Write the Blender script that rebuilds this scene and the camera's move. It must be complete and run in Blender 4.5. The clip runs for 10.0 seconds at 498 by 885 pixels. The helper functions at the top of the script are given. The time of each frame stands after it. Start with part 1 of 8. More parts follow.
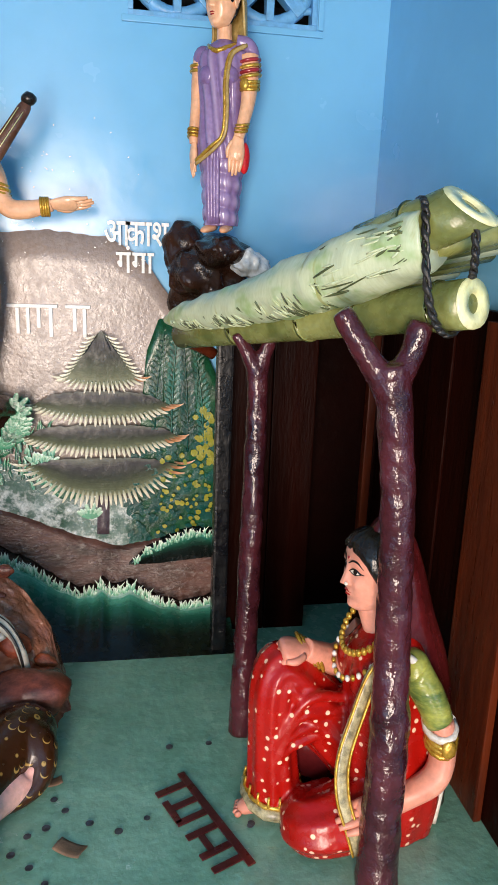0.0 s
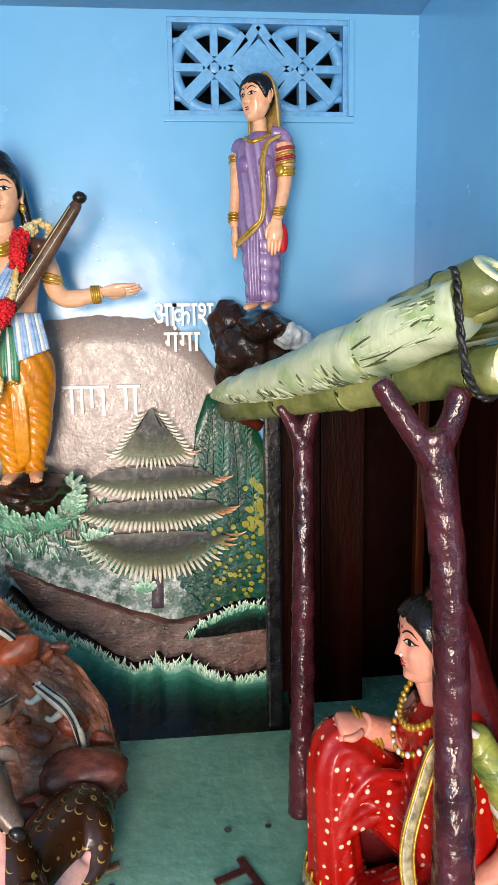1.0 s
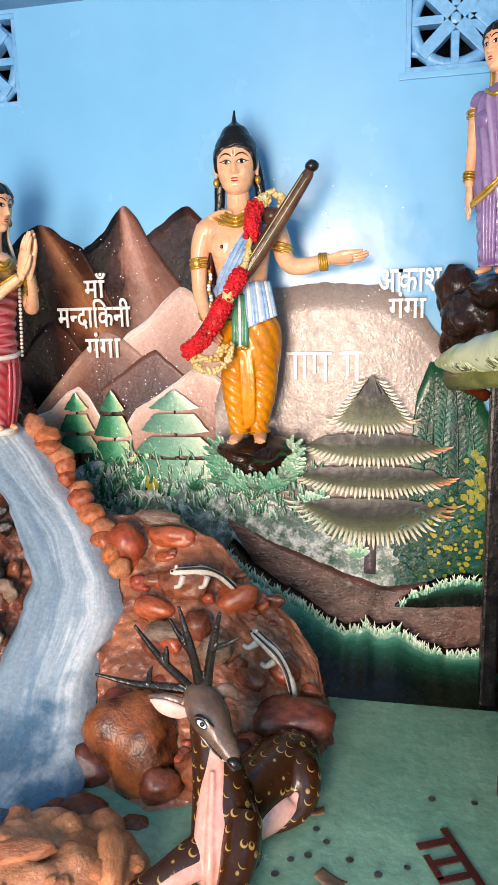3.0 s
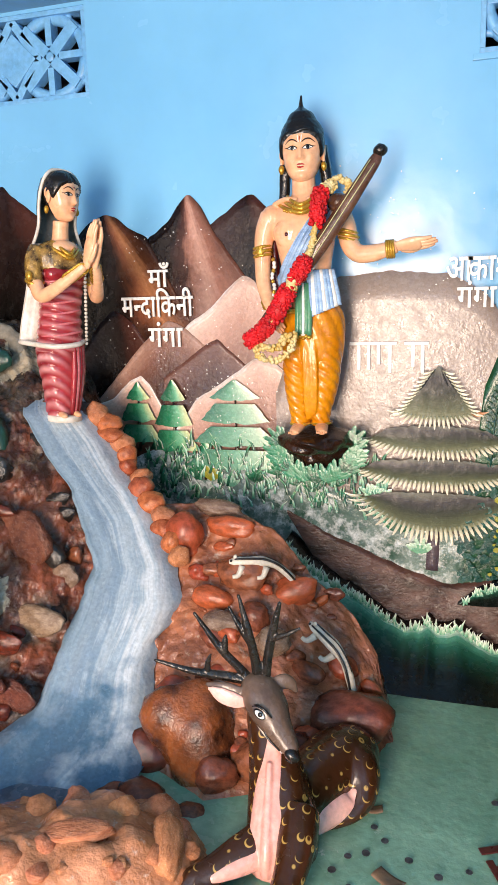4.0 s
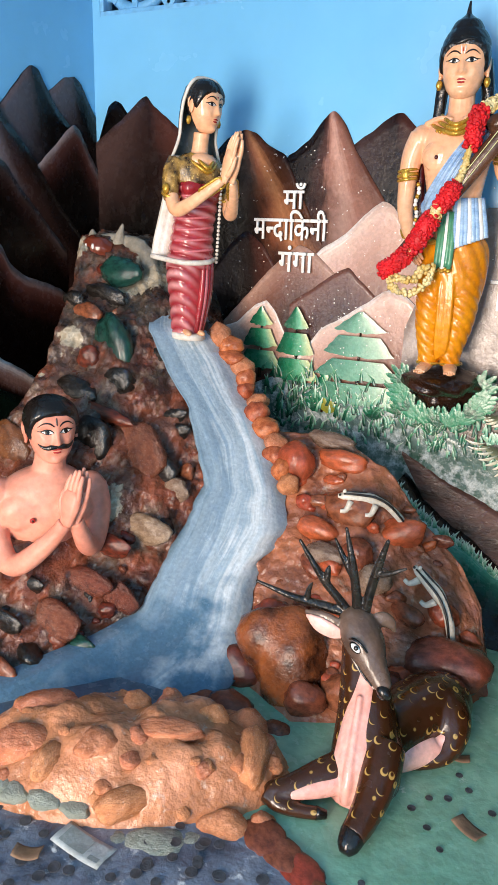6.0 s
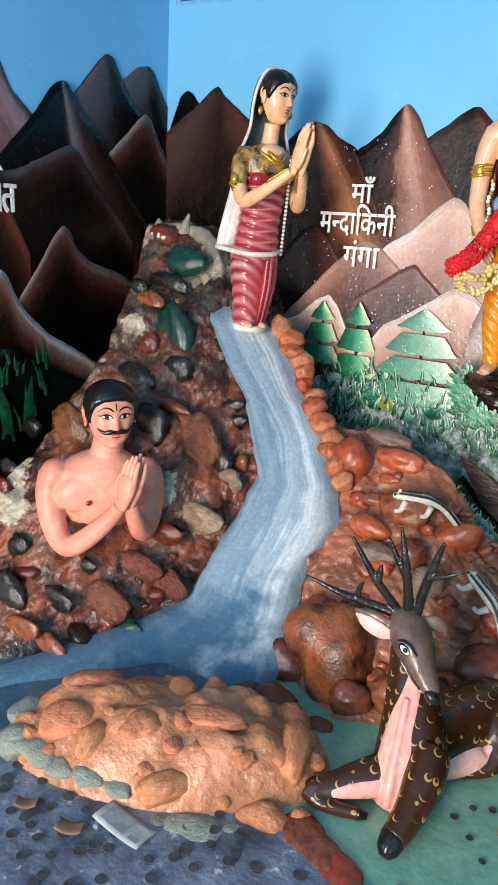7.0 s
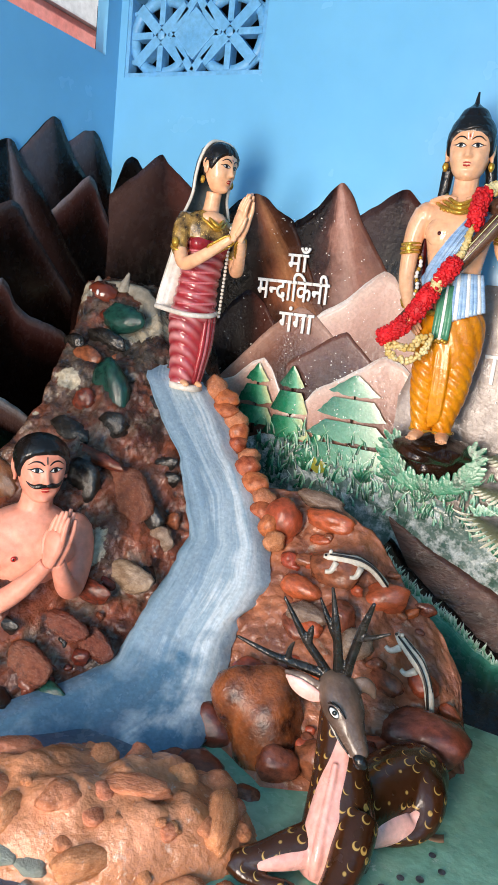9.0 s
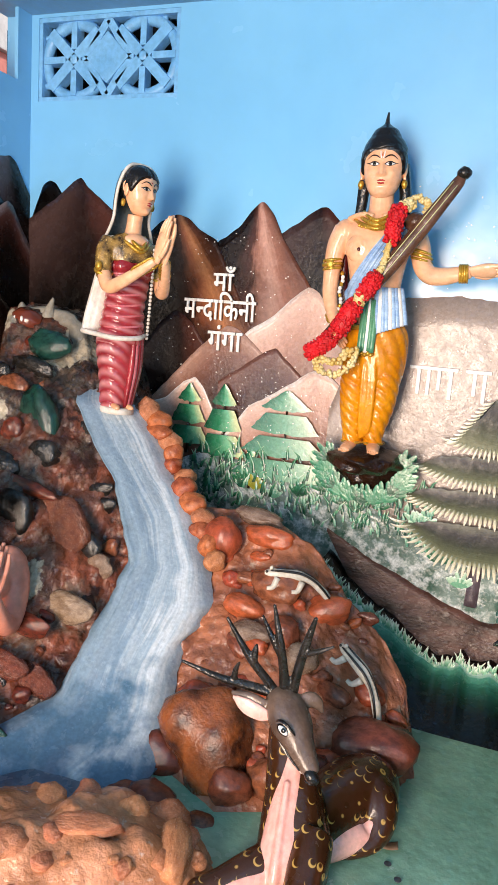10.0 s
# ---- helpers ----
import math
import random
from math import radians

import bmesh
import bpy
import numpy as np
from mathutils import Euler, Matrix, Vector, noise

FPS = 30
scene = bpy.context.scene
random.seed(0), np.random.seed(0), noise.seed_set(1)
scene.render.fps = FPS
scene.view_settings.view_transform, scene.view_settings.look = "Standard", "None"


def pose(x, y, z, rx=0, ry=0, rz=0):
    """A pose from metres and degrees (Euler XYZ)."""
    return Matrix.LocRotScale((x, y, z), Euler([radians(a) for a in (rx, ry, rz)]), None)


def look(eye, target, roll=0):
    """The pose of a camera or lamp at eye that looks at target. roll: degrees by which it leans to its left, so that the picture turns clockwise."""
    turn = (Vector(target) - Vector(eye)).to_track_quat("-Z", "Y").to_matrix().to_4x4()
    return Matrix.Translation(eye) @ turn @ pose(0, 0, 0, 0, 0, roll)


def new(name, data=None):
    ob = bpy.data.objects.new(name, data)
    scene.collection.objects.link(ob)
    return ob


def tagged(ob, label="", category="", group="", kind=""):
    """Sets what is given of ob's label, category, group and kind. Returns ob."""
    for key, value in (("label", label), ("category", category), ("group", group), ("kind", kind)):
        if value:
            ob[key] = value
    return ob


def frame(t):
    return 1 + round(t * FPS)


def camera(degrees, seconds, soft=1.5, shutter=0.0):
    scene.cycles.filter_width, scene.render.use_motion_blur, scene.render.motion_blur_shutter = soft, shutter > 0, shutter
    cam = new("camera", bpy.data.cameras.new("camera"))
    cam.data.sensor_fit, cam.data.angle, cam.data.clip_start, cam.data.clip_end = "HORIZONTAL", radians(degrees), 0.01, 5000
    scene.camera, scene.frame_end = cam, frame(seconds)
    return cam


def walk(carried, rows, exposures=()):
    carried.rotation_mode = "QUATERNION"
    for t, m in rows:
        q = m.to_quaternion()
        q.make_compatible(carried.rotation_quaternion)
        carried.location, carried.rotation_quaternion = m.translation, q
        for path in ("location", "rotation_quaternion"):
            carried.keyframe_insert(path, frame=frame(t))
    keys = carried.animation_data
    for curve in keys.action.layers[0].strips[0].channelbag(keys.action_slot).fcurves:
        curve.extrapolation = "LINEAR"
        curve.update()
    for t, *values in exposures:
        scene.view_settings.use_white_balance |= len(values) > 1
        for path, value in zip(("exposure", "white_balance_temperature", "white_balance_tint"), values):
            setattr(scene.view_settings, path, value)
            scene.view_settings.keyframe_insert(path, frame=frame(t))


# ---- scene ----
cam = camera(38.6, 10.0, soft=1.2)
PATH = [
    (0, (-0.363, 0.029, 1.329), (-0.026, 1.933, 0.818), 2.1),
    (0.5, (-0.354, 0.02, 1.334), (-0.033, 1.961, 0.972), 2.5),
    (1, (-0.344, 0.006, 1.341), (-0.157, 1.97, 1.016), -1.0),
    (1.5, (-0.352, -0.018, 1.339), (-0.427, 1.95, 0.992), -1.5),
    (2, (-0.348, -0.016, 1.346), (-0.556, 1.937, 0.967), -2.1),
    (2.5, (-0.349, -0.017, 1.344), (-0.68, 1.918, 0.962), -2.2),
    (3, (-0.365, -0.018, 1.34), (-0.769, 1.899, 0.94), -1.6),
    (4.5, (-0.393, 0.008, 1.306), (-1.032, 1.854, 0.877), -0.9),
    (5, (-0.406, 0.013, 1.301), (-1.112, 1.814, 0.795), 0.6),
    (6.5, (-0.422, 0.016, 1.277), (-1.312, 1.705, 0.683), 2.4),
    (7, (-0.431, 0.014, 1.275), (-1.383, 1.667, 0.676), 3.5),
    (7.5, (-0.433, 0.013, 1.275), (-1.418, 1.643, 0.663), 4.7),
    (8, (-0.432, 0.014, 1.276), (-1.447, 1.627, 0.669), 4.7),
    (8.5, (-0.432, 0.013, 1.267), (-1.4, 1.68, 0.734), 5.9),
    (9, (-0.434, 0.002, 1.271), (-1.25, 1.779, 0.851), 6.4),
    (9.5, (-0.432, 0.009, 1.277), (-1.191, 1.818, 0.894), 4.9),
    (10, (-0.427, 0.007, 1.284), (-1.089, 1.859, 0.922), 4.2),
]
walk(cam, [(t, look(eye, target, roll)) for t, eye, target, roll in PATH],
     [(0, -0.2, 6700, 13), (1, -0.12, 6800, 14), (2.5, 0.05, 7350, 18), (4.5, 0.12, 7250, 17), (6.5, 0.04, 6600, 10), (7.5, -0.02, 6400, 7), (8.5, 0.0, 6450, 8), (10, 0.1, 7250, 17)])

# ---- world, sun and daylight ----
world = bpy.data.worlds.new("world")
scene.world = world
world.use_nodes = True
sky = world.node_tree.nodes.new("ShaderNodeTexSky")
sky.sky_type, sky.sun_disc = "NISHITA", False
sky.sun_elevation, sky.sun_rotation = radians(50), radians(94)
back = world.node_tree.nodes["Background"]
world.node_tree.links.new(sky.outputs[0], back.inputs[0])
back.inputs[1].default_value = 0.12

sun = new("sun", bpy.data.lights.new("sun", "SUN"))
sun.data.energy, sun.data.angle, sun.data.color = 3.0, radians(0.5), (1.0, 0.95, 0.88)
sun.matrix_world = look((7.5, -0.5, 9), (0, 0, 0))

# the open doorway behind the visitor and the clerestory beside it
DOOR = (-1.75, -0.55, -0.45, 2.15)     # x from, x to, z from, z to
ROOM = (-2.41, 0.52, -2.6, 2.60, 2.388)  # x from, x to, y from, y to, height
for name, cx, cz, w, h, watts in (("door_daylight", -1.15, 0.86, 1.16, 2.5, 315.0),):
    lamp = new(name, bpy.data.lights.new(name, "AREA"))
    lamp.data.shape, lamp.data.size, lamp.data.size_y = "RECTANGLE", w, h
    lamp.data.energy, lamp.data.color = watts, (1.0, 0.868, 0.755)
    lamp.matrix_world = look((cx, ROOM[2] - 0.06, cz), (cx, 2.0, cz))
scene.view_settings.exposure = 0.0

# ---- materials ----
def rgb(h):
    """Linear colour from a hex string."""
    out = []
    for i in (0, 2, 4):
        v = int(h[i:i + 2], 16) / 255
        out.append(v / 12.92 if v <= 0.04045 else ((v + 0.055) / 1.055) ** 2.4)
    return (*out, 1.0)


def nodes_of(name):
    m = bpy.data.materials.new(name)
    m.use_nodes = True
    t = m.node_tree
    return m, t, t.nodes["Principled BSDF"]


def noise_node(t, coord, scale, detail=5.0, rough=0.55):
    n = t.nodes.new("ShaderNodeTexNoise")
    n.inputs["Scale"].default_value, n.inputs["Detail"].default_value = scale, detail
    n.inputs["Roughness"].default_value = rough
    if coord:
        t.links.new(coord, n.inputs["Vector"])
    return n


def ramp_node(t, fac, stops):
    r = t.nodes.new("ShaderNodeValToRGB")
    e = r.color_ramp.elements
    while len(e) < len(stops):
        e.new(0.5)
    for el, (p, c) in zip(e, stops):
        el.position, el.color = p, c
    t.links.new(fac, r.inputs[0])
    return r


def mix_node(t, fac, a, b, mode="MIX"):
    m = t.nodes.new("ShaderNodeMix")
    m.data_type, m.blend_type = "RGBA", mode
    for s, v in ((0, fac), (6, a), (7, b)):
        if hasattr(v, "links"):
            t.links.new(v, m.inputs[s])
        else:
            m.inputs[s].default_value = v
    return m.outputs[2]


def math_node(t, op, a, b=0.0, clamp=False):
    m = t.nodes.new("ShaderNodeMath")
    m.operation, m.use_clamp = op, clamp
    for s, v in ((0, a), (1, b)):
        if hasattr(v, "links"):
            t.links.new(v, m.inputs[s])
        else:
            m.inputs[s].default_value = v
    return m.outputs[0]


def finish(t, bsdf, colour, coord, rough, bump, bscale, spread=0.12):
    """Colour, uneven gloss and brush or grain relief."""
    t.links.new(colour, bsdf.inputs["Base Color"])
    n = noise_node(t, coord, bscale * 0.45, 3)
    r = t.nodes.new("ShaderNodeMapRange")
    t.links.new(n.outputs[0], r.inputs[0])
    r.inputs[1].default_value, r.inputs[2].default_value = 0.3, 0.7
    r.inputs[3].default_value, r.inputs[4].default_value = max(0.02, rough - spread), rough + spread
    t.links.new(r.outputs[0], bsdf.inputs["Roughness"])
    fine = noise_node(t, coord, bscale, 4)
    wide = noise_node(t, coord, bscale * 0.12, 2)
    both = math_node(t, "ADD", fine.outputs[0], math_node(t, "MULTIPLY", wide.outputs[0], 2.5))
    b = t.nodes.new("ShaderNodeBump")
    b.inputs["Strength"].default_value, b.inputs["Distance"].default_value = bump, 0.01
    t.links.new(both, b.inputs["Height"])
    t.links.new(b.outputs[0], bsdf.inputs["Normal"])


def coords(t, kind="Object", stretch=(1, 1, 1)):
    c = t.nodes.new("ShaderNodeTexCoord")
    if stretch == (1, 1, 1):
        return c.outputs[kind]
    m = t.nodes.new("ShaderNodeMapping")
    m.inputs["Scale"].default_value = stretch
    t.links.new(c.outputs[kind], m.inputs[0])
    return m.outputs[0]


def paint(name, a, b, scale=6.0, rough=0.28, bump=0.12, bscale=55.0, speck=None, speck_at=0.68, stretch=(1, 1, 1),
          metal=0.0, vary=0.0, spread=0.12, grain=0.16, gloss=0.5, edge=0.03, crest=""):
    """Enamel or dry paint: two tones at a wide scale, grain at a fine one, chips of a third colour, and a tone of its own for each object."""
    m, t, bsdf = nodes_of(name)
    co = coords(t, "Object", stretch)
    wide = noise_node(t, co, scale, 6, 0.6)
    fac = ramp_node(t, wide.outputs[0], [(0.36, (0, 0, 0, 1)), (0.64, (1, 1, 1, 1))])
    col = mix_node(t, fac.outputs[0], rgb(a), rgb(b))
    fine = noise_node(t, co, scale * 9, 4)
    tone = ramp_node(t, fine.outputs[0], [(0.3, (1 - grain, 1 - grain, 1 - grain, 1)), (0.7, (1 + grain * 0.7, 1 + grain * 0.7, 1 + grain * 0.7, 1))])
    col = mix_node(t, 1.0, col, tone.outputs[0], "MULTIPLY")
    if speck:
        s = noise_node(t, co, scale * 3.3, 6, 0.7)
        f = ramp_node(t, s.outputs[0], [(speck_at, (0, 0, 0, 1)), (speck_at + edge, (1, 1, 1, 1))])
        col = mix_node(t, f.outputs[0], col, rgb(speck))
    # crest: paler fold tops, brushed paint and gloss highlights put into the colour
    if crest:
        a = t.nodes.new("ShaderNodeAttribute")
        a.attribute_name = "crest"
        # worn is the share of this crest tone, broken up by noise
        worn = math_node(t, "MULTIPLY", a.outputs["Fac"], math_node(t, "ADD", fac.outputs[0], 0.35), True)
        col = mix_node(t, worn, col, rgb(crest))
    if vary:
        info = t.nodes.new("ShaderNodeObjectInfo")
        hsv = t.nodes.new("ShaderNodeHueSaturation")
        v = math_node(t, "ADD", math_node(t, "MULTIPLY", info.outputs["Random"], 2 * vary), 1 - vary)
        t.links.new(v, hsv.inputs["Value"])
        h = math_node(t, "ADD", math_node(t, "MULTIPLY", info.outputs["Random"], 0.016), 0.492)
        t.links.new(h, hsv.inputs["Hue"])
        t.links.new(col, hsv.inputs["Color"])
        col = hsv.outputs[0]
    bsdf.inputs["Metallic"].default_value = metal
    bsdf.inputs["Specular IOR Level"].default_value = gloss
    finish(t, bsdf, col, co, rough, bump, bscale, spread)
    return m


def brushed(name, stops, rough=0.24, bump=0.15, streak=14.0, amount=0.35, axis="u", sink="", sink_at=(0.2, 0.8), gloss=0.5, blotch=1.0, comb=0.6, stretch=(5.0, 1.2)):
    """Mural paint blended by brush from tone to tone across the shape (u) or up it (v)."""
    m, t, bsdf = nodes_of(name)
    uv = t.nodes.new("ShaderNodeTexCoord").outputs["UV"]
    sep = t.nodes.new("ShaderNodeSeparateXYZ")
    t.links.new(uv, sep.inputs[0])
    co = coords(t, "Object")
    n1 = noise_node(t, co, streak * 0.3, 4)
    mp = t.nodes.new("ShaderNodeMapping")
    mp.inputs["Scale"].default_value = (*stretch, 1) if axis == "u" else (*stretch[::-1], 1)
    t.links.new(uv, mp.inputs[0])
    n2 = noise_node(t, mp.outputs[0], streak * 0.5, 5)
    shift = math_node(t, "ADD", math_node(t, "MULTIPLY", n1.outputs[0], amount * blotch), math_node(t, "MULTIPLY", n2.outputs[0], amount * comb))
    fac = math_node(t, "ADD", sep.outputs[0 if axis == "u" else 1], math_node(t, "SUBTRACT", shift, amount * (blotch + comb) / 2), True)
    r = ramp_node(t, fac, [(p, rgb(c)) for p, c in stops])
    col = r.outputs[0]
    if sink:
        low = math_node(t, "ADD", sep.outputs[1], math_node(t, "SUBTRACT", n1.outputs[0], 0.5))
        f = ramp_node(t, low, [(sink_at[0], (1, 1, 1, 1)), (sink_at[1], (0, 0, 0, 1))])
        col = mix_node(t, f.outputs[0], col, rgb(sink))
    fine = noise_node(t, co, 90, 3)
    tone = ramp_node(t, fine.outputs[0], [(0.3, (0.85, 0.85, 0.85, 1)), (0.7, (1.1, 1.1, 1.1, 1))])
    col = mix_node(t, 1.0, col, tone.outputs[0], "MULTIPLY")
    bsdf.inputs["Specular IOR Level"].default_value = gloss
    finish(t, bsdf, col, co, rough, bump, 70.0)
    return m


def dotted(name, base, base2, dot, scale, size, rough=0.25, ring=None):
    """Cloth or hide painted with spots, each with a rim if a ring colour is given."""
    m, t, bsdf = nodes_of(name)
    co = coords(t, "Object")
    n = noise_node(t, co, 9, 5)
    col = mix_node(t, n.outputs[0], rgb(base), rgb(base2))
    v = t.nodes.new("ShaderNodeTexVoronoi")
    v.inputs["Scale"].default_value, v.inputs["Randomness"].default_value = scale, 0.55
    t.links.new(co, v.inputs["Vector"])
    f = ramp_node(t, v.outputs["Distance"], [(size, (1, 1, 1, 1)), (size + 0.05, (0, 0, 0, 1))])
    if ring:
        # a pale crescent beside each dark spot
        mp = t.nodes.new("ShaderNodeMapping")
        mp.inputs["Location"].default_value = (0.0030, 0.0016, 0.0042)
        t.links.new(co, mp.inputs[0])
        v2 = t.nodes.new("ShaderNodeTexVoronoi")
        v2.inputs["Scale"].default_value, v2.inputs["Randomness"].default_value = scale, 0.55
        t.links.new(mp.outputs[0], v2.inputs["Vector"])
        g = ramp_node(t, v2.outputs["Distance"], [(size - 0.02, (1, 1, 1, 1)), (size + 0.02, (0, 0, 0, 1))])
        col = mix_node(t, g.outputs[0], col, rgb(dot))
        dot = ring
    col = mix_node(t, f.outputs[0], col, rgb(dot))
    finish(t, bsdf, col, co, rough, 0.15, 60.0)
    return m


def bank_paint(name):
    """Cement bank daubed red-brown, umber and black, left grey and bare in patches towards its top."""
    m, t, bsdf = nodes_of(name)
    co = coords(t)
    daub = noise_node(t, co, 4.2, 3, 0.5)
    col = ramp_node(t, daub.outputs[0], [(0.30, rgb("221612")), (0.40, rgb("4c281e")), (0.48, rgb("77402d")), (0.55, rgb("8c4c34")), (0.63, rgb("6c4030")), (0.74, rgb("40322c"))]).outputs[0]
    sep = t.nodes.new("ShaderNodeSeparateXYZ")
    t.links.new(co, sep.inputs[0])
    up = math_node(t, "MULTIPLY", math_node(t, "SUBTRACT", sep.outputs[2], 0.45), 2.2, True)
    n2 = noise_node(t, co, 6.0, 4, 0.6)
    f = ramp_node(t, n2.outputs[0], [(0.38, (0, 0, 0, 1)), (0.58, (1, 1, 1, 1))])
    col = mix_node(t, math_node(t, "MULTIPLY", f.outputs[0], up), col, rgb("4a413a"))
    dust = noise_node(t, co, 7.5, 6, 0.7)
    f = ramp_node(t, dust.outputs[0], [(0.53, (0, 0, 0, 1)), (0.64, (0.8, 0.8, 0.8, 1))])
    col = mix_node(t, f.outputs[0], col, rgb("7c6858"))
    soot = noise_node(t, co, 13.0, 5, 0.65)
    f = ramp_node(t, soot.outputs[0], [(0.36, (0.85, 0.85, 0.85, 1)), (0.46, (0, 0, 0, 1))])
    col = mix_node(t, f.outputs[0], col, rgb("241a17"))
    bare = noise_node(t, co, 9.0, 5, 0.65)
    spots = None
    for at, r in (((-2.095, 2.0, 0.885), 0.045), ((-2.115, 2.0, 0.835), 0.04), ((-2.15, 1.93, 0.785), 0.035), ((-2.12, 1.90, 0.735), 0.04), ((-2.165, 1.50, 0.415), 0.06), ((-2.10, 1.45, 0.36), 0.05), ((-1.985, 2.35, 1.12), 0.10), ((-2.03, 2.25, 1.05), 0.06), ((-1.745, 1.78, 0.425), 0.045), ((-1.68, 1.48, 0.055), 0.05), ((-2.30, 2.3, 1.17), 0.06)):
        d = t.nodes.new("ShaderNodeVectorMath")
        d.operation = "DISTANCE"
        t.links.new(co, d.inputs[0])
        d.inputs[1].default_value = at
        g = math_node(t, "SUBTRACT", 1.0, math_node(t, "DIVIDE", d.outputs["Value"], r * 2), True)
        spots = g if spots is None else math_node(t, "MAXIMUM", spots, g)
    f = ramp_node(t, math_node(t, "ADD", bare.outputs[0], math_node(t, "MULTIPLY", spots, 0.40)), [(0.70, (0, 0, 0, 1)), (0.74, (1, 1, 1, 1))])
    col = mix_node(t, f.outputs[0], col, rgb("b0a48f"))
    # dark grey-green towards the bank's foot
    foot_tone = math_node(t, "MULTIPLY", math_node(t, "SUBTRACT", 0.15, sep.outputs[2]), 8.0, True)
    col = mix_node(t, foot_tone, col, rgb("232b28"))
    fine = noise_node(t, co, 60, 4)
    tone = ramp_node(t, fine.outputs[0], [(0.3, (0.72, 0.72, 0.72, 1)), (0.7, (1.15, 1.15, 1.15, 1))])
    col = mix_node(t, 1.0, col, tone.outputs[0], "MULTIPLY")
    finish(t, bsdf, col, co, 0.20, 0.75, 60.0, 0.3)
    return m


def thatch_paint(name):
    """Pale green thatch combed across the eave in dark strokes, with greener and yellower daubs."""
    m, t, bsdf = nodes_of(name)
    co = coords(t)
    turn = t.nodes.new("ShaderNodeMapping")
    turn.inputs["Rotation"].default_value = (0, 0, radians(62))
    t.links.new(co, turn.inputs[0])
    squash = t.nodes.new("ShaderNodeMapping")
    squash.inputs["Scale"].default_value = (1.0, 0.12, 0.16)
    t.links.new(turn.outputs[0], squash.inputs[0])
    comb = noise_node(t, squash.outputs[0], 170, 4, 0.65)
    col = ramp_node(t, comb.outputs[0], [(0.28, rgb("b0b994")), (0.45, rgb("bcc5a2")), (0.60, rgb("c2caa9")), (0.78, rgb("ccd3b6"))]).outputs[0]
    daub = noise_node(t, co, 7, 4, 0.6)
    f = ramp_node(t, daub.outputs[0], [(0.52, (0, 0, 0, 1)), (0.66, (0.75, 0.75, 0.75, 1))])
    col = mix_node(t, f.outputs[0], col, rgb("6f9a44"))
    daub = noise_node(t, squash.outputs[0], 38, 4, 0.6)
    f = ramp_node(t, daub.outputs[0], [(0.60, (0, 0, 0, 1)), (0.68, (0.7, 0.7, 0.7, 1))])
    col = mix_node(t, f.outputs[0], col, rgb("9a9650"))
    t.links.new(col, bsdf.inputs["Base Color"])
    bsdf.inputs["Roughness"].default_value = 0.36
    b = t.nodes.new("ShaderNodeBump")
    b.inputs["Strength"].default_value, b.inputs["Distance"].default_value = 0.05, 0.004
    t.links.new(comb.outputs[0], b.inputs["Height"])
    t.links.new(b.outputs[0], bsdf.inputs["Normal"])
    return m


M = {}
M["wall_blue"] = paint("blue_wall_paint", "74bce6", "6cb4e0", 1.1, 0.22, 0.07, 16, spread=0.06, grain=0.02)
M["jali_blue"] = paint("blue_grille_paint", "74b6e2", "5fa5d6", 5, 0.4, 0.2, 60)
M["ceiling"] = paint("ceiling_paint", "6fa5c8", "5c93ba", 2, 0.5, 0.15, 40)
M["plaster"] = paint("grey_plaster", "8d8b86", "77756f", 3, 0.8, 0.3, 40)
# dark colour of the box added behind the grilles
M["void"] = paint("grille_void_dark", "3b444c", "272d34", 3, 0.9, 0.3, 40)
M["pink_wall"] = paint("pink_wash", "e49a92", "d77d74", 3, 0.8, 0.2, 40)
M["floor"] = paint("green_floor_paint", "86b49b", "6b9f87", 3.0, 0.24, 0.18, 45, "b4cbbd", 0.66)
M["floor_grey"] = paint("worn_blue_grey_floor_paint", "7d8796", "525a69", 6.5, 0.36, 0.6, 50, "c2c4c6", 0.60, edge=0.08)
M["river"] = brushed("river_paint", [(0.0, "6c8494"), (0.2, "8a9fae"), (0.38, "7d94a6"), (0.52, "a6b6c1"), (0.66, "94a8b6"), (0.8, "c8d0d5"), (1.0, "95a8b5")], 0.2, 0.2, 20.0, 0.9, sink="4f7088", sink_at=(-0.14, 0.18), blotch=0.5, comb=0.8, stretch=(1.7, 0.45))
M["river_low"] = paint("deep_river_paint", "34566a", "4c6c80", 4.0, 0.22, 0.2, 26, stretch=(2, 2, 1))
M["mud"] = paint("brown_cement_bank", "b4704f", "7f5040", 7, 0.18, 0.9, 40, "b39a86", 0.58, edge=0.14)
M["mud_left"] = bank_paint("dark_cement_bank")
M["rock_red"] = paint("red_brown_rock_paint", "b85536", "864028", 3, 0.12, 0.15, 22, vary=0.22)
M["rock_brown"] = paint("brown_rock_paint", "8a4c36", "5a3022", 3, 0.13, 0.16, 22, vary=0.25)
M["rock_maroon"] = paint("maroon_rock_paint", "6e2e22", "3f1c16", 3, 0.12, 0.2, 22, vary=0.25)
M["boulder"] = paint("shaded_boulder_paint", "9a5630", "2b1812", 1.3, 0.26, 0.35, 14)
M["rock_crimson"] = paint("dark_red_rock_paint", "6a1c17", "45110d", 3, 0.12, 0.15, 22)
M["rock_dust"] = paint("dusty_red_rock_paint", "7d4532", "5a2c20", 4, 0.2, 0.5, 40, "8a6c58", 0.6, vary=0.1, edge=0.1)
M["rock_ochre"] = paint("ochre_brown_rock_paint", "7a4a2a", "4c2c1a", 2.5, 0.2, 0.25, 20)
M["rock_dark"] = paint("black_rock_paint", "2b2724", "141210", 3, 0.14, 0.2, 22, vary=0.4)
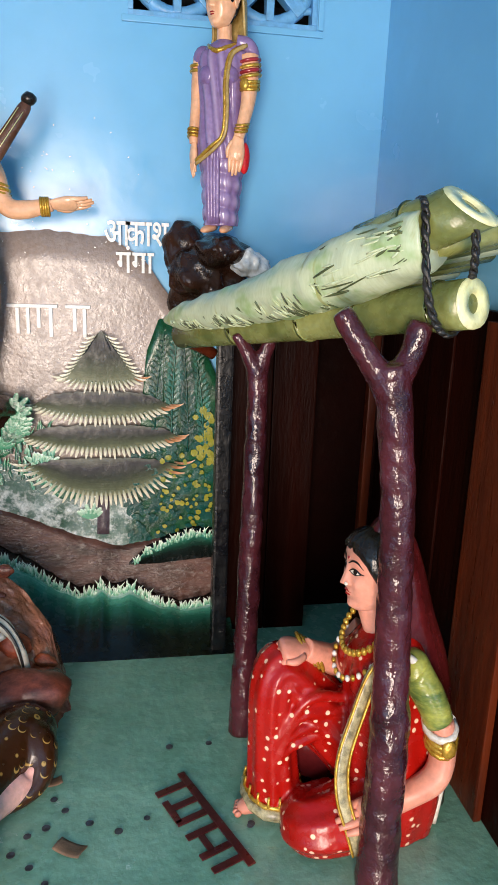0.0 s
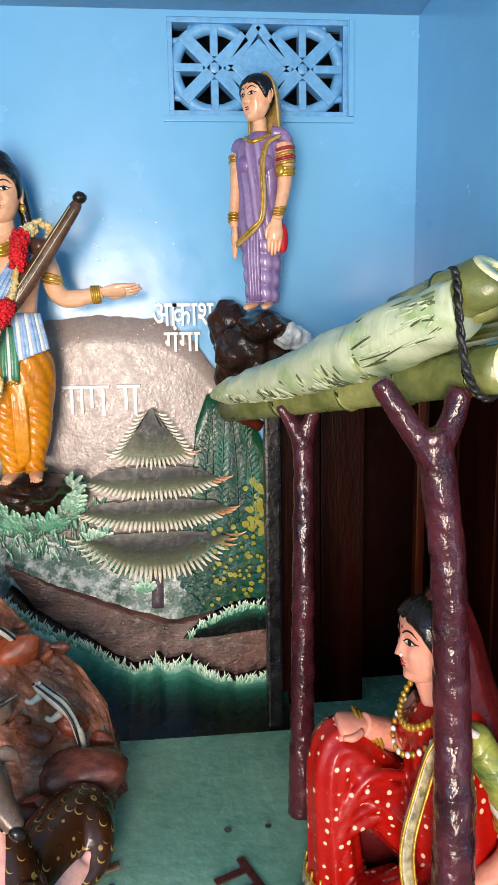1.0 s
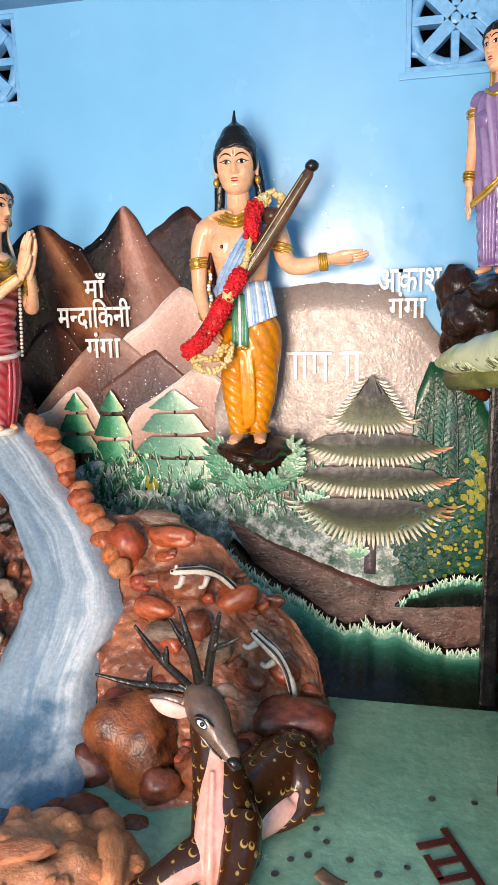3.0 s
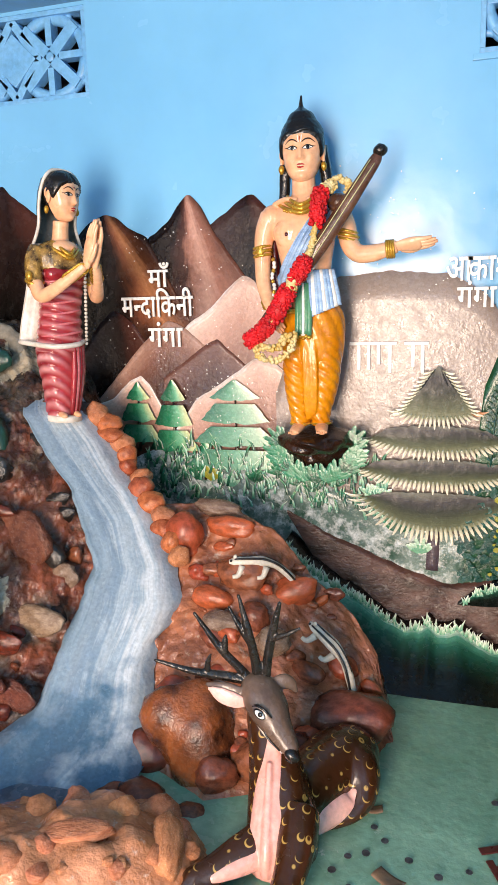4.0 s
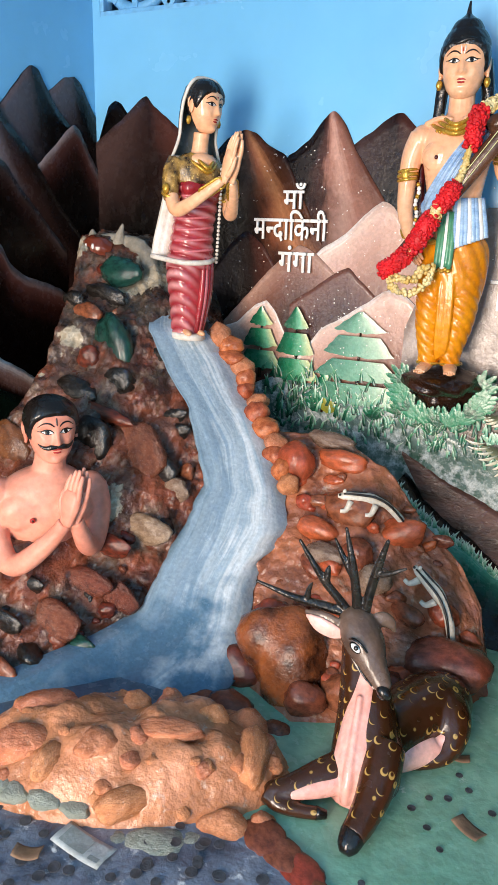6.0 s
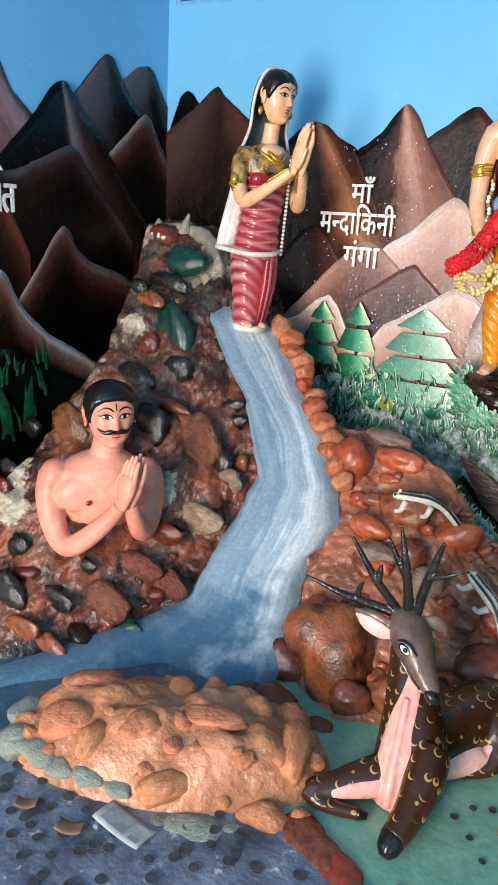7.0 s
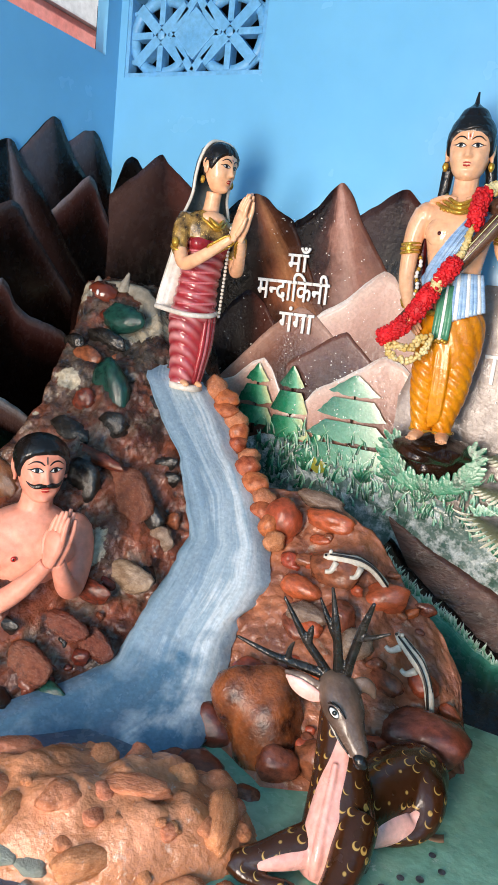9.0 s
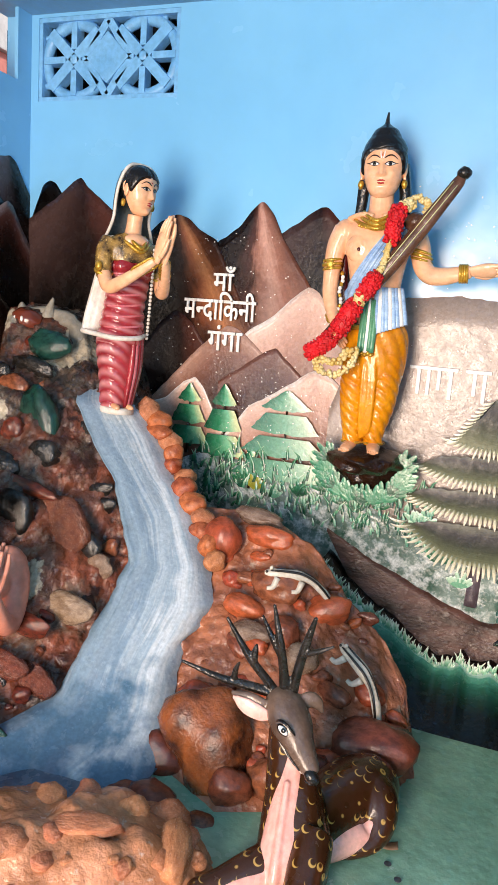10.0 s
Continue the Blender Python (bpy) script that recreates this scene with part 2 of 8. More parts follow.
M["rock_green"] = paint("green_rock_paint", "1f4a40", "14302b", 3, 0.14, 0.2, 22, vary=0.3)
M["rock_grey"] = paint("grey_rock_paint", "8f7764", "664f40", 3, 0.22, 0.3, 22, vary=0.25)
M["cement"] = paint("bare_grey_cement", "a39c8e", "7f786c", 9, 0.6, 0.6, 40)
M["rock_orange"] = paint("orange_rock_paint", "d48a62", "b06a48", 2.2, 0.2, 0.5, 34, "d0a890", 0.62, vary=0.06)
M["mound"] = paint("orange_cement_mound", "cf8c68", "a26844", 6, 0.2, 0.8, 45, "bfa592", 0.6, edge=0.1)
M["peak_black"] = paint("black_mountain_paint", "0c0808", "040303", 4, 0.28, 0.1, 50, gloss=0.15)
M["peak"] = brushed("brown_mountain_paint", [(0.0, "120b0a"), (0.3, "1c100d"), (0.40, "4a2a22"), (0.46, "a87666"), (0.53, "c39686"), (0.62, "8f5f4f"), (0.78, "4a2a20"), (1.0, "27140f")], amount=0.2, sink="140b09", sink_at=(0.0, 0.7), gloss=0.22)
M["peak_soot"] = brushed("sooty_mountain_paint", [(0.0, "4a3836"), (0.3, "352523"), (0.5, "241614"), (0.6, "3a211c"), (0.8, "4c2a22"), (1.0, "2a1511")], amount=0.3, sink="0a0605", sink_at=(0.1, 0.8), gloss=0.22)
M["peak_lit"] = brushed("lit_mountain_paint", [(0.0, "0a0605"), (0.42, "160c0a"), (0.52, "3a1f18"), (0.62, "94583e"), (0.70, "b07550"), (0.80, "55301f"), (1.0, "1c0e0b")], amount=0.2, sink="0c0706", sink_at=(-0.1, 0.6), gloss=0.22)
M["peak_big"] = brushed("wide_mountain_paint", [(0.0, "180d0c"), (0.4, "3a1f1b"), (0.62, "5c3a36"), (0.74, "7a5a58"), (0.82, "93787a"), (0.9, "6a5556"), (1.0, "40302f")], amount=0.25, sink="0c0706", sink_at=(0.0, 0.6), gloss=0.22)
M["peak_dark"] = brushed("dark_mountain_paint", [(0.0, "050404"), (0.46, "080606"), (0.51, "2a2020"), (0.56, "7a6e70"), (0.61, "6a5a5a"), (0.70, "3c2622"), (0.82, "1a100e"), (1.0, "0a0605")], amount=0.1, sink="060404", sink_at=(0.0, 0.45), gloss=0.22)
M["peak_grey"] = brushed("slate_mountain_paint", [(0.0, "5a5258"), (0.3, "4e464b"), (0.44, "3e3639"), (0.53, "1c1718"), (0.6, "080606"), (1.0, "060505")], amount=0.15, sink="0a0707", sink_at=(0.1, 0.75), gloss=0.22)
M["peak_tip"] = brushed("pale_tipped_mountain_paint", [(0.0, "050303"), (0.45, "0c0706"), (0.68, "2c1613"), (0.85, "52302b"), (0.94, "715b57"), (1.0, "857573")], axis="v", amount=0.18, gloss=0.22)
M["peak_dim"] = brushed("dim_mountain_paint", [(0.0, "040303"), (0.55, "0c0706"), (0.78, "241412"), (0.92, "3c2c29"), (1.0, "524545")], axis="v", amount=0.25, gloss=0.22)
M["peak_rust"] = brushed("rust_mountain_paint", [(0.0, "050303"), (0.5, "140906"), (0.75, "40201a"), (0.95, "6a3a2a"), (1.0, "74483a")], axis="v", amount=0.25, gloss=0.22)
M["peak_white"] = brushed("white_tipped_mountain_paint", [(0.0, "060403"), (0.4, "1a0d0a"), (0.65, "4a2a22"), (0.86, "806058"), (0.95, "b5a7a3"), (1.0, "cfc8c6")], axis="v", amount=0.22, gloss=0.22)
M["hill_pale"] = brushed("pale_pink_hill_paint", [(0.0, "5a3a30"), (0.3, "8a6152"), (0.6, "b38675"), (0.85, "cda696"), (0.96, "dcbfb0"), (1.0, "efe2da")], axis="v", amount=0.25)
M["hill_rose"] = brushed("rose_hill_paint", [(0.0, "1a0e0c"), (0.4, "44281f"), (0.75, "7d5548"), (0.95, "a37c6c"), (1.0, "b08a7a")], axis="v", amount=0.3)
M["hill_grey"] = brushed("grey_beige_hill_paint", [(0.0, "5f5a50"), (0.4, "8a7c72"), (0.75, "a3928a"), (1.0, "a3938a")], 0.25, 0.2, axis="v", amount=0.6, gloss=0.5, stretch=(1.0, 7.0), comb=0.9)
M["hill_mauve"] = brushed("mauve_hill_paint", [(0.0, "2a1714"), (0.5, "4e302a"), (1.0, "6f4a40")], axis="v", amount=0.4)
M["trunk_mauve"] = paint("mauve_trunk_paint", "5c5058", "3d3438", 8, 0.3, 0.2)
# meadow: real white dabs, with extra white and a lighter base painting its glare
M["meadow"] = paint("glare_dabbed_meadow_paint", "35584a", "7f938c", 7, 0.2, 0.25, 50, "e2e6e3", 0.47, edge=0.2)
M["ridge_green"] = brushed("green_ridge_paint", [(0.0, "070b0a"), (0.4, "0c1512"), (0.6, "14382d"), (0.78, "226350"), (0.9, "4d9a80"), (0.97, "c4dccd"), (1.0, "dfeae2")], axis="v", amount=0.22)
M["ridge_brown"] = paint("brown_ridge_paint", "6d4b42", "39271f", 6, 0.3, 0.3, 50, "86796f", 0.58, stretch=(1, 1, 2.5), gloss=0.25, edge=0.12)
M["pine"] = brushed("pine_paint", [(0.0, "0f4a36"), (0.45, "1f7a55"), (0.72, "68b088"), (1.0, "d2d29c")], axis="u", amount=0.25)
M["pine_haze"] = brushed("pale_pine_paint", [(0.0, "2f6f58"), (0.45, "6da488"), (0.8, "a9c9ae"), (1.0, "dfe3cc")], axis="u", amount=0.4)
M["frond"] = brushed("frond_paint", [(0.0, "5a6854"), (0.25, "a8a88e"), (0.55, "dcd6bc"), (1.0, "f2e8d2")], 0.18, axis="v", amount=0.3)
M["frond_rust"] = brushed("rusty_frond_paint", [(0.0, "6a5a40"), (0.4, "b0764e"), (0.75, "dba078"), (1.0, "f0d2b0")], 0.18, axis="v", amount=0.3)
M["frond_in"] = brushed("frond_heart_paint", [(0.0, "85876a"), (0.22, "565c46"), (0.5, "2b3229"), (0.78, "2d2d33"), (1.0, "63645a")], 0.36, 0.1, axis="v", amount=0.4, gloss=0.2)
M["blade"] = brushed("grass_paint", [(0.0, "0f3a2c"), (0.5, "22704e"), (0.8, "6aa67c"), (1.0, "d2deba")], axis="v", amount=0.2)
M["blade_pale"] = brushed("pale_grass_paint", [(0.0, "2d7f66"), (0.35, "7fb894"), (0.8, "d5e4d2"), (1.0, "eef2e6")], axis="v", amount=0.2)
# dark red back of the hut, taken near black to paint in its shade
M["shaded_panel"] = paint("shaded_panel", "1e0704", "0c0302", 1.2, 0.7, 0.3, gloss=0.04)
M["board_white"] = paint("whitewash", "e6e8ea", "d6d9dc", 3, 0.7, 0.2)
M["leaf_blue"] = paint("blue_green_leaf_paint", "17584f", "103f3a", 10, 0.25, 0.2)
M["leaf_teal"] = paint("teal_leaf_paint", "2a7a6a", "1a544a", 10, 0.25, 0.2)
M["leaf_green"] = paint("green_leaf_paint", "1d5a3a", "123d2a", 10, 0.25, 0.2)
M["leaf_yellow"] = paint("yellow_leaf_paint", "86892e", "a8a03c", 10, 0.25, 0.2)
M["white"] = paint("white_letter_paint", "f4f2ee", "e3e0da", 12, 0.35, 0.1)
M["skin"] = paint("skin_enamel", "f2bf98", "e8aa80", 5, 0.18, 0.06)
M["skin_pink"] = paint("pink_skin_enamel", "e39c85", "d0826c", 5, 0.40, 0.12, gloss=0.28)
M["hair"] = paint("black_enamel", "14110f", "1f1a18", 8, 0.2, 0.3)
M["gold"] = paint("gold_paint", "d9ac48", "b3862c", 18, 0.25, 0.3, metal=0.5)
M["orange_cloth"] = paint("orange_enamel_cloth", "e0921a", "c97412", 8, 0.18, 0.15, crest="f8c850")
M["blue_cloth"] = paint("pale_blue_enamel_cloth", "a9c6e2", "6c94c2", 9, 0.16, 0.1, stretch=(1.2, 1, 2.4))
M["green_cloth"] = paint("green_enamel_cloth", "5b9a72", "3f7f63", 10, 0.2, 0.15)
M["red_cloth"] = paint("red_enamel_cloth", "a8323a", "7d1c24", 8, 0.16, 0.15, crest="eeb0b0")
M["pink_cloth"] = paint("rose_enamel_cloth", "d98086", "c25860", 14, 0.16, 0.15)
M["maroon"] = paint("maroon_enamel_cloth", "5d1a1c", "431013", 8, 0.18, 0.15)
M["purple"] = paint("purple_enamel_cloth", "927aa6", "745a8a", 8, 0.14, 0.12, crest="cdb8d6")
M["white_cloth"] = paint("white_enamel_cloth", "e9e2d8", "cfc4b6", 8, 0.2, 0.15)
M["grey_veil"] = paint("grey_veil_enamel", "646c6c", "454c4e", 8, 0.2, 0.15)
M["bronze_cloth"] = paint("bronze_patterned_enamel", "b08a4a", "2c2016", 30, 0.22, 0.2, 55, "d8b468", 0.6)
M["green_sleeve"] = paint("olive_enamel_sleeve", "a8a850", "4f6636", 12, 0.2, 0.15, stretch=(1, 1, 2.5))
M["dot_red"] = dotted("red_dotted_cloth", "b8170e", "8c100a", "f0c8a8", 34, 0.17)
M["deer"] = dotted("spotted_hide_enamel", "4a2a18", "2a180d", "b8924f", 33, 0.36, 0.16, ring="38200f")
M["deer_face"] = paint("grey_brown_hide_enamel", "6f5a4e", "4c3b33", 9, 0.2, 0.2)
M["deer_pink"] = paint("pink_hide_enamel", "efb6aa", "e09c8e", 7, 0.2, 0.1)
M["horn"] = paint("black_horn", "2b2622", "151210", 14, 0.25, 0.4)
M["wood_dark"] = paint("dark_brown_veena_wood", "6d4a38", "4a3024", 10, 0.25, 0.25, stretch=(1, 1, 1))
M["post"] = paint("maroon_gloss_post", "50232a", "2c1117", 8, 0.10, 0.8, 26)
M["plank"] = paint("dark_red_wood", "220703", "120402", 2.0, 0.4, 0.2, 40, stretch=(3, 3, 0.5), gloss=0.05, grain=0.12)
M["plank_orange"] = paint("orange_brown_wood", "602610", "3c160a", 3, 0.35, 0.2, 40, stretch=(3, 3, 0.5), gloss=0.2)
M["jamb"] = paint("dark_slate_wood", "0e0f14", "08090c", 7, 0.3, 0.3, 40, gloss=0.25)
M["thatch"] = thatch_paint("pale_green_thatch_paint")
M["bamboo"] = paint("green_yellow_bamboo", "8f9156", "5c6434", 6, 0.25, 0.2, 40)
M["bamboo_cut"] = paint("cream_cut_bamboo", "ece8b8", "d9d79a", 8, 0.35, 0.2, 50)
M["straw_dark"] = paint("dark_straw_paint", "5c6640", "343c28", 8, 0.35, 0.2)
M["straw_pale"] = paint("pale_straw_paint", "d0d8b4", "a9b48a", 8, 0.35, 0.2)
M["rope"] = paint("black_rope", "1c1a18", "2b2724", 20, 0.4, 0.6)
M["stone_white"] = paint("white_stone_paint", "e8e8e4", "cfd2d0", 9, 0.25, 0.3)
M["ledge"] = paint("dark_brown_ledge_paint", "3a2318", "1d120d", 9, 0.2, 0.4)
M["petal_red"] = paint("red_garland_petals", "e0101c", "b80a14", 20, 0.6, 0.4)
M["petal_cream"] = paint("cream_garland_petals", "ead9a6", "c9a757", 25, 0.5, 0.4)
M["red_paint"] = paint("dark_red_letter_paint", "5a1f1c", "3f1412", 9, 0.35, 0.2, speck="4a7a68", speck_at=0.66)
M["coin"] = paint("dull_coin_metal", "55565a", "3a3d42", 30, 0.5, 0.3, metal=0.3)
M["ink"] = paint("faded_grey_ink", "8e9492", "7b8280", 20, 0.7, 0.2)
M["note"] = paint("faded_paper", "bcc0bd", "9da19f", 20, 0.7, 0.2, speck="8a8d92", speck_at=0.66)
M["note_brown"] = paint("folded_brown_paper", "8f6f55", "6f5542", 20, 0.7, 0.2)
M["veil_gold"] = paint("cream_gold_veil", "c9ad6e", "9d7f42", 12, 0.25, 0.2)
M["border"] = paint("patterned_border_enamel", "c2b48c", "6a634c", 45, 0.25, 0.2)
M["lip"] = paint("red_lip_enamel", "b4302c", "9a2424", 8, 0.2, 0.05)
M["rock_rust"] = paint("rust_rock_paint", "c06a43", "8a4328", 2.0, 0.18, 0.25, 20, vary=0.15)
M["undergrowth"] = brushed("undergrowth_paint", [(0.0, "020303"), (0.6, "050a08"), (1.0, "0a1711")], axis="v", amount=0.4, gloss=0.2)
M["moss_grey"] = paint("grey_green_cement", "8e9385", "666c60", 9, 0.4, 0.5, 40, "dcded4", 0.56)
M["squirrel_pale"] = paint("cream_squirrel_enamel", "dcd3c4", "b9b0a2", 14, 0.25, 0.2)
M["squirrel_dark"] = paint("black_squirrel_stripe", "2b2725", "1b1817", 14, 0.25, 0.2)

# ---- shape helpers ----
def part(name, bm, material, parent=None, label="", smooth=True):
    """One mesh object out of a bmesh, under a thing or a part. Material may be a list of slots."""
    me = bpy.data.meshes.new(name)
    bmesh.ops.recalc_face_normals(bm, faces=bm.faces[:])
    bm.to_mesh(me)
    bm.free()
    for m in (material if isinstance(material, (list, tuple)) else [material]):
        me.materials.append(m)
    if smooth:
        me.shade_smooth()
    ob = new(name, me)
    ob.parent = parent
    if label:
        ob["label"] = label
    return ob


def empty(name, at=(0, 0, 0), turn=0.0):
    ob = new(name)
    ob.matrix_world = pose(*at, 0, 0, turn)
    return ob


def box(bm, lo, hi, mi=0, bevel=0.0):
    c = [(a + b) / 2 for a, b in zip(lo, hi)]
    s = [abs(b - a) for a, b in zip(lo, hi)]
    out = bmesh.ops.create_cube(bm, size=1, matrix=Matrix.Translation(c) @ Matrix.Diagonal((*s, 1)))
    if bevel:
        edges = list({e for v in out["verts"] for e in v.link_edges})
        bmesh.ops.bevel(bm, geom=edges, offset=bevel, segments=2, affect="EDGES", profile=0.7)
    if mi:
        for f in {f for v in out["verts"] if v.is_valid for f in v.link_faces}:
            f.material_index = mi


def smooth_line(pts, steps):
    """Catmull-Rom through points of any width."""
    p = [np.array(q, float) for q in pts]
    p = [2 * p[0] - p[1]] + p + [2 * p[-1] - p[-2]]
    out = []
    for i in range(1, len(p) - 2):
        for k in range(steps):
            u = k / steps
            a, b, c, d = p[i - 1:i + 3]
            out.append(0.5 * (2 * b + (c - a) * u + (2 * a - 5 * b + 4 * c - d) * u * u + (3 * b - a - 3 * c + d) * u ** 3))
    out.append(p[-2])
    return out


def bridge(bm, rings, mi=0, cap=True, closed=True):
    n = len(rings[0])
    for a, b in zip(rings, rings[1:]):
        for i in range(n if closed else n - 1):
            f = bm.faces.new((a[i], a[(i + 1) % n], b[(i + 1) % n], b[i]))
            f.material_index = mi
    if cap and closed:
        for r in (rings[0], rings[-1]):
            f = bm.faces.new(r)
            f.material_index = mi


def tube(bm, pts, mi=0, n=10, steps=4, flat=1.0, up=(0, 0, 1), fold=0, deep=0.0):
    """A tube through (x, y, z, radius) points. flat squeezes it along one side; fold and deep give it lengthwise pleats."""
    line = smooth_line(pts, steps)
    rings = []
    side = None
    for i, q in enumerate(line):
        a, b = line[max(i - 1, 0)], line[min(i + 1, len(line) - 1)]
        way = Vector((b - a)[:3])
        way = way.normalized() if way.length > 1e-9 else Vector((0, 0, 1))
        base = side if side is not None else Vector(up).cross(way)
        if base.length < 1e-3:
            base = Vector((1, 0, 0)).cross(way)
        s = (base - way * base.dot(way)).normalized()
        w = way.cross(s)
        side = s
        r = max(float(q[3]), 1e-4)
        ring = []
        for k in range(n):
            t = 2 * math.pi * k / n
            f = 1 + (deep * math.cos(fold * t) if fold else 0)
            ring.append(bm.verts.new(Vector(q[:3]) + s * (math.cos(t) * r * f) + w * (math.sin(t) * r * f * flat)))
        rings.append(ring)
    bridge(bm, rings, mi)


def column(bm, prof, mi=0, n=28, steps=4, fold=0, deep=0.0, fade=True):
    """An upright body through (x, y, z, rx, ry) rings; fold pleats deepen towards its foot."""
    line = smooth_line(prof, steps)
    z0, z1 = line[0][2], line[-1][2]
    rings = []
    for q in line:
        k = (z1 - q[2]) / (z1 - z0) if fade and z1 != z0 else 1.0
        ring = []
        for j in range(n):
            t = 2 * math.pi * j / n
            f = 1 + deep * k * math.cos(fold * t + 6 * (q[2] - z0)) if fold else 1
            ring.append(bm.verts.new((q[0] + q[3] * f * math.cos(t), q[1] + q[4] * f * math.sin(t), q[2])))
        rings.append(ring)
    bridge(bm, rings, mi)


def ball(bm, at, r, mi=0, turn=(0, 0, 0), seg=16, rough=0.0, seed=0.0):
    """An ellipsoid, roughened by noise if asked."""
    rx, ry, rz = r if isinstance(r, (tuple, list)) else (r, r, r)
    m = Matrix.Translation(at) @ Euler([radians(a) for a in turn]).to_matrix().to_4x4() @ Matrix.Diagonal((rx, ry, rz, 1))
    rows = max(5, seg // 2 + 1)

    def spot(a, b):
        q = Vector((math.sin(b) * math.cos(a), math.sin(b) * math.sin(a), math.cos(b)))
        if rough:
            q *= 1 + rough * noise.noise(q * 2.2 + Vector((seed, seed * 1.7, 0)))
        return bm.verts.new(m @ q)
    rings = [[spot(2 * math.pi * i / seg, math.pi * j / rows) for i in range(seg)] for j in range(1, rows)]
    bridge(bm, rings, mi, False)
    for ring_, pole_, flip in ((rings[0], spot(0, 0), 0), (rings[-1], spot(0, math.pi), 1)):
        for i in range(seg):
            f = bm.faces.new((ring_[i], ring_[(i + 1) % seg], pole_))
            f.material_index = mi


def lump_mesh(name, seed, rough=0.35, flat=0.0, level=3):
    """A worn boulder of radius about 1."""
    bm = bmesh.new()
    bmesh.ops.create_icosphere(bm, subdivisions=level, radius=1)
    for v in bm.verts:
        p = v.co + Vector((seed * 3.1, seed * 1.3, -seed))
        v.co *= 1 + rough * noise.noise(p * 0.9) + rough * 0.4 * noise.noise(p * 2.3)
        if flat and v.co.z < -flat:
            v.co.z = -flat + (v.co.z + flat) * 0.2
    me = bpy.data.meshes.new(name)
    bm.to_mesh(me)
    bm.free()
    me.shade_smooth()
    return me


LUMPS = [lump_mesh("boulder", s) for s in range(8)]


def rock(parent, at, r, material, turn=(0, 0, 0), which=0, name="rock"):
    """One boulder of a bank; boulders of one look share their mesh."""
    key = material.name + str(which % 8)
    if key not in ROCK_MESH:
        ROCK_MESH[key] = LUMPS[which % 8].copy()
        ROCK_MESH[key].materials.append(material)
    ob = new(name, ROCK_MESH[key])
    ob.parent = parent
    ob.matrix_local = pose(*at, *turn) @ Matrix.Diagonal((*r, 1))
    return ob


ROCK_MESH = {}


def sheet(bm, fn, nu, nv, mi=0, uv=True):
    """A grid fn(u, v) -> place, with its u and v kept as texture coordinates."""
    grid = [[bm.verts.new(fn(i / nu, j / nv)) for j in range(nv + 1)] for i in range(nu + 1)]
    lay = bm.loops.layers.uv.verify() if uv else None
    for i in range(nu):
        for j in range(nv):
            f = bm.faces.new((grid[i][j], grid[i + 1][j], grid[i + 1][j + 1], grid[i][j + 1]))
            f.material_index = mi
            if uv:
                for l, (a, b) in zip(f.loops, ((i, j), (i + 1, j), (i + 1, j + 1), (i, j + 1))):
                    l[lay].uv = (a / nu, b / nv)
    return grid


# places on the two painted walls: along the wall, height, proud of it
def on_back(s, z, d):
    return Vector((s, ROOM[3] - d, z))


def on_left(s, z, d):
    return Vector((ROOM[0] + d, s, z))


def line_at(x, table):
    return float(np.interp(x, [p[0] for p in table], [p[1] for p in table]))


def wob(x, z=0.0, amp=0.01, f=9.0):
    return amp * noise.noise(Vector((x * f, z * f, 3.3)))


def painted_mount(parent, wall, crest, base, layer, material, span=0.35, label="", name="mountain", lo=-9.0, hi=9.0):
    """A mountain of the mural, laid on in thick paint: its outline glides through the crest points and falls away beyond them."""
    (x0, z0), (x1, z1) = crest[0], crest[1]
    (x8, z8), (x9, z9) = crest[-2], crest[-1]
    g0, g1 = max(0.7, (z1 - z0) / (x1 - x0)), max(0.7, (z8 - z9) / (x9 - x8))
    line = smooth_line([(x0 - 0.12, z0 - 0.12 * g0), *crest, (x9 + 0.12, z9 - 0.12 * g1)], 10)
    raw = [(x0 - 0.12, z0 - 0.12 * g0), *crest, (x9 + 0.12, z9 - 0.12 * g1)]
    xs = [float(q[0]) for q in line]
    zs = [0.35 * float(q[1]) + 0.65 * line_at(float(q[0]), raw) for q in line]
    a, b = max(lo, xs[0]), min(hi, xs[-1])
    apex = max(crest, key=lambda q: q[1])
    d0 = 0.002 + 0.0022 * layer
    n = 64

    def top(s):
        return max(base + 0.01, float(np.interp(s, xs, zs)) + wob(s, layer, 0.004, 30))

    def place(u, v):
        s = a + (b - a) * u
        t = top(s)
        return wall(s, base + (t - base) * v ** 0.6, d0)

    bm = bmesh.new()
    grid = sheet(bm, place, n, 12)
    lay = bm.loops.layers.uv.verify()
    for f in bm.faces:
        for l in f.loops:
            s = l.vert.co.x if wall is on_back else l.vert.co.y
            z = l.vert.co.z
            slope = math.atan2(s - apex[0] - 0.15 * max(apex[1] - z, 0.0), max(apex[1] - z, 0.0) + 0.05) / 1.8
            l[lay].uv = (0.5 + slope, 1 - (top(s) - z) / span)
    rim = [g[-1] for g in grid]
    edge = [bm.verts.new(wall(a + (b - a) * i / n, rim[i].co.z, 0.0)) for i in range(n + 1)]
    bridge(bm, [rim, edge], 0, False, False)
    return part(name, bm, material, parent, label)


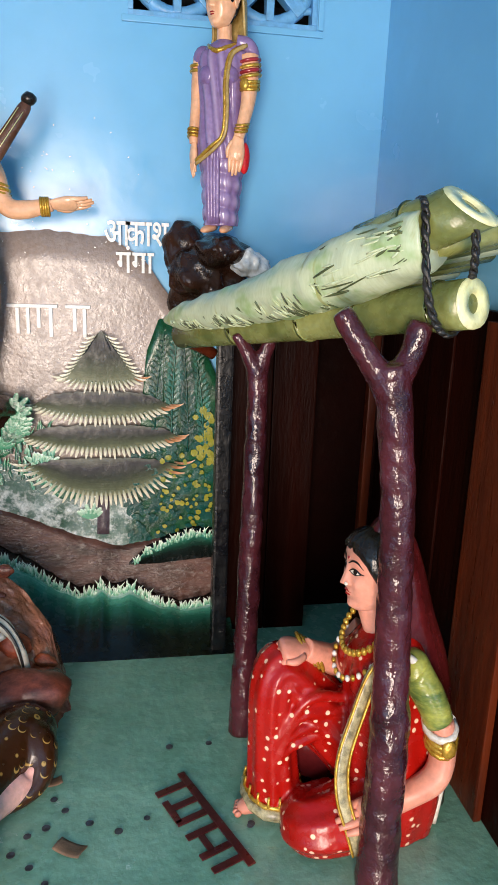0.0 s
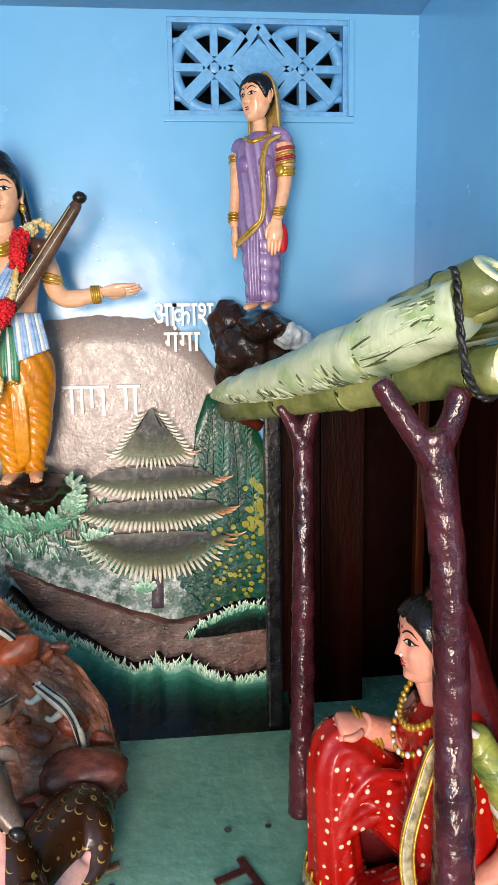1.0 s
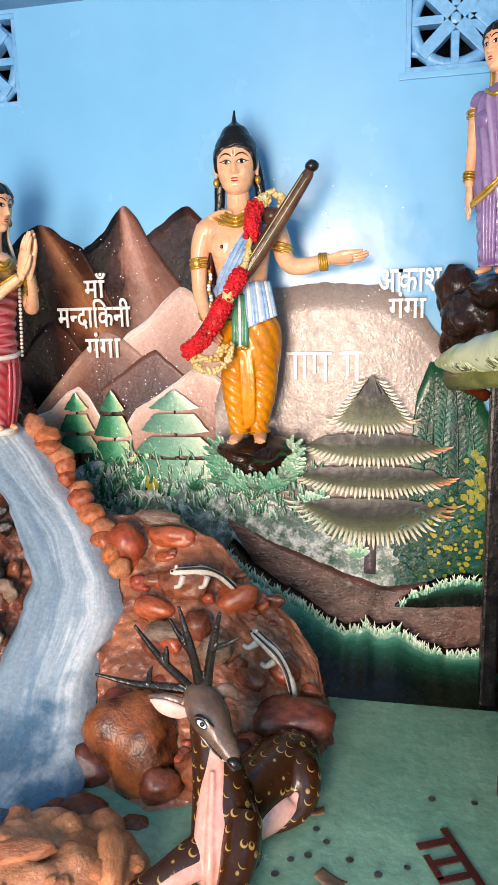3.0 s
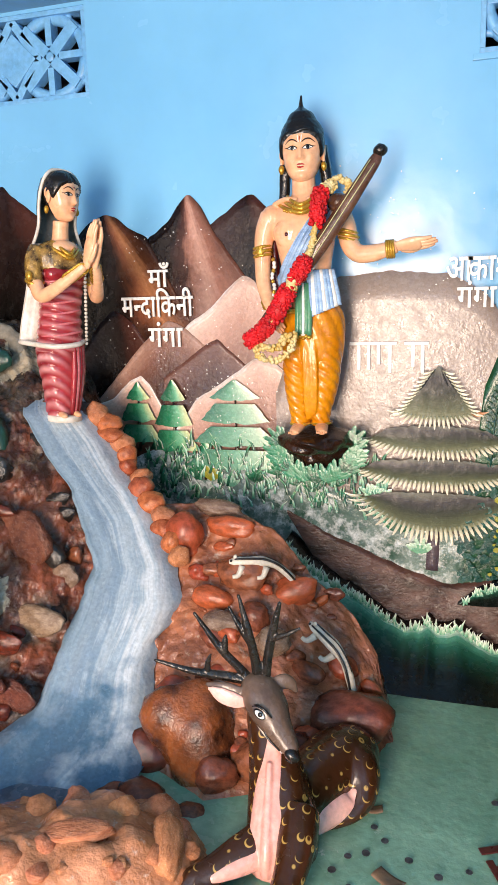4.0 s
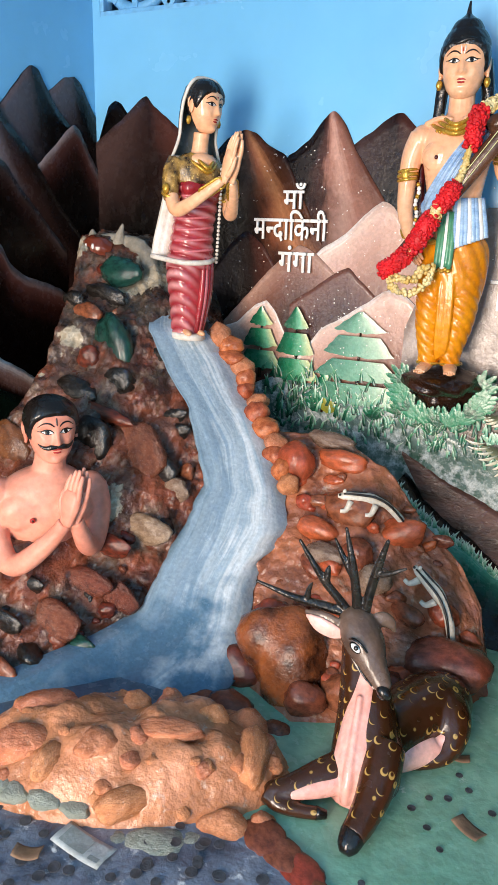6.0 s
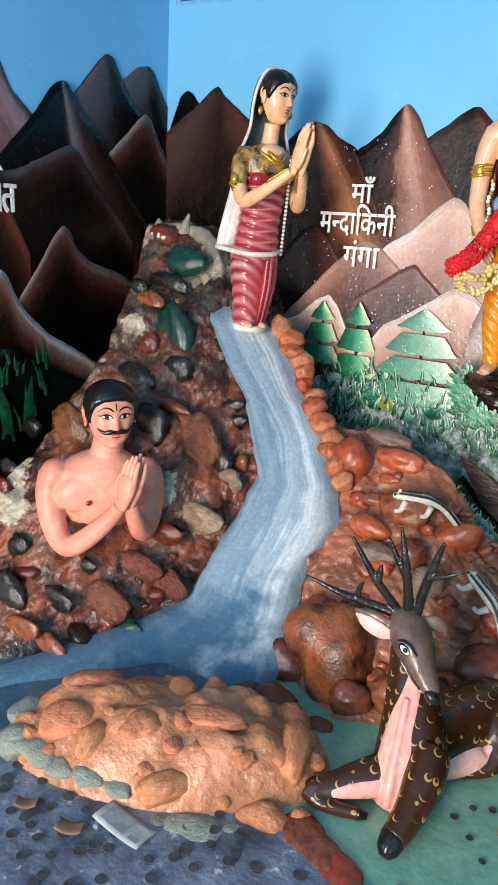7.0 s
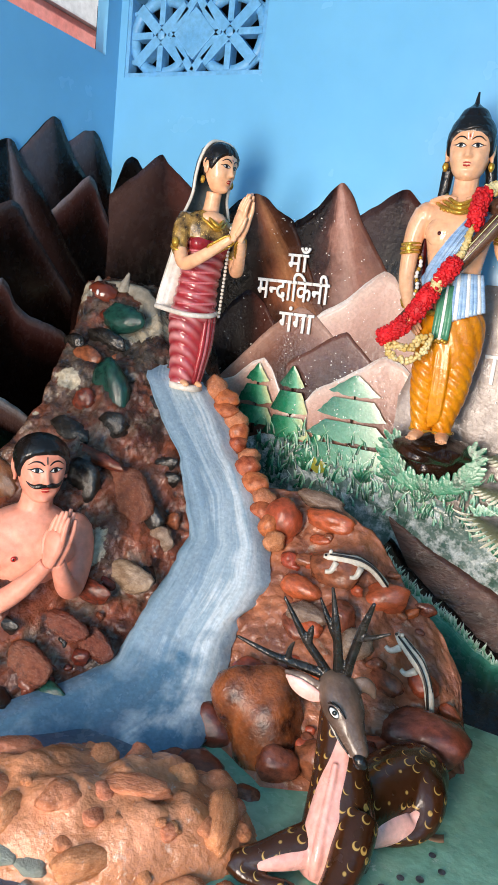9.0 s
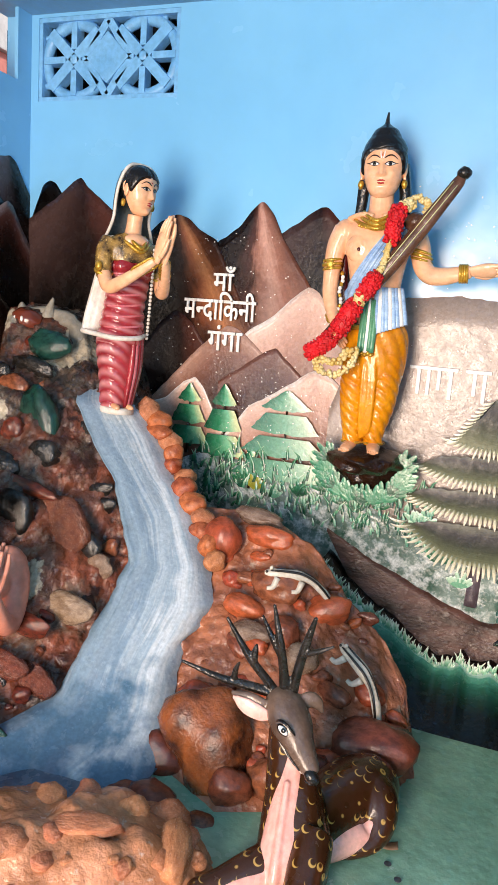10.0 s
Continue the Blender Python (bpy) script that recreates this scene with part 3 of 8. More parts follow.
def painted_band(parent, wall, table, base, layer, material, name="hill", label="", nu=60, out=None, fringe=0.006):
    """A rolling hill of the mural: its crest follows the table, its foot the base height; out(s, v) bellies it from the wall."""
    x0, x1 = table[0][0], table[-1][0]
    d0 = 0.004 + 0.0045 * layer

    def place(u, v):
        s = x0 + (x1 - x0) * u
        t = line_at(s, table) + wob(s, layer * 3, fringe, 30)
        b = base(s) if callable(base) else base
        return wall(s, b + (t - b) * v, d0 + (out(s, v) if out else 0.004 * (1 - v)))

    bm = bmesh.new()
    grid = sheet(bm, place, nu, 12)
    rim = [g[-1] for g in grid]
    edge = [bm.verts.new(wall(x0 + (x1 - x0) * i / nu, rim[i].co.z, 0.0)) for i in range(nu + 1)]
    bridge(bm, [rim, edge], 0, False, False)
    return part(name, bm, material, parent, label)


def blades(parent, wall, spots, material, name="grass", label="", width=0.006, layer=3):
    """Brushed grass in relief: (along, height, proud, length, lean) for each blade."""
    bm = bmesh.new()
    lay = bm.loops.layers.uv.verify()
    for s, z, d, ln, lean in spots:
        vs = []
        for k, w in ((0, 1), (0.5, 0.9), (1, 0.12)):
            c = (s + lean * ln * k * k, z + ln * k * (1 - 0.25 * abs(lean) * k), d + 0.004 * (1 - k))
            vs.append([bm.verts.new(wall(c[0] + e * width * w * 0.5, c[1], c[2] + (0.002 if e == 0 else 0))) for e in (-1, 0, 1)])
        for j in range(2):
            for e in range(2):
                f = bm.faces.new((vs[j][e], vs[j][e + 1], vs[j + 1][e + 1], vs[j + 1][e]))
                for l in f.loops:
                    l[lay].uv = (0.5, 0.0 if l.vert in vs[0] else 0.5 if l.vert in vs[1] else 1.0)
    ob = part(name, bm, material, parent, label)
    ob["kind"] = "stuff"
    return ob


def melt(bm, index, voxel, rounds):
    """Fuses all the pieces of one colour into a single cast skin, softened where they meet."""
    bm.faces.ensure_lookup_table()
    own = [f for f in bm.faces if f.material_index == index]
    if not own:
        return
    cast = bmesh.new()
    twin = {}
    for f in own:
        for v in f.verts:
            if v not in twin:
                twin[v] = cast.verts.new(v.co)
        cast.faces.new([twin[v] for v in f.verts])
    bmesh.ops.recalc_face_normals(cast, faces=cast.faces[:])
    me = bpy.data.meshes.new("cast")
    cast.to_mesh(me)
    cast.free()
    ob = new("cast", me)
    fuse = ob.modifiers.new("fuse", "REMESH")
    fuse.mode, fuse.voxel_size = "VOXEL", voxel
    soft = ob.modifiers.new("soft", "SMOOTH")
    soft.factor, soft.iterations = 0.5, rounds
    bpy.context.view_layer.update()
    out = bpy.data.meshes.new_from_object(ob.evaluated_get(bpy.context.evaluated_depsgraph_get()))
    bpy.data.objects.remove(ob)
    bmesh.ops.delete(bm, geom=own, context="FACES")
    for f in bm.faces:
        f.tag = True
    bm.from_mesh(out)
    for f in bm.faces:
        if not f.tag:
            f.material_index = index
    bpy.data.meshes.remove(out)
    bpy.data.meshes.remove(me)

# ---- the room ----
X0, X1, YB, YW, HT = ROOM
JALI = ((-2.375, -1.745, 2.062, 2.375), (-0.350, 0.270, 2.055, 2.368))


def slab(name, lo, hi, material, label, boxes=(), kind="structure"):
    bm = bmesh.new()
    for a, b in ((lo, hi), *boxes):
        box(bm, a, b)
    ob = part(name, bm, material, None, label, smooth=False)
    return tagged(ob, label, "wall" if "wall" in name else name, kind=kind)


# back wall, pierced by the two ventilation grilles
T = 0.12
(a0, a1, az0, az1), (b0, b1, bz0, bz1) = JALI
wall_back = slab("wall_back", (X0 - T, YW, -0.45), (X1 + T, YW + T, 2.055), M["wall_blue"], "glossy sky-blue painted wall with a painted mountain mural",
                 [((X0 - T, YW, 2.055), (a0, YW + T, HT)), ((a1, YW, 2.055), (b0, YW + T, HT)), ((b1, YW, 2.055), (X1 + T, YW + T, HT)),
                  ((a0, YW, 2.055), (a1, YW + T, az0)), ((a0, YW, az1), (a1, YW + T, HT)), ((b0, YW, bz1), (b1, YW + T, HT))])
# left wall with a slot under the ceiling, open to the sky
wall_left = slab("wall_left", (X0 - T, YB, -0.45), (X0, YW, 2.122), M["wall_blue"], "sky-blue painted side wall with dark painted mountains",
                 [((X0 - 0.015, 2.515, 2.122), (X0, YW, HT)), ((X0 - T, YB, 2.122), (X0, 0.6, HT))])
wall_right = slab("wall_right", (X1, YB, -0.45), (X1 + T, YW, HT), M["wall_blue"], "sky-blue painted wall behind the hut")
wall_front = slab("wall_front", (X0 - T, YB - T, -0.45), (DOOR[0], YB, HT), M["plaster"], "grey plastered wall with an open doorway",
                  [((DOOR[1], YB - T, -0.45), (X1 + T, YB, HT)), ((DOOR[0], YB - T, DOOR[3]), (DOOR[1], YB, HT))])
ceiling = slab("ceiling", (X0 - T, YB - T, HT), (X1 + T, YW + T, HT + 0.12), M["ceiling"], "grey-blue painted concrete ceiling")

# floor: green paint, with a worn blue-grey strip at the visitors' side
bm = bmesh.new()
sheet(bm, lambda u, v: Vector((X0 - T + (X1 - X0 + 2 * T) * u, 0.55 + (YW - 0.55 + T) * v, 0.0025 * noise.noise(Vector((u * 14, v * 10, 0))))), 60, 45)
floor = tagged(part("floor", bm, M["floor"], None), "green painted concrete floor, worn and speckled", "floor", kind="structure")


def edge_y(x):
    return line_at(x, ((-2.45, 0.74), (-1.9, 0.87), (-1.65, 1.02), (-1.3, 1.07), (-1.0, 1.18), (-0.88, 1.16), (-0.74, 1.02), (-0.6, 0.86), (0.6, 0.55)))


bm = bmesh.new()
sheet(bm, lambda u, v: (lambda x: Vector((x, 0.552 + (edge_y(x) + wob(x, 1, 0.03, 14) - 0.552) * v, 0.007 + wob(x * 3, v * 3, 0.003, 6))))(X0 + (X1 - X0) * u), 70, 40)
strip = tagged(part("worn_floor", bm, M["floor_grey"], None), "worn blue-grey painted floor strewn with coins", "floor", kind="structure")

# added enclosure that darkens the grilles, and what shows over the side wall
slab("wall_dark_box", (X0 - T, YW + 0.9, 0), (X1 + T, YW + 1.0, HT + 0.12), M["void"], "dark plastered wall behind the grilles",
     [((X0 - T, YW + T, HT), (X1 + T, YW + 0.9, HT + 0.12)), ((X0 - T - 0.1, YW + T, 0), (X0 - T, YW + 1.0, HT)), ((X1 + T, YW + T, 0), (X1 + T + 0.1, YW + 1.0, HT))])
slab("platform", (X0, 0.56, -0.45), (X1, YW, -0.02), M["plaster"], "grey plastered platform under the painted floor")
ground = slab("ground", (-60, -60, -0.55), (60, 60, -0.452), M["plaster"], "bare grey ground outside")
bm = bmesh.new()
box(bm, (-3.30, 1.2, -0.45), (-3.15, 4.2, 2.53))
tagged(part("house_wall", bm, M["pink_wall"], None, smooth=False), "pink washed wall of a house outside", "house", kind="structure")


bm = bmesh.new()
box(bm, (-3.32, 1.15, 2.533), (-3.12, 4.25, 3.2), bevel=0.01)
tagged(part("house_parapet", bm, M["board_white"], None, smooth=False), "whitewashed parapet of a house outside", "house", kind="structure")


def jali(x0, x1, z0, z1, name, label):
    """A cast ventilation grille: a frame, two spoked wheels and a diamond between them."""
    w, h, cz = x1 - x0, z1 - z0, (z0 + z1) / 2
    thing = empty(name, ((x0 + x1) / 2, YW + 0.03, cz))
    tagged(thing, label, "grille", kind="structure")
    y0, y1 = -0.028, 0.03
    bm = bmesh.new()
    e = 0.017
    for lo, hi in (((-w / 2, y0, h / 2 - e), (w / 2, y1, h / 2)), ((-w / 2, y0, -h / 2), (w / 2, y1, -h / 2 + e)),
                   ((-w / 2, y0, -h / 2 + e), (-w / 2 + e, y1, h / 2 - e)), ((w / 2 - e, y0, -h / 2 + e), (w / 2, y1, h / 2 - e))):
        box(bm, lo, hi, bevel=0.003)
    part("rim", bm, M["jali_blue"], thing, smooth=False)

    def bar(p, q, t=0.016, nm="bar"):
        bm = bmesh.new()
        ln, an = math.hypot(q[0] - p[0], q[1] - p[1]), math.atan2(q[1] - p[1], q[0] - p[0])
        box(bm, (-ln / 2, y0 + 0.006, -t / 2), (ln / 2, y1, t / 2), bevel=0.003)
        bm.transform(Matrix.Translation(((p[0] + q[0]) / 2, 0, (p[1] + q[1]) / 2)) @ Matrix.Rotation(-an, 4, "Y"))
        part(nm, bm, M["jali_blue"], thing, smooth=False)

    hw, hh = w / 2 - e, h / 2 - e

    def arc(cx, cz, rx, rz, a0, a1, nm, t=0.0125):
        bm = bmesh.new()
        tube(bm, [(cx + rx * math.cos(q), 0.004, cz + rz * math.sin(q), t) for q in np.linspace(a0, a1, 13)], n=8, steps=2, flat=1.0)
        part(nm, bm, M["jali_blue"], thing)

    for side in (-1, 1):
        cx = side * hw * 0.52
        arc(cx, 0, hw * 0.47, hh * 0.97, 0, 2 * math.pi, "wheel", 0.023)
        bm = bmesh.new()
        ball(bm, (cx, 0.0, 0.0), (0.034, 0.026, 0.034), 0, seg=16)
        part("hub", bm, M["jali_blue"], thing)
        for k in range(8):
            q = k * math.pi / 4
            wide = k % 2 == 0
            ux, uz = math.cos(q), math.sin(q)
            if wide:
                bar((cx + ux * hw * 0.13, uz * hh * 0.27), (cx + ux * hw * 0.47, uz * hh * 0.97), 0.026)
            else:
                bar((cx, 0), (cx + ux * hw * 0.52, uz * hh * 1.05), 0.042)
        for cz in (-1, 1):
            arc(side * hw, cz * hh, hw * 0.22, hh * 0.36, 0, 2 * math.pi, "corner_arc", 0.012)
    for a, b in (((0, hh), (0.10, 0)), ((0.10, 0), (0, -hh)), ((0, -hh), (-0.10, 0)), ((-0.10, 0), (0, hh))):
        bar(a, b, 0.032)
    bm = bmesh.new()
    box(bm, (-0.068, y0 + 0.002, -0.068), (0.068, y1, 0.068), bevel=0.006)
    bm.transform(Matrix.Rotation(radians(45), 4, "Y"))
    part("diamond", bm, M["jali_blue"], thing, smooth=False)
    return thing


jali(*JALI[0], "vent_1", "pale blue cast grille with two spoked wheels")
jali(*JALI[1], "vent_2", "pale blue cast grille with two spoked wheels")
bm = bmesh.new()
x0, x1, z0, z1 = JALI[1]
for lo, hi in (((x0 - 0.02, YW - 0.012, z0 - 0.022), (x1 + 0.02, YW, z0 - 0.002)), ((x1 + 0.002, YW - 0.012, z0), (x1 + 0.02, YW, z1))):
    box(bm, lo, hi, bevel=0.003)
part("trim", bm, M["wall_blue"], wall_back, "thin raised plaster border", smooth=False)

# ---- the mural ----
def mtn(wall, crest, base, layer, material, span=0.35, label=""):
    if wall is on_back:
        return painted_mount(wall_back, wall, crest, base, layer, M[material], span, label, lo=-2.408)
    return painted_mount(wall_left, wall, crest, base, layer, M[material], span, label, hi=2.598)


painted_band(wall_back, on_back, ((-2.408, 1.60), (-2.2, 1.55), (-1.9, 1.42), (-1.6, 1.36), (-1.3, 1.30), (-0.95, 1.25)), 0.5, -0.6, M["peak_black"], "mountain", "black painted mountain ground")
mtn(on_back, ((-2.371, 1.658), (-2.34, 1.732), (-2.306, 1.755), (-2.278, 1.744), (-2.248, 1.704)), 1.0, 1, "peak_black", label="black painted mountain peak")
mtn(on_back, ((-2.36, 1.63), (-2.273, 1.684), (-2.191, 1.749), (-2.154, 1.765), (-2.121, 1.728), (-2.067, 1.689), (-1.95, 1.60)), 0.9, 2, "peak_soot", 0.5, label="dark brown painted mountain")
mtn(on_back, ((-1.846, 1.546), (-1.786, 1.601), (-1.718, 1.631), (-1.671, 1.622), (-1.616, 1.58), (-1.542, 1.539), (-1.50, 1.46)), 0.9, 4, "peak_lit", 0.45, label="dark painted mountain with an orange-brown lit flank")
mtn(on_back, ((-1.279, 1.579), (-1.213, 1.622), (-1.141, 1.671), (-1.117, 1.67), (-1.076, 1.632), (-1.034, 1.587), (-0.95, 1.5)), 0.9, 1, "peak_soot", 0.4, label="dark painted mountain with a pink edge")
mtn(on_back, ((-1.589, 1.46), (-1.533, 1.539), (-1.502, 1.554), (-1.453, 1.592), (-1.418, 1.636), (-1.375, 1.683), (-1.355, 1.681), (-1.314, 1.633), (-1.27, 1.548), (-1.208, 1.463), (-1.15, 1.38)), 0.9, 3, "peak", 0.5, label="painted mountain with a pink lit ridge")
mtn(on_back, ((-1.85, 1.10), (-1.76, 1.22), (-1.69, 1.27), (-1.62, 1.22), (-1.56, 1.14)), 0.7, 5, "peak_soot", 0.3, label="dark brown painted foothill")
mtn(on_back, ((-1.68, 1.03), (-1.59, 1.127), (-1.542, 1.171), (-1.468, 1.225), (-1.40, 1.20), (-1.30, 1.11)), 0.7, 6, "hill_rose", 0.35, label="rose-brown painted hill")
mtn(on_back, ((-1.43, 1.17), (-1.377, 1.216), (-1.289, 1.275), (-1.222, 1.339), (-1.164, 1.386), (-1.12, 1.37), (-1.05, 1.27), (-0.98, 1.16)), 0.7, 5, "hill_pale", 0.4, label="pale pink painted hill with a white edge")
mtn(on_back, ((-1.375, 1.091), (-1.312, 1.135), (-1.269, 1.153), (-1.233, 1.121), (-1.179, 1.074)), 0.7, 7, "hill_mauve", 0.25, label="mauve painted knoll")
mtn(on_back, ((-1.823, 0.884), (-1.72, 0.918), (-1.64, 0.994), (-1.591, 1.014), (-1.552, 0.972), (-1.514, 0.903)), 0.6, 8, "hill_pale", 0.3, label="small pale pink painted hill")
mtn(on_back, ((-1.43, 0.83), (-1.354, 0.93), (-1.282, 0.968), (-1.178, 1.041), (-1.11, 1.085), (-1.042, 1.063), (-0.95, 0.98)), 0.5, 9, "hill_pale", 0.35, label="pale pink painted hill behind the firs")

# side wall mountains
painted_band(wall_left, on_left, ((0.5, 1.30), (1.2, 1.32), (1.7, 1.34), (2.2, 1.40), (2.598, 1.45)), 0.05, -0.6, M["peak_black"], "mountain", "black painted mountain ground")
mtn(on_left, ((0.98, 1.78), (1.15, 1.98), (1.32, 2.08), (1.45, 2.05), (1.56, 1.95), (1.643, 1.836), (1.683, 1.778), (1.732, 1.709), (1.776, 1.629), (1.854, 1.571)), 0.9, 0, "peak_big", 0.8, label="large red-brown painted mountain")
mtn(on_left, ((2.058, 1.661), (2.129, 1.733), (2.194, 1.798), (2.228, 1.82), (2.263, 1.813), (2.308, 1.754), (2.366, 1.689), (2.425, 1.647)), 0.9, 2, "peak_grey", 0.5, label="slate grey painted peak")
mtn(on_left, ((2.329, 1.758), (2.412, 1.812), (2.468, 1.825), (2.504, 1.81), (2.558, 1.741), (2.614, 1.675)), 0.9, 1, "peak_grey", 0.45, label="grey painted peak beside the corner")
mtn(on_left, ((2.23, 1.484), (2.321, 1.553), (2.404, 1.624), (2.448, 1.65), (2.484, 1.629), (2.539, 1.554), (2.581, 1.503)), 0.9, 4, "peak_tip", 0.32, label="small maroon painted peak with a pale edge")
mtn(on_left, ((1.683, 1.401), (1.775, 1.483), (1.878, 1.581), (1.935, 1.652), (1.986, 1.691), (2.021, 1.684), (2.077, 1.618), (2.156, 1.557), (2.241, 1.466), (2.333, 1.355), (2.457, 1.236)), 0.7, 5, "peak_dark", 0.6, label="black painted mountain with a grey ridge")
mtn(on_left, ((1.69, 1.369), (1.79, 1.395), (1.921, 1.449), (2.017, 1.488), (2.063, 1.472), (2.123, 1.403), (2.251, 1.282)), 0.8, 6, "peak_dim", 0.3, label="dark painted mountain shoulder")
mtn(on_left, ((1.44, 1.36), (1.52, 1.39), (1.593, 1.459), (1.621, 1.491), (1.642, 1.465), (1.669, 1.394), (1.697, 1.342)), 0.7, 7, "peak_rust", 0.4, label="rust-brown painted peak")
mtn(on_left, ((1.772, 0.978), (1.856, 1.077), (1.924, 1.171), (1.977, 1.217), (2.015, 1.187), (2.045, 1.129), (2.135, 1.076), (2.309, 1.025)), 0.5, 8, "peak_tip", 0.30, label="maroon painted peak with a pale tip")
mtn(on_left, ((1.40, 1.02), (1.47, 1.06), (1.545, 1.038), (1.60, 0.985), (1.66, 0.93)), 0.4, 9, "peak_rust", 0.35, label="rust-brown painted hill")
mtn(on_left, ((1.601, 0.984), (1.639, 1.036), (1.678, 1.065), (1.708, 1.047), (1.739, 0.979), (1.788, 0.914), (1.892, 0.829), (2.065, 0.736)), 0.4, 10, "peak_white", 0.28, label="painted peak with a white tip")
painted_band(wall_back, on_back, ((-1.04, 0.95), (-0.95, 1.22), (-0.88, 1.33), (-0.80, 1.37), (-0.62, 1.385), (-0.42, 1.37), (-0.30, 1.30), (-0.16, 1.10), (-0.06, 0.88)), 0.12, 4, M["hill_grey"], "hill", "grey-beige painted hillside")
painted_band(wall_back, on_back, ((-1.75, 0.62), (-1.55, 0.72), (-1.3, 0.70), (-1.05, 0.72), (-0.9, 0.62), (-0.7, 0.55), (-0.5, 0.47), (-0.3, 0.42), (-0.02, 0.36)), 0.15, 7, M["meadow"], "meadow", "dark green meadow painted with white dabs")

painted_band(wall_left, on_left, ((0.9, 0.80), (1.3, 0.78), (1.7, 0.80), (1.9, 0.70), (2.1, 0.6)), 0.2, 7, M["undergrowth"], "meadow", "nearly black green painted undergrowth")
random.seed(5)
for y, z, ln, lean in ((1.36, 0.48, 0.26, 0.1), (1.44, 0.50, 0.30, -0.1), (1.50, 0.46, 0.24, 0.2), (1.58, 0.52, 0.28, 0.0), (1.66, 0.50, 0.22, -0.2), (1.75, 0.50, 0.20, 0.15)):
    blades(wall_left, on_left, [(y, z, 0.048, ln, lean)], M["leaf_blue" if z < 0.5 else "leaf_green"], "leaf", "tall dark green painted leaf", 0.05)
blades(wall_left, on_left, [(random.uniform(1.3, 1.85), random.uniform(0.45, 0.75), 0.045, random.uniform(0.05, 0.12), random.uniform(-0.4, 0.4)) for _ in range(45)], M["leaf_green"], "grass", "dark green painted leaves", 0.016)


RIDGE = ((-0.98, 0.42), (-0.90, 0.34), (-0.816, 0.283), (-0.69, 0.22), (-0.60, 0.15), (-0.544, 0.124), (-0.49, 0.13), (-0.46, 0.158), (-0.43, 0.13), (-0.38, 0.135),
         (-0.355, 0.15), (-0.28, 0.09), (-0.174, 0.055), (-0.08, 0.07), (0.0, 0.085))
painted_band(wall_back, on_back, ((-1.0, 0.50), (-0.85, 0.42), (-0.7, 0.36), (-0.55, 0.30), (-0.4, 0.25), (-0.3, 0.27), (-0.15, 0.30), (0.0, 0.30)), lambda s: line_at(s, ((-1.0, 0.488), (-0.9, 0.34), (-0.75, 0.18), (-0.6, 0.08), (0.0, 0.02))), 8, M["ridge_brown"], "hill", "dark brown painted slope", out=lambda s, v: (0.06 * (1 - v) + 0.02) * min(1.0, (s + 1.0) / 0.3 + 0.02))
painted_band(wall_back, on_back, ((-0.36, 0.20), (-0.30, 0.255), (-0.2, 0.30), (-0.12, 0.325), (-0.05, 0.315), (0.0, 0.31)), lambda s: line_at(s, ((-0.36, 0.198), (-0.25, 0.20), (-0.1, 0.215), (0.0, 0.22))), 9, M["ridge_green"], "hill", "green painted bank", out=lambda s, v: 0.052 + 0.01 * v)
spots = [(s, line_at(s, ((-0.36, 0.20), (-0.30, 0.255), (-0.2, 0.30), (-0.12, 0.325), (-0.05, 0.315), (0.0, 0.31))) - random.uniform(0.0, 0.02), 0.108 + random.uniform(0, 0.006), random.uniform(0.015, 0.035), random.uniform(-0.5, 0.5)) for s in [random.uniform(-0.34, -0.01) for _ in range(110)]]
blades(wall_back, on_back, spots, M["blade_pale"], "grass", "pale green painted grass crest", 0.008)
painted_band(wall_back, on_back, RIDGE, 0.0, 10, M["ridge_green"], "hill", "dark green painted bank with a pale grassy crest", out=lambda s, v: 0.37 - 0.25 * v, nu=90, fringe=0.01)
spots = []
for k in range(420):
    s = random.uniform(-0.97, -0.01)
    spots.append((s, line_at(s, RIDGE) - random.uniform(0.0, 0.03), 0.172 + random.uniform(0, 0.012), random.uniform(0.02, 0.045), random.uniform(-0.5, 0.5)))
blades(wall_back, on_back, spots, M["blade_pale"], "grass", "pale green painted grass crest", 0.009)
spots = []
for k in range(190):
    s = random.uniform(-1.6, -0.62)
    spots.append((s, random.uniform(0.52, 0.74) - 0.12 * max(0, s + 0.95), 0.040 + random.uniform(0, 0.003), random.uniform(0.03, 0.08), random.uniform(-0.7, 0.7)))
blades(wall_back, on_back, spots, M["blade"], "grass", "green and white brushed grass", 0.012)


spots = []
for k in range(150):
    s = random.uniform(-1.5, -0.62)
    spots.append((s, random.uniform(0.50, 0.70) - 0.12 * max(0, s + 0.95), 0.042 + random.uniform(0, 0.003), random.uniform(0.02, 0.06), random.uniform(-0.7, 0.7)))
blades(wall_back, on_back, spots, M["blade_pale"], "grass", "pale brushed grass", 0.010)


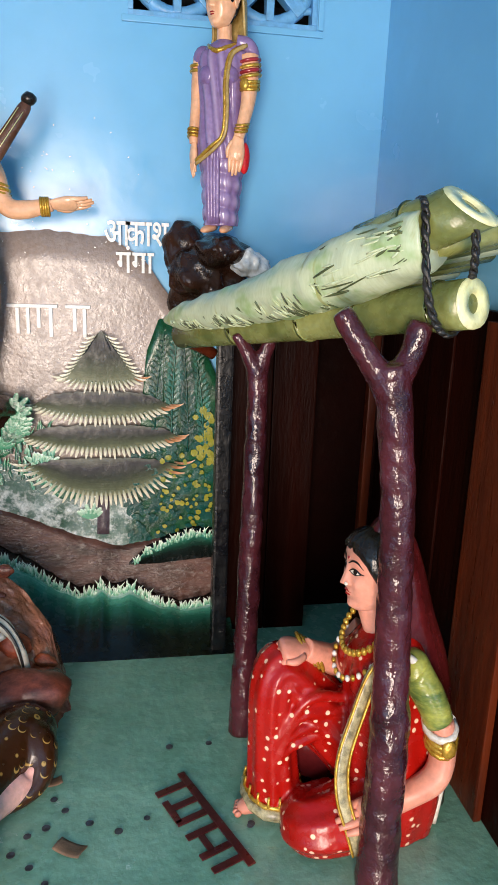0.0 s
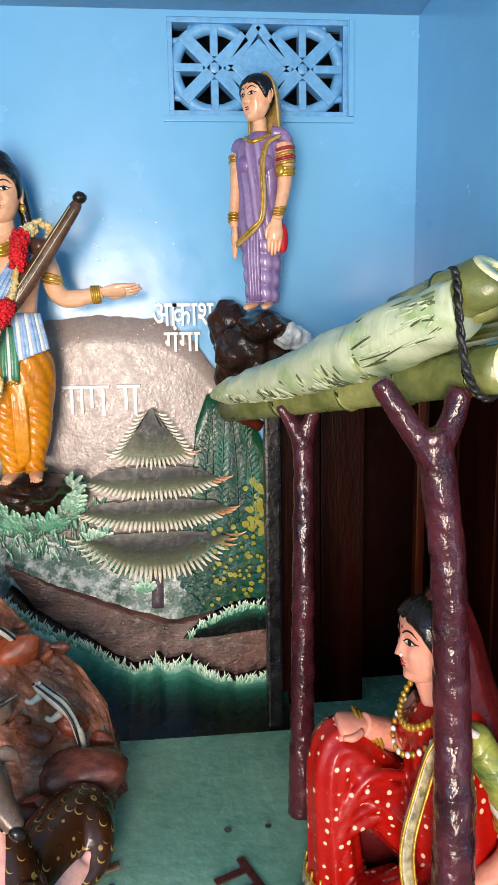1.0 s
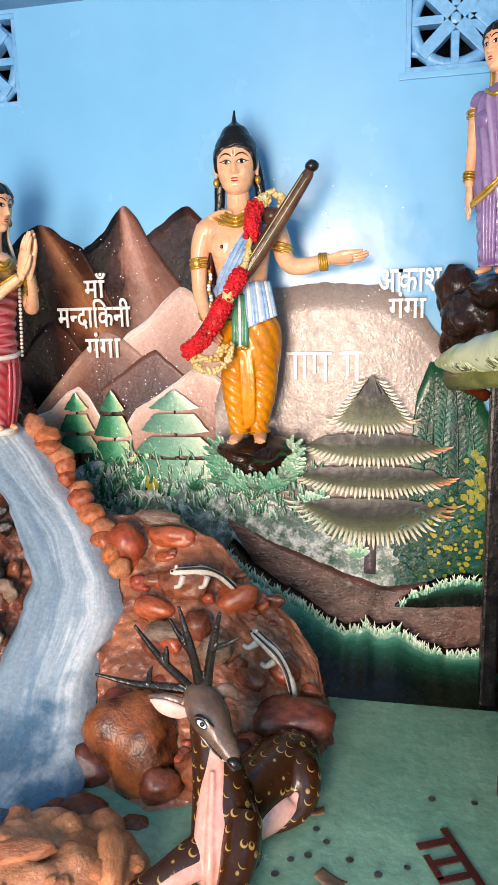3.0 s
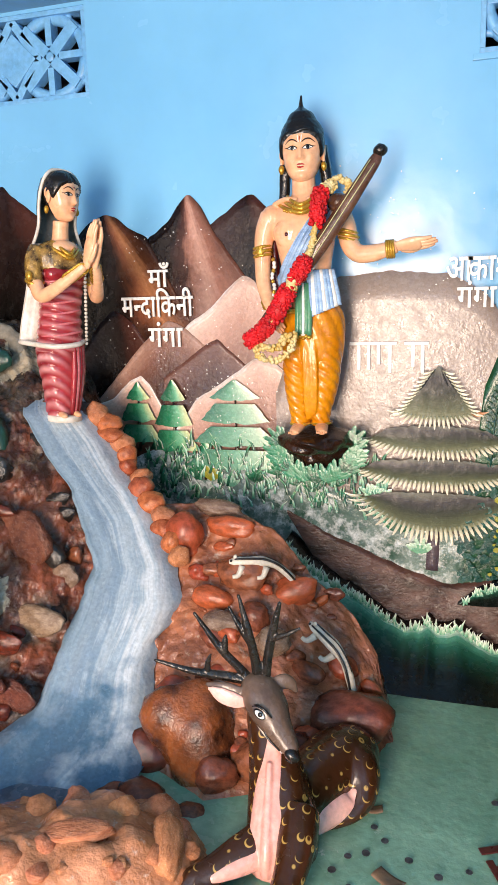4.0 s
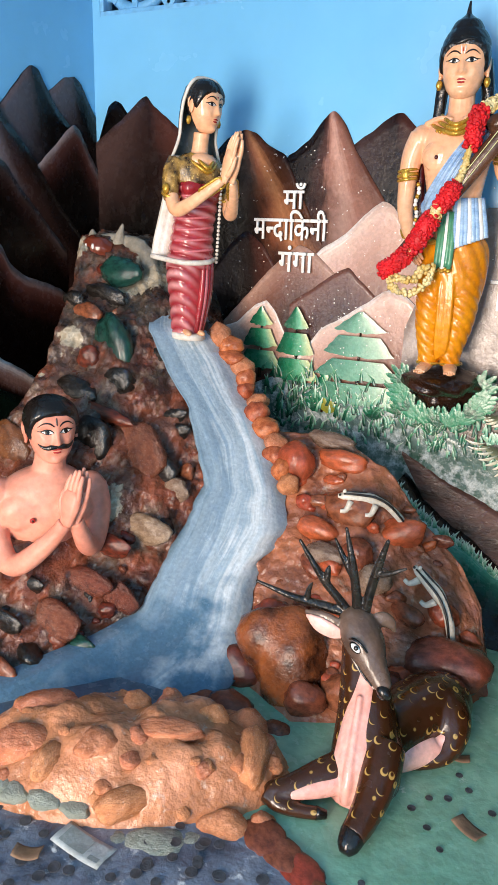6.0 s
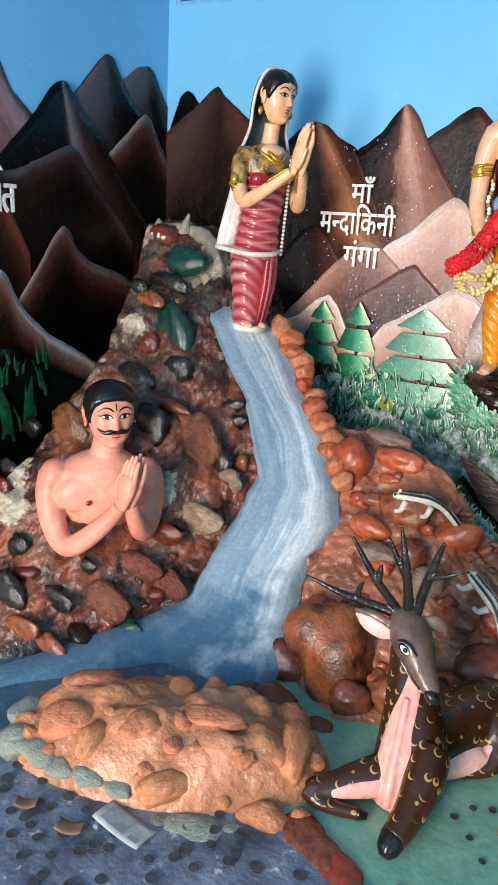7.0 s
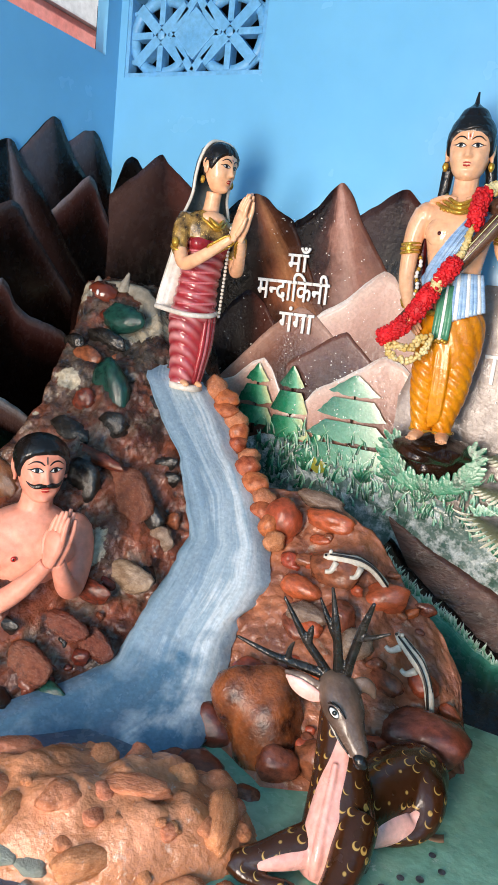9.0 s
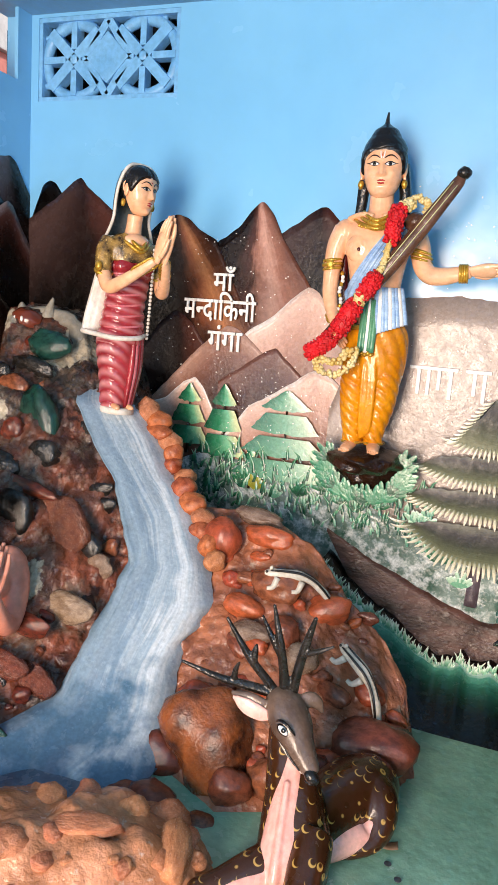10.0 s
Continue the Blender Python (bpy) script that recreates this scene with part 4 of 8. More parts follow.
def small_pine(x, z, h, w, material, tiers=3, layer=9):
    """A little fir of the mural: ragged tiers on a thin trunk."""
    thing = new("fir_painting")
    thing.parent = wall_back
    thing["label"] = "small green painted fir tree"
    for k in range(tiers):
        zt = z + h * (1 - k / tiers)
        zb = zt - h / tiers * 0.86
        half = w * (0.30 + 0.42 * k / tiers)
        slim = 0.92 if k == 0 else 0.42

        def place(u, v, zt=zt, zb=zb, half=half, k=k, slim=slim):
            jag = 0.10 * (zt - zb) * noise.noise(Vector((u * 7, k * 3.1 + x * 9, 0))) * (1 - v)
            return on_back(x + (u - 0.5) * 2 * half * (1 - v * slim) + 0.006 * noise.noise(Vector((v * 5, u * 2, x * 7))), zb + (zt - zb) * v + jag + 0.03 * h * ((u - 0.5) * 2) ** 2 * (1 - v), 0.036 + 0.002 * k + 0.002 * math.sin(math.pi * u))
        bm = bmesh.new()
        sheet(bm, place, 36, 5)
        part("tier", bm, material, thing)
    bm = bmesh.new()
    tube(bm, [(x, YW - 0.034, z - 0.10 * h, 0.007), (x, YW - 0.030, z + h * 0.8, 0.003)], n=6)
    part("trunk", bm, M["ledge"], thing)


small_pine(-1.605, 0.735, 0.255, 0.17, M["pine"])
small_pine(-1.455, 0.700, 0.300, 0.18, M["pine"])
small_pine(-1.20, 0.640, 0.36, 0.34, M["pine_haze"], 4)
small_pine(-1.33, 0.62, 0.16, 0.10, M["pine"], 2)

# painted fans of leaves along the meadow
def fan(x, z, r, a0, a1, count, material, label, proud=0.043):
    bm = bmesh.new()
    lay = bm.loops.layers.uv.verify()
    for k in range(count):
        a = radians(a0 + (a1 - a0) * (k + 0.5) / count)
        ln = r * (0.8 + 0.2 * math.sin(k * 2.7))
        c, s2 = math.cos(a), math.sin(a)
        rows = []
        for q, w in ((0.1, 0.3), (0.55, 1.0), (0.9, 0.7), (1.0, 0.1)):
            h = w * r * 0.13
            rows.append([bm.verts.new(on_back(x + c * ln * q - e * s2 * h, z + s2 * ln * q + e * c * h, proud + 0.001 * (e == 0) + 0.0002 * k)) for e in (-1, 0, 1)])
        for j in range(3):
            for e in range(2):
                f = bm.faces.new((rows[j][e], rows[j][e + 1], rows[j + 1][e + 1], rows[j + 1][e]))
                for l in f.loops:
                    l[lay].uv = (0.5, 0.2 + 0.27 * j)
    part("leaf_fan", bm, M[material], wall_back, label)


for x, z, r, a0, a1, n, m in ((-1.005, 0.64, 0.075, 60, 175, 11, "blade"), (-0.95, 0.60, 0.07, 50, 165, 10, "blade"), (-0.90, 0.575, 0.07, 40, 140, 10, "blade"), (-0.83, 0.60, 0.08, 20, 120, 11, "blade"), (-0.775, 0.66, 0.085, 10, 110, 11, "blade"), (-0.745, 0.75, 0.08, 20, 120, 10, "blade"),
                              (-1.36, 0.60, 0.08, 50, 130, 8, "blade"), (-1.30, 0.60, 0.07, 40, 140, 8, "leaf_yellow"), (-1.12, 0.60, 0.07, 40, 140, 9, "blade"), (-0.66, 0.56, 0.08, 20, 160, 12, "blade_pale"), (-0.58, 0.44, 0.09, 20, 150, 12, "blade"), (-0.50, 0.36, 0.07, 30, 150, 9, "blade_pale"), (-1.22, 0.58, 0.06, 40, 140, 8, "blade_pale")):
    fan(x, z, r, a0, a1, n, m, "fan of green painted leaves")

# the large fir with combed tiers
def fir_tier(parent, x, z_top, half_top, half, z_mid, z_end, fringe, count, layer):
    """A bough of the big fir: a dark brushed band and a fringe of pale strokes that fan out and curl up at its ends."""
    d0 = 0.048 + 0.0022 * layer

    def low(t):
        return z_end + (z_mid - z_end) * (1 - abs(t) ** 2.2)

    body = bmesh.new()
    sheet(body, lambda u, v: (lambda t: on_back(x + t * (half + (half_top - half) * v) + wob(v * 2, t + layer, 0.006 * (1 - v), 9), low(t) + (z_top - 0.012 * t * t - low(t)) * v + wob(t, layer, 0.006, 14), d0 + 0.003 * math.sin(math.pi * v)))((u - 0.5) * 2), 36, 8)
    part("bough", body, M["frond_in"], parent, "dark green brushed bough")
    bm = bmesh.new()
    lay = bm.loops.layers.uv.verify()
    for k in range(count):
        t = -1 + 2 * (k + 0.5) / count
        a = radians(72 * t * abs(t) ** 0.3)
        ln = fringe * (1 + 0.25 * abs(t) ** 2 + 0.16 * math.sin(k * 2.3))
        sx, sz = x + t * half * 0.98, low(t) + fringe * 0.30
        w = half * 0.74 / count
        prev = None
        for j in range(6):
            q = j / 5
            cx, cz = sx + math.sin(a) * ln * q, sz - math.cos(a) * ln * q + 0.45 * ln * (abs(t) * q) ** 2.2
            ww = w * (1 - 0.7 * q ** 4) * (0.55 + 0.45 * min(1, q * 2.5))
            row = [bm.verts.new(on_back(cx + e * ww * math.cos(a), cz + e * ww * math.sin(a), d0 + 0.003 + (0.002 if e == 0 else 0))) for e in (-1, 0, 1)]
            if prev:
                for e in range(2):
                    f = bm.faces.new((prev[e], prev[e + 1], row[e + 1], row[e]))
                    f.material_index = 1 if t > 0.80 else 0
                    for l in f.loops:
                        l[lay].uv = ((k % 7) / 7, (q if l.vert in row else q - 0.2))
            prev = row
    part("fronds", bm, [M["frond"], M["frond_rust"]], parent, "cream combed needles")


fir = new("fir_relief")
fir.parent = wall_back
fir["label"] = "large fir tree in painted relief with cream-tipped tiers"
for k, row in enumerate(((0.600, 0.205, 0.270, 0.455, 0.570, 0.062, 34), (0.722, 0.215, 0.280, 0.630, 0.672, 0.042, 36), (0.845, 0.165, 0.250, 0.748, 0.788, 0.040, 32), (1.055, 0.012, 0.135, 0.868, 0.888, 0.042, 20))):
    fir_tier(fir, -0.450, *row, k)
# the needles down both sides of its tip
bm = bmesh.new()
lay = bm.loops.layers.uv.verify()
for k in range(22):
    e, q = (-1, 1)[k % 2], (k // 2 + 0.6) / 11.5
    sx, sz = -0.450 + e * (0.010 + 0.112 * q), 1.050 - 0.165 * q
    row = []
    for j in range(5):
        p = j / 4
        w = 0.0042 * (0.5 + 1.1 * p) * (1 - p ** 4 * 0.8)
        cx, cz = sx + e * 0.040 * p, sz - 0.030 * p + 0.020 * p * p
        row.append([bm.verts.new(on_back(cx, cz + h * w, 0.0590 + 0.0012 * (h == 0))) for h in (-1, 0, 1)])
    for j in range(4):
        for h in range(2):
            f = bm.faces.new((row[j][h], row[j][h + 1], row[j + 1][h + 1], row[j + 1][h]))
            for l in f.loops:
                l[lay].uv = (q, 0.25 + j * 0.2)
part("fronds", bm, M["frond"], fir, "cream combed needles")
bm = bmesh.new()
tube(bm, [(-0.455, YW - 0.034, 0.30, 0.026), (-0.452, YW - 0.034, 0.40, 0.024), (-0.450, YW - 0.034, 0.46, 0.02)], n=10, flat=0.35, up=(0, 1, 0))
part("trunk", bm, M["trunk_mauve"], fir, "mauve painted trunk")

# leafy shrub beside the hut: ferns above, yellow-flecked leaves below
def leaf_patch(name, label, material, count, sx, sz, size, seed, tall=1.0, d=0.040, fat=0.3):
    rnd = random.Random(seed)
    bm = bmesh.new()
    for _ in range(count):
        x, z = rnd.uniform(*sx), rnd.uniform(*sz)
        a, ln = rnd.uniform(0, 2 * math.pi) if tall == 1.0 else rnd.choice((0.6, 2.5)) + rnd.uniform(-0.3, 0.3), rnd.uniform(0.6, 1.2) * size
        dx, dz = math.cos(a) * ln, math.sin(a) * ln
        px, pz = -dz * fat, dx * fat
        dd = d + rnd.uniform(0, 0.008)
        v = [bm.verts.new(on_back(x + dx * k + px * e, z + dz * k + pz * e, dd + 0.005 * abs(e))) for k, e in ((0, 0), (0.28, 0.85), (0.7, 0.9), (1, 0), (0.7, -0.9), (0.28, -0.85))]
        bm.faces.new(v)
    ob = part(name, bm, material, wall_back, label)
    ob["kind"] = "stuff"


painted_band(wall_back, on_back, ((-0.36, 0.24), (-0.325, 0.60), (-0.295, 0.98), (-0.25, 1.10), (-0.15, 1.08), (-0.08, 0.98), (-0.02, 0.85)), 0.18, 7, M["leaf_green"], "shrub", "dark green painted shrub")
def fern(x, z, ln, lean, wide, material):
    """A painted fern frond: a thin rib with leaflets in pairs."""
    bm = bmesh.new()
    n = int(ln / 0.022)
    for k in range(n):
        q = k / n
        cx, cz = x + lean * q * q * ln, z + ln * q
        reach = wide * math.sin(math.pi * (0.12 + 0.86 * q)) ** 0.8
        for e in (-1, 1):
            a = radians(48)
            tip = (cx + e * reach * math.cos(a), cz + reach * math.sin(a))
            v = [bm.verts.new(on_back(cx, cz, 0.049)), bm.verts.new(on_back(cx + e * reach * 0.45, cz + reach * 0.20, 0.053)), bm.verts.new(on_back(*tip, 0.050)), bm.verts.new(on_back(cx + e * reach * 0.30, cz + reach * 0.55, 0.053))]
            bm.faces.new(v)
    tube(bm, [(*on_back(x, z, 0.049), 0.003), (*on_back(x + lean * ln * 0.25, z + ln / 2, 0.050), 0.003), (*on_back(x + lean * ln, z + ln, 0.049), 0.001)], 0, 5, 4)
    part("fern_frond", bm, material, wall_back, "blue-green painted fern frond")


for x, z, ln, lean, wide, m in ((-0.265, 0.70, 0.34, 0.10, 0.045, "leaf_blue"), (-0.205, 0.66, 0.42, 0.05, 0.048, "leaf_teal"), (-0.145, 0.62, 0.44, -0.05, 0.050, "leaf_blue"), (-0.085, 0.60, 0.40, -0.10, 0.046, "leaf_teal"), (-0.235, 0.80, 0.28, 0.0, 0.036, "leaf_green"), (-0.115, 0.78, 0.30, 0.05, 0.040, "leaf_green")):
    fern(x, z, ln, lean, wide, M[m])
leaf_patch("shrub_leaves", "dark green painted leaves", M["leaf_blue"], 260, (-0.36, -0.03), (0.24, 0.70), 0.04, 4)
leaf_patch("shrub_leaves", "yellow painted leaf flecks", M["leaf_yellow"], 70, (-0.25, -0.04), (0.27, 0.60), 0.021, 6, d=0.047, fat=0.42)
leaf_patch("shrub_leaves", "yellow painted leaf flecks", M["leaf_yellow"], 26, (-0.11, -0.05), (0.58, 0.76), 0.034, 8, d=0.047, fat=0.45)

# small white flecks scattered over parts of the mural
leaf_patch("white_flecks", "white flecks of chipped paint", M["white"], 130, (-1.78, -1.02), (0.92, 1.58), 0.006, 12, d=0.026)
leaf_patch("white_flecks", "white flecks of chipped paint", M["white"], 90, (-1.45, -1.0), (0.62, 1.05), 0.007, 13, d=0.046)
leaf_patch("white_flecks", "white flecks of chipped paint", M["white"], 110, (-0.95, -0.3), (0.95, 1.75), 0.006, 14, d=0.028)

# ---- painted letters ----
def glyph(body, half=False):
    """The outline mesh of one letter of the built-in font; half keeps it up to its upright stroke."""
    cu = bpy.data.curves.new("letter", "FONT")
    cu.body, cu.extrude, cu.offset = body, 0.004, 0.012
    ob = new("letter", cu)
    bpy.context.view_layer.update()
    me = bpy.data.meshes.new_from_object(ob.evaluated_get(bpy.context.evaluated_depsgraph_get()))
    bpy.data.objects.remove(ob)
    xs = [v.co.x for v in me.vertices]
    bm = bmesh.new()
    bm.from_mesh(me)
    return bm, min(xs), max(xs)


ADV = {"म": 0.61, "न": 0.57, "द": 0.53, "ा": 0.26, "क": 0.77, "ग": 0.56, "ी": 0.27, "त": 0.58, "प": 0.58, "व": 0.50, "ि": 0.26, "ँ": 0.0, "ं": 0.0, "आ": 0.88, "श": 0.74}


def word(letters, wall, parent, s0, s1, z, height, label, d=0.026, flip=False):
    """Letters painted side by side under one head line from s0 to s1; a trailing - makes the half form."""
    name = "lettering"
    whole = bmesh.new()
    x = 0.0
    for ch in letters:
        half = ch.endswith("-")
        bm, lo, hi = glyph(ch[0])
        if half:
            cut = bmesh.ops.bisect_plane(bm, geom=bm.verts[:] + bm.edges[:] + bm.faces[:], plane_co=(0.37, 0, 0), plane_no=(1, 0, 0), clear_outer=True)
        bm.transform(Matrix.Translation((x, 0, 0)))
        me = bpy.data.meshes.new("tmp")
        bm.to_mesh(me)
        bm.free()
        whole.from_mesh(me)
        bpy.data.meshes.remove(me)
        x += 0.37 if half else ADV[ch[0]]
    k = (s1 - s0) / x
    for v in whole.verts:
        c = v.co.copy()
        v.co = wall(s0 + c.x * k, z + c.y * height / 0.62, d + c.z)
    return part(name, whole, M["white"], parent, label, smooth=False)


word(["म", "ा", "ँ"], on_back, wall_back, -1.535, -1.455, 1.355, 0.062, "white painted letters")
word(["म", "न-", "द", "ा", "ि", "क", "न", "ी"], on_back, wall_back, -1.652, -1.357, 1.245, 0.072, "white painted letters")
word(["ग", "ं", "ग", "ा"], on_back, wall_back, -1.545, -1.405, 1.128, 0.07, "white painted letters")
word(["आ", "क", "ा", "श"], on_back, wall_back, -0.435, -0.215, 1.345, 0.075, "white painted letters", 0.035)
word(["ग", "ं", "ग", "ा"], on_back, wall_back, -0.395, -0.27, 1.255, 0.065, "white painted letters", 0.035)
word(["प", "व", "त"], on_left, wall_left, 1.58, 1.755, 1.252, 0.085, "white painted letters", 0.026)
bm = bmesh.new()
tube(bm, [(ROOM[0] + 0.028, 1.682, 1.337, 0.005), (ROOM[0] + 0.028, 1.663, 1.37, 0.006), (ROOM[0] + 0.028, 1.683, 1.393, 0.006), (ROOM[0] + 0.028, 1.702, 1.378, 0.004)], n=6)
part("lettering", bm, M["white"], wall_left, "white painted letters")
# a name: plain bars of its size
bm = bmesh.new()
for a, b, lo, hi in ((-0.762, -0.595, 0.108, 0.12), (-0.735, -0.722, 0.02, 0.108), (-0.70, -0.688, 0.02, 0.108), (-0.665, -0.652, 0.04, 0.108), (-0.625, -0.612, 0.01, 0.108),
                     (-0.57, -0.485, 0.108, 0.12), (-0.545, -0.532, 0.03, 0.108), (-0.512, -0.499, 0.01, 0.108)):
    box(bm, (a, YW - 0.032, 1.02 + lo), (b, YW - 0.020, 1.02 + hi), bevel=0.002)
part("lettering", bm, M["white"], wall_back, "white painted bars", smooth=False)

# ---- the rocky banks and the stream ----
FOOT = ((-2.42, 0.95), (-1.90, 1.15), (-1.50, 1.62), (-1.20, 1.65), (-1.00, 1.55), (-0.60, 1.75), (-0.50, 2.0))
RISE = ((-2.42, 1.13), (-1.90, 1.12), (-1.50, 1.0), (-1.20, 1.05), (-1.00, 1.2), (-0.60, 1.6), (-0.50, 1.2))
CREST = ((-2.42, 1.22), (-2.11, 1.22), (-2.03, 1.14), (-1.94, 1.02), (-1.80, 0.96), (-1.714, 0.93), (-1.645, 0.865), (-1.56, 0.75), (-1.464, 0.645), (-1.375, 0.60), (-1.22, 0.60), (-1.09, 0.58), (-0.97, 0.54),
         (-0.82, 0.39), (-0.68, 0.285), (-0.60, 0.20), (-0.52, -0.03), (-0.50, -0.03))


def bank_y(x, z):
    return min(line_at(x, FOOT) + line_at(x, RISE) * z, YW - 0.03)


# where the left bank turns away from the side wall, by height
EDGE = ((0.0, -2.41), (0.25, -2.31), (0.38, -2.255), (0.53, -2.21), (0.64, -2.19), (0.75, -2.185), (0.84, -2.205), (0.96, -2.25), (1.09, -2.31), (1.2, -2.36))


def bank(name, x0, x1, nu, material, label, rough=0.035):
    def place(u, v):
        x = x0 + (x1 - x0) * u
        top = line_at(x, CREST)
        if v < 0.8:
            z = -0.01 + (top + 0.01) * v / 0.8
            y = bank_y(x, z)
        else:
            k = (v - 0.8) / 0.2
            z = top + line_at(x, ((-1.88, 0.03), (-1.74, -0.45))) * k
            y = bank_y(x, top) * (1 - k) + (YW - 0.01) * k
        if x0 < -2:
            lo = line_at(z, EDGE)
            x = lo + (x - x0) * (x1 - lo) / (x1 - x0)
            y = min(bank_y(x, min(z, top)), y) if v < 0.8 else y
            y += 0.30 * max(0.0, 1 - u / 0.10) ** 1.6 * (YW - 0.05 - y) / 0.6
        p = Vector((x, y, z))
        near = noise.voronoi(p * 9.5)[0][0]
        n = 0.7 * noise.noise(p * 5) + 0.55 * max(0.0, 1 - (near / 0.62) ** 2) ** 0.5 - 0.4 + 0.30 * noise.noise(p * 17) + 0.30 * noise.noise(p * 38) + 0.24 * noise.noise(p * 70)
        edge = min(1, v * 8)
        return p + Vector((0.3, -0.8, 0.5)) * (rough * n * edge)
    bm = bmesh.new()
    sheet(bm, place, nu, 170)
    ob = part(name, bm, material, None)
    return tagged(ob, label, "rock bank")


bank_left = bank("rocky_bank", ROOM[0], -1.46, 170, M["mud_left"], "dark reddish-brown cement rock bank beside the stream", 0.042)
bank_right = bank("rocky_bank", -1.47, -0.515, 100, M["mud"], "glossy brown cement rock bank below the mural", 0.03)

STREAM_L = ((1.02, -1.96), (0.985, -1.934), (0.895, -1.856), (0.771, -1.756), (0.668, -1.663), (0.566, -1.609), (0.43, -1.536), (0.40, -1.545), (0.293, -1.549), (0.19, -1.561), (0.037, -1.565), (-0.02, -1.60))
STREAM_R = ((1.02, -1.815), (0.96, -1.775), (0.896, -1.691), (0.815, -1.615), (0.673, -1.507), (0.567, -1.389), (0.44, -1.278), (0.342, -1.232), (0.207, -1.264), (0.095, -1.223), (0.0, -1.20), (-0.02, -1.20))


def stream_x(z, table):
    return float(np.interp(z, [p[0] for p in table][::-1], [p[1] for p in table][::-1]))


def stream(u, v):
    z = 0.985 * v
    a, b = stream_x(z, STREAM_L), stream_x(z, STREAM_R)
    x = a + (b - a) * u
    low = max(0.0, 1 - z / 0.13)
    x -= 0.42 * (1 - u) ** 1.5 * low ** 2
    lift = min(1.0, 2.6 * math.sin(math.pi * u)) ** 0.5
    belly = -0.012 + 0.078 * lift + 0.015 * math.sin(math.pi * u) + 0.004 * math.sin(u * 24 + 2 * noise.noise(Vector((u * 3, z * 4, 0)))) * (0.5 + 0.5 * math.sin(z * 5))
    y = bank_y(x, z) - belly - 0.10 * low ** 2
    if v > 0.93:
        y += (v - 0.93) / 0.07 * 0.12
    return Vector((x + (wob(z, u > 0.5, 0.016, 18) + wob(z, u > 0.5, 0.010, 50)) * abs(2 * u - 1) ** 5, y, z + 0.012))


bm = bmesh.new()
sheet(bm, stream, 40, 80)
waterfall = tagged(part("waterfall", bm, M["river"], None), "blue and white painted cement waterfall between the rocks", "waterfall")

# the pool that runs off along the foot of the bank
POOL = ((-1.20, 1.72, 1.40), (-1.35, 1.72, 1.22), (-1.50, 1.66, 1.08), (-1.60, 1.50, 0.99), (-1.75, 1.30, 0.93), (-1.90, 1.17, 0.87), (-2.10, 1.12, 0.80), (-2.41, 1.05, 0.74))


def pool(u, v):
    x = -1.20 + (ROOM[0] + 1.20) * u
    k = [p[0] for p in POOL][::-1]
    far = float(np.interp(x, k, [p[1] for p in POOL][::-1])) + 0.06
    near = float(np.interp(x, k, [p[2] for p in POOL][::-1]))
    return Vector((x, near + (far - near) * v, 0.016 + 0.006 * noise.noise(Vector((x * 9, v * 2, 0))) + 0.02 * v * v))


bm = bmesh.new()
sheet(bm, pool, 50, 14)
pool_ob = tagged(part("stream_pool", bm, M["river_low"], None), "deep blue painted stream bed at the foot of the rocks", "stream")

# boulders set in the banks
random.seed(11)


def scatter(parent, count, x0, x1, z0, z1, size, mats, keep, name="rock", sink=0.12):
    made = 0
    while made < count:
        x, z = random.uniform(x0, x1), random.uniform(z0, z1)
        if z > line_at(x, CREST) or not keep(x, z):
            continue
        r = random.uniform(*size)
        m = random.choices(mats[::2], mats[1::2])[0]
        rock(parent, (x, bank_y(x, z) + r * sink, z), (r * random.uniform(0.9, 1.5), r * random.uniform(0.6, 0.9), r * random.uniform(0.6, 1.0)), M[m],
             (random.uniform(-30, 30), random.uniform(-40, 40), random.uniform(-40, 40)), random.randrange(8), name)
        made += 1


def left_of_stream(x, z):
    return x > line_at(z, EDGE) + 0.05 and x < stream_x(z, STREAM_L) - 0.05 - 0.3 * max(0, 0.15 - z) and not (-2.12 < x < -1.66 and 0.2 < z < 0.75 and abs(x + 1.89) < 0.17)


def right_of_stream(x, z):
    return x > stream_x(z, STREAM_R) + 0.03


scatter(bank_left, 16, -2.40, -1.5, 0.03, 0.75, (0.030, 0.055), ["rock_brown", 6, "rock_maroon", 6, "rock_dark", 3], left_of_stream, sink=0.55)
scatter(bank_left, 12, -2.30, -1.6, 0.6, 1.15, (0.03, 0.05), ["rock_brown", 3, "rock_dark", 4, "rock_maroon", 2], left_of_stream, sink=0.55)
scatter(bank_left, 46, -2.38, -1.5, 0.02, 1.15, (0.010, 0.022), ["rock_brown", 4, "rock_dark", 3, "rock_maroon", 4], left_of_stream, "pebble")
scatter(bank_right, 10, -1.30, -0.6, 0.05, 0.5, (0.03, 0.05), ["rock_red", 5, "rock_brown", 5], right_of_stream)
scatter(bank_right, 34, -1.35, -0.55, 0.03, 0.58, (0.014, 0.03), ["rock_red", 4, "rock_brown", 4, "rock_grey", 1], right_of_stream, "pebble")
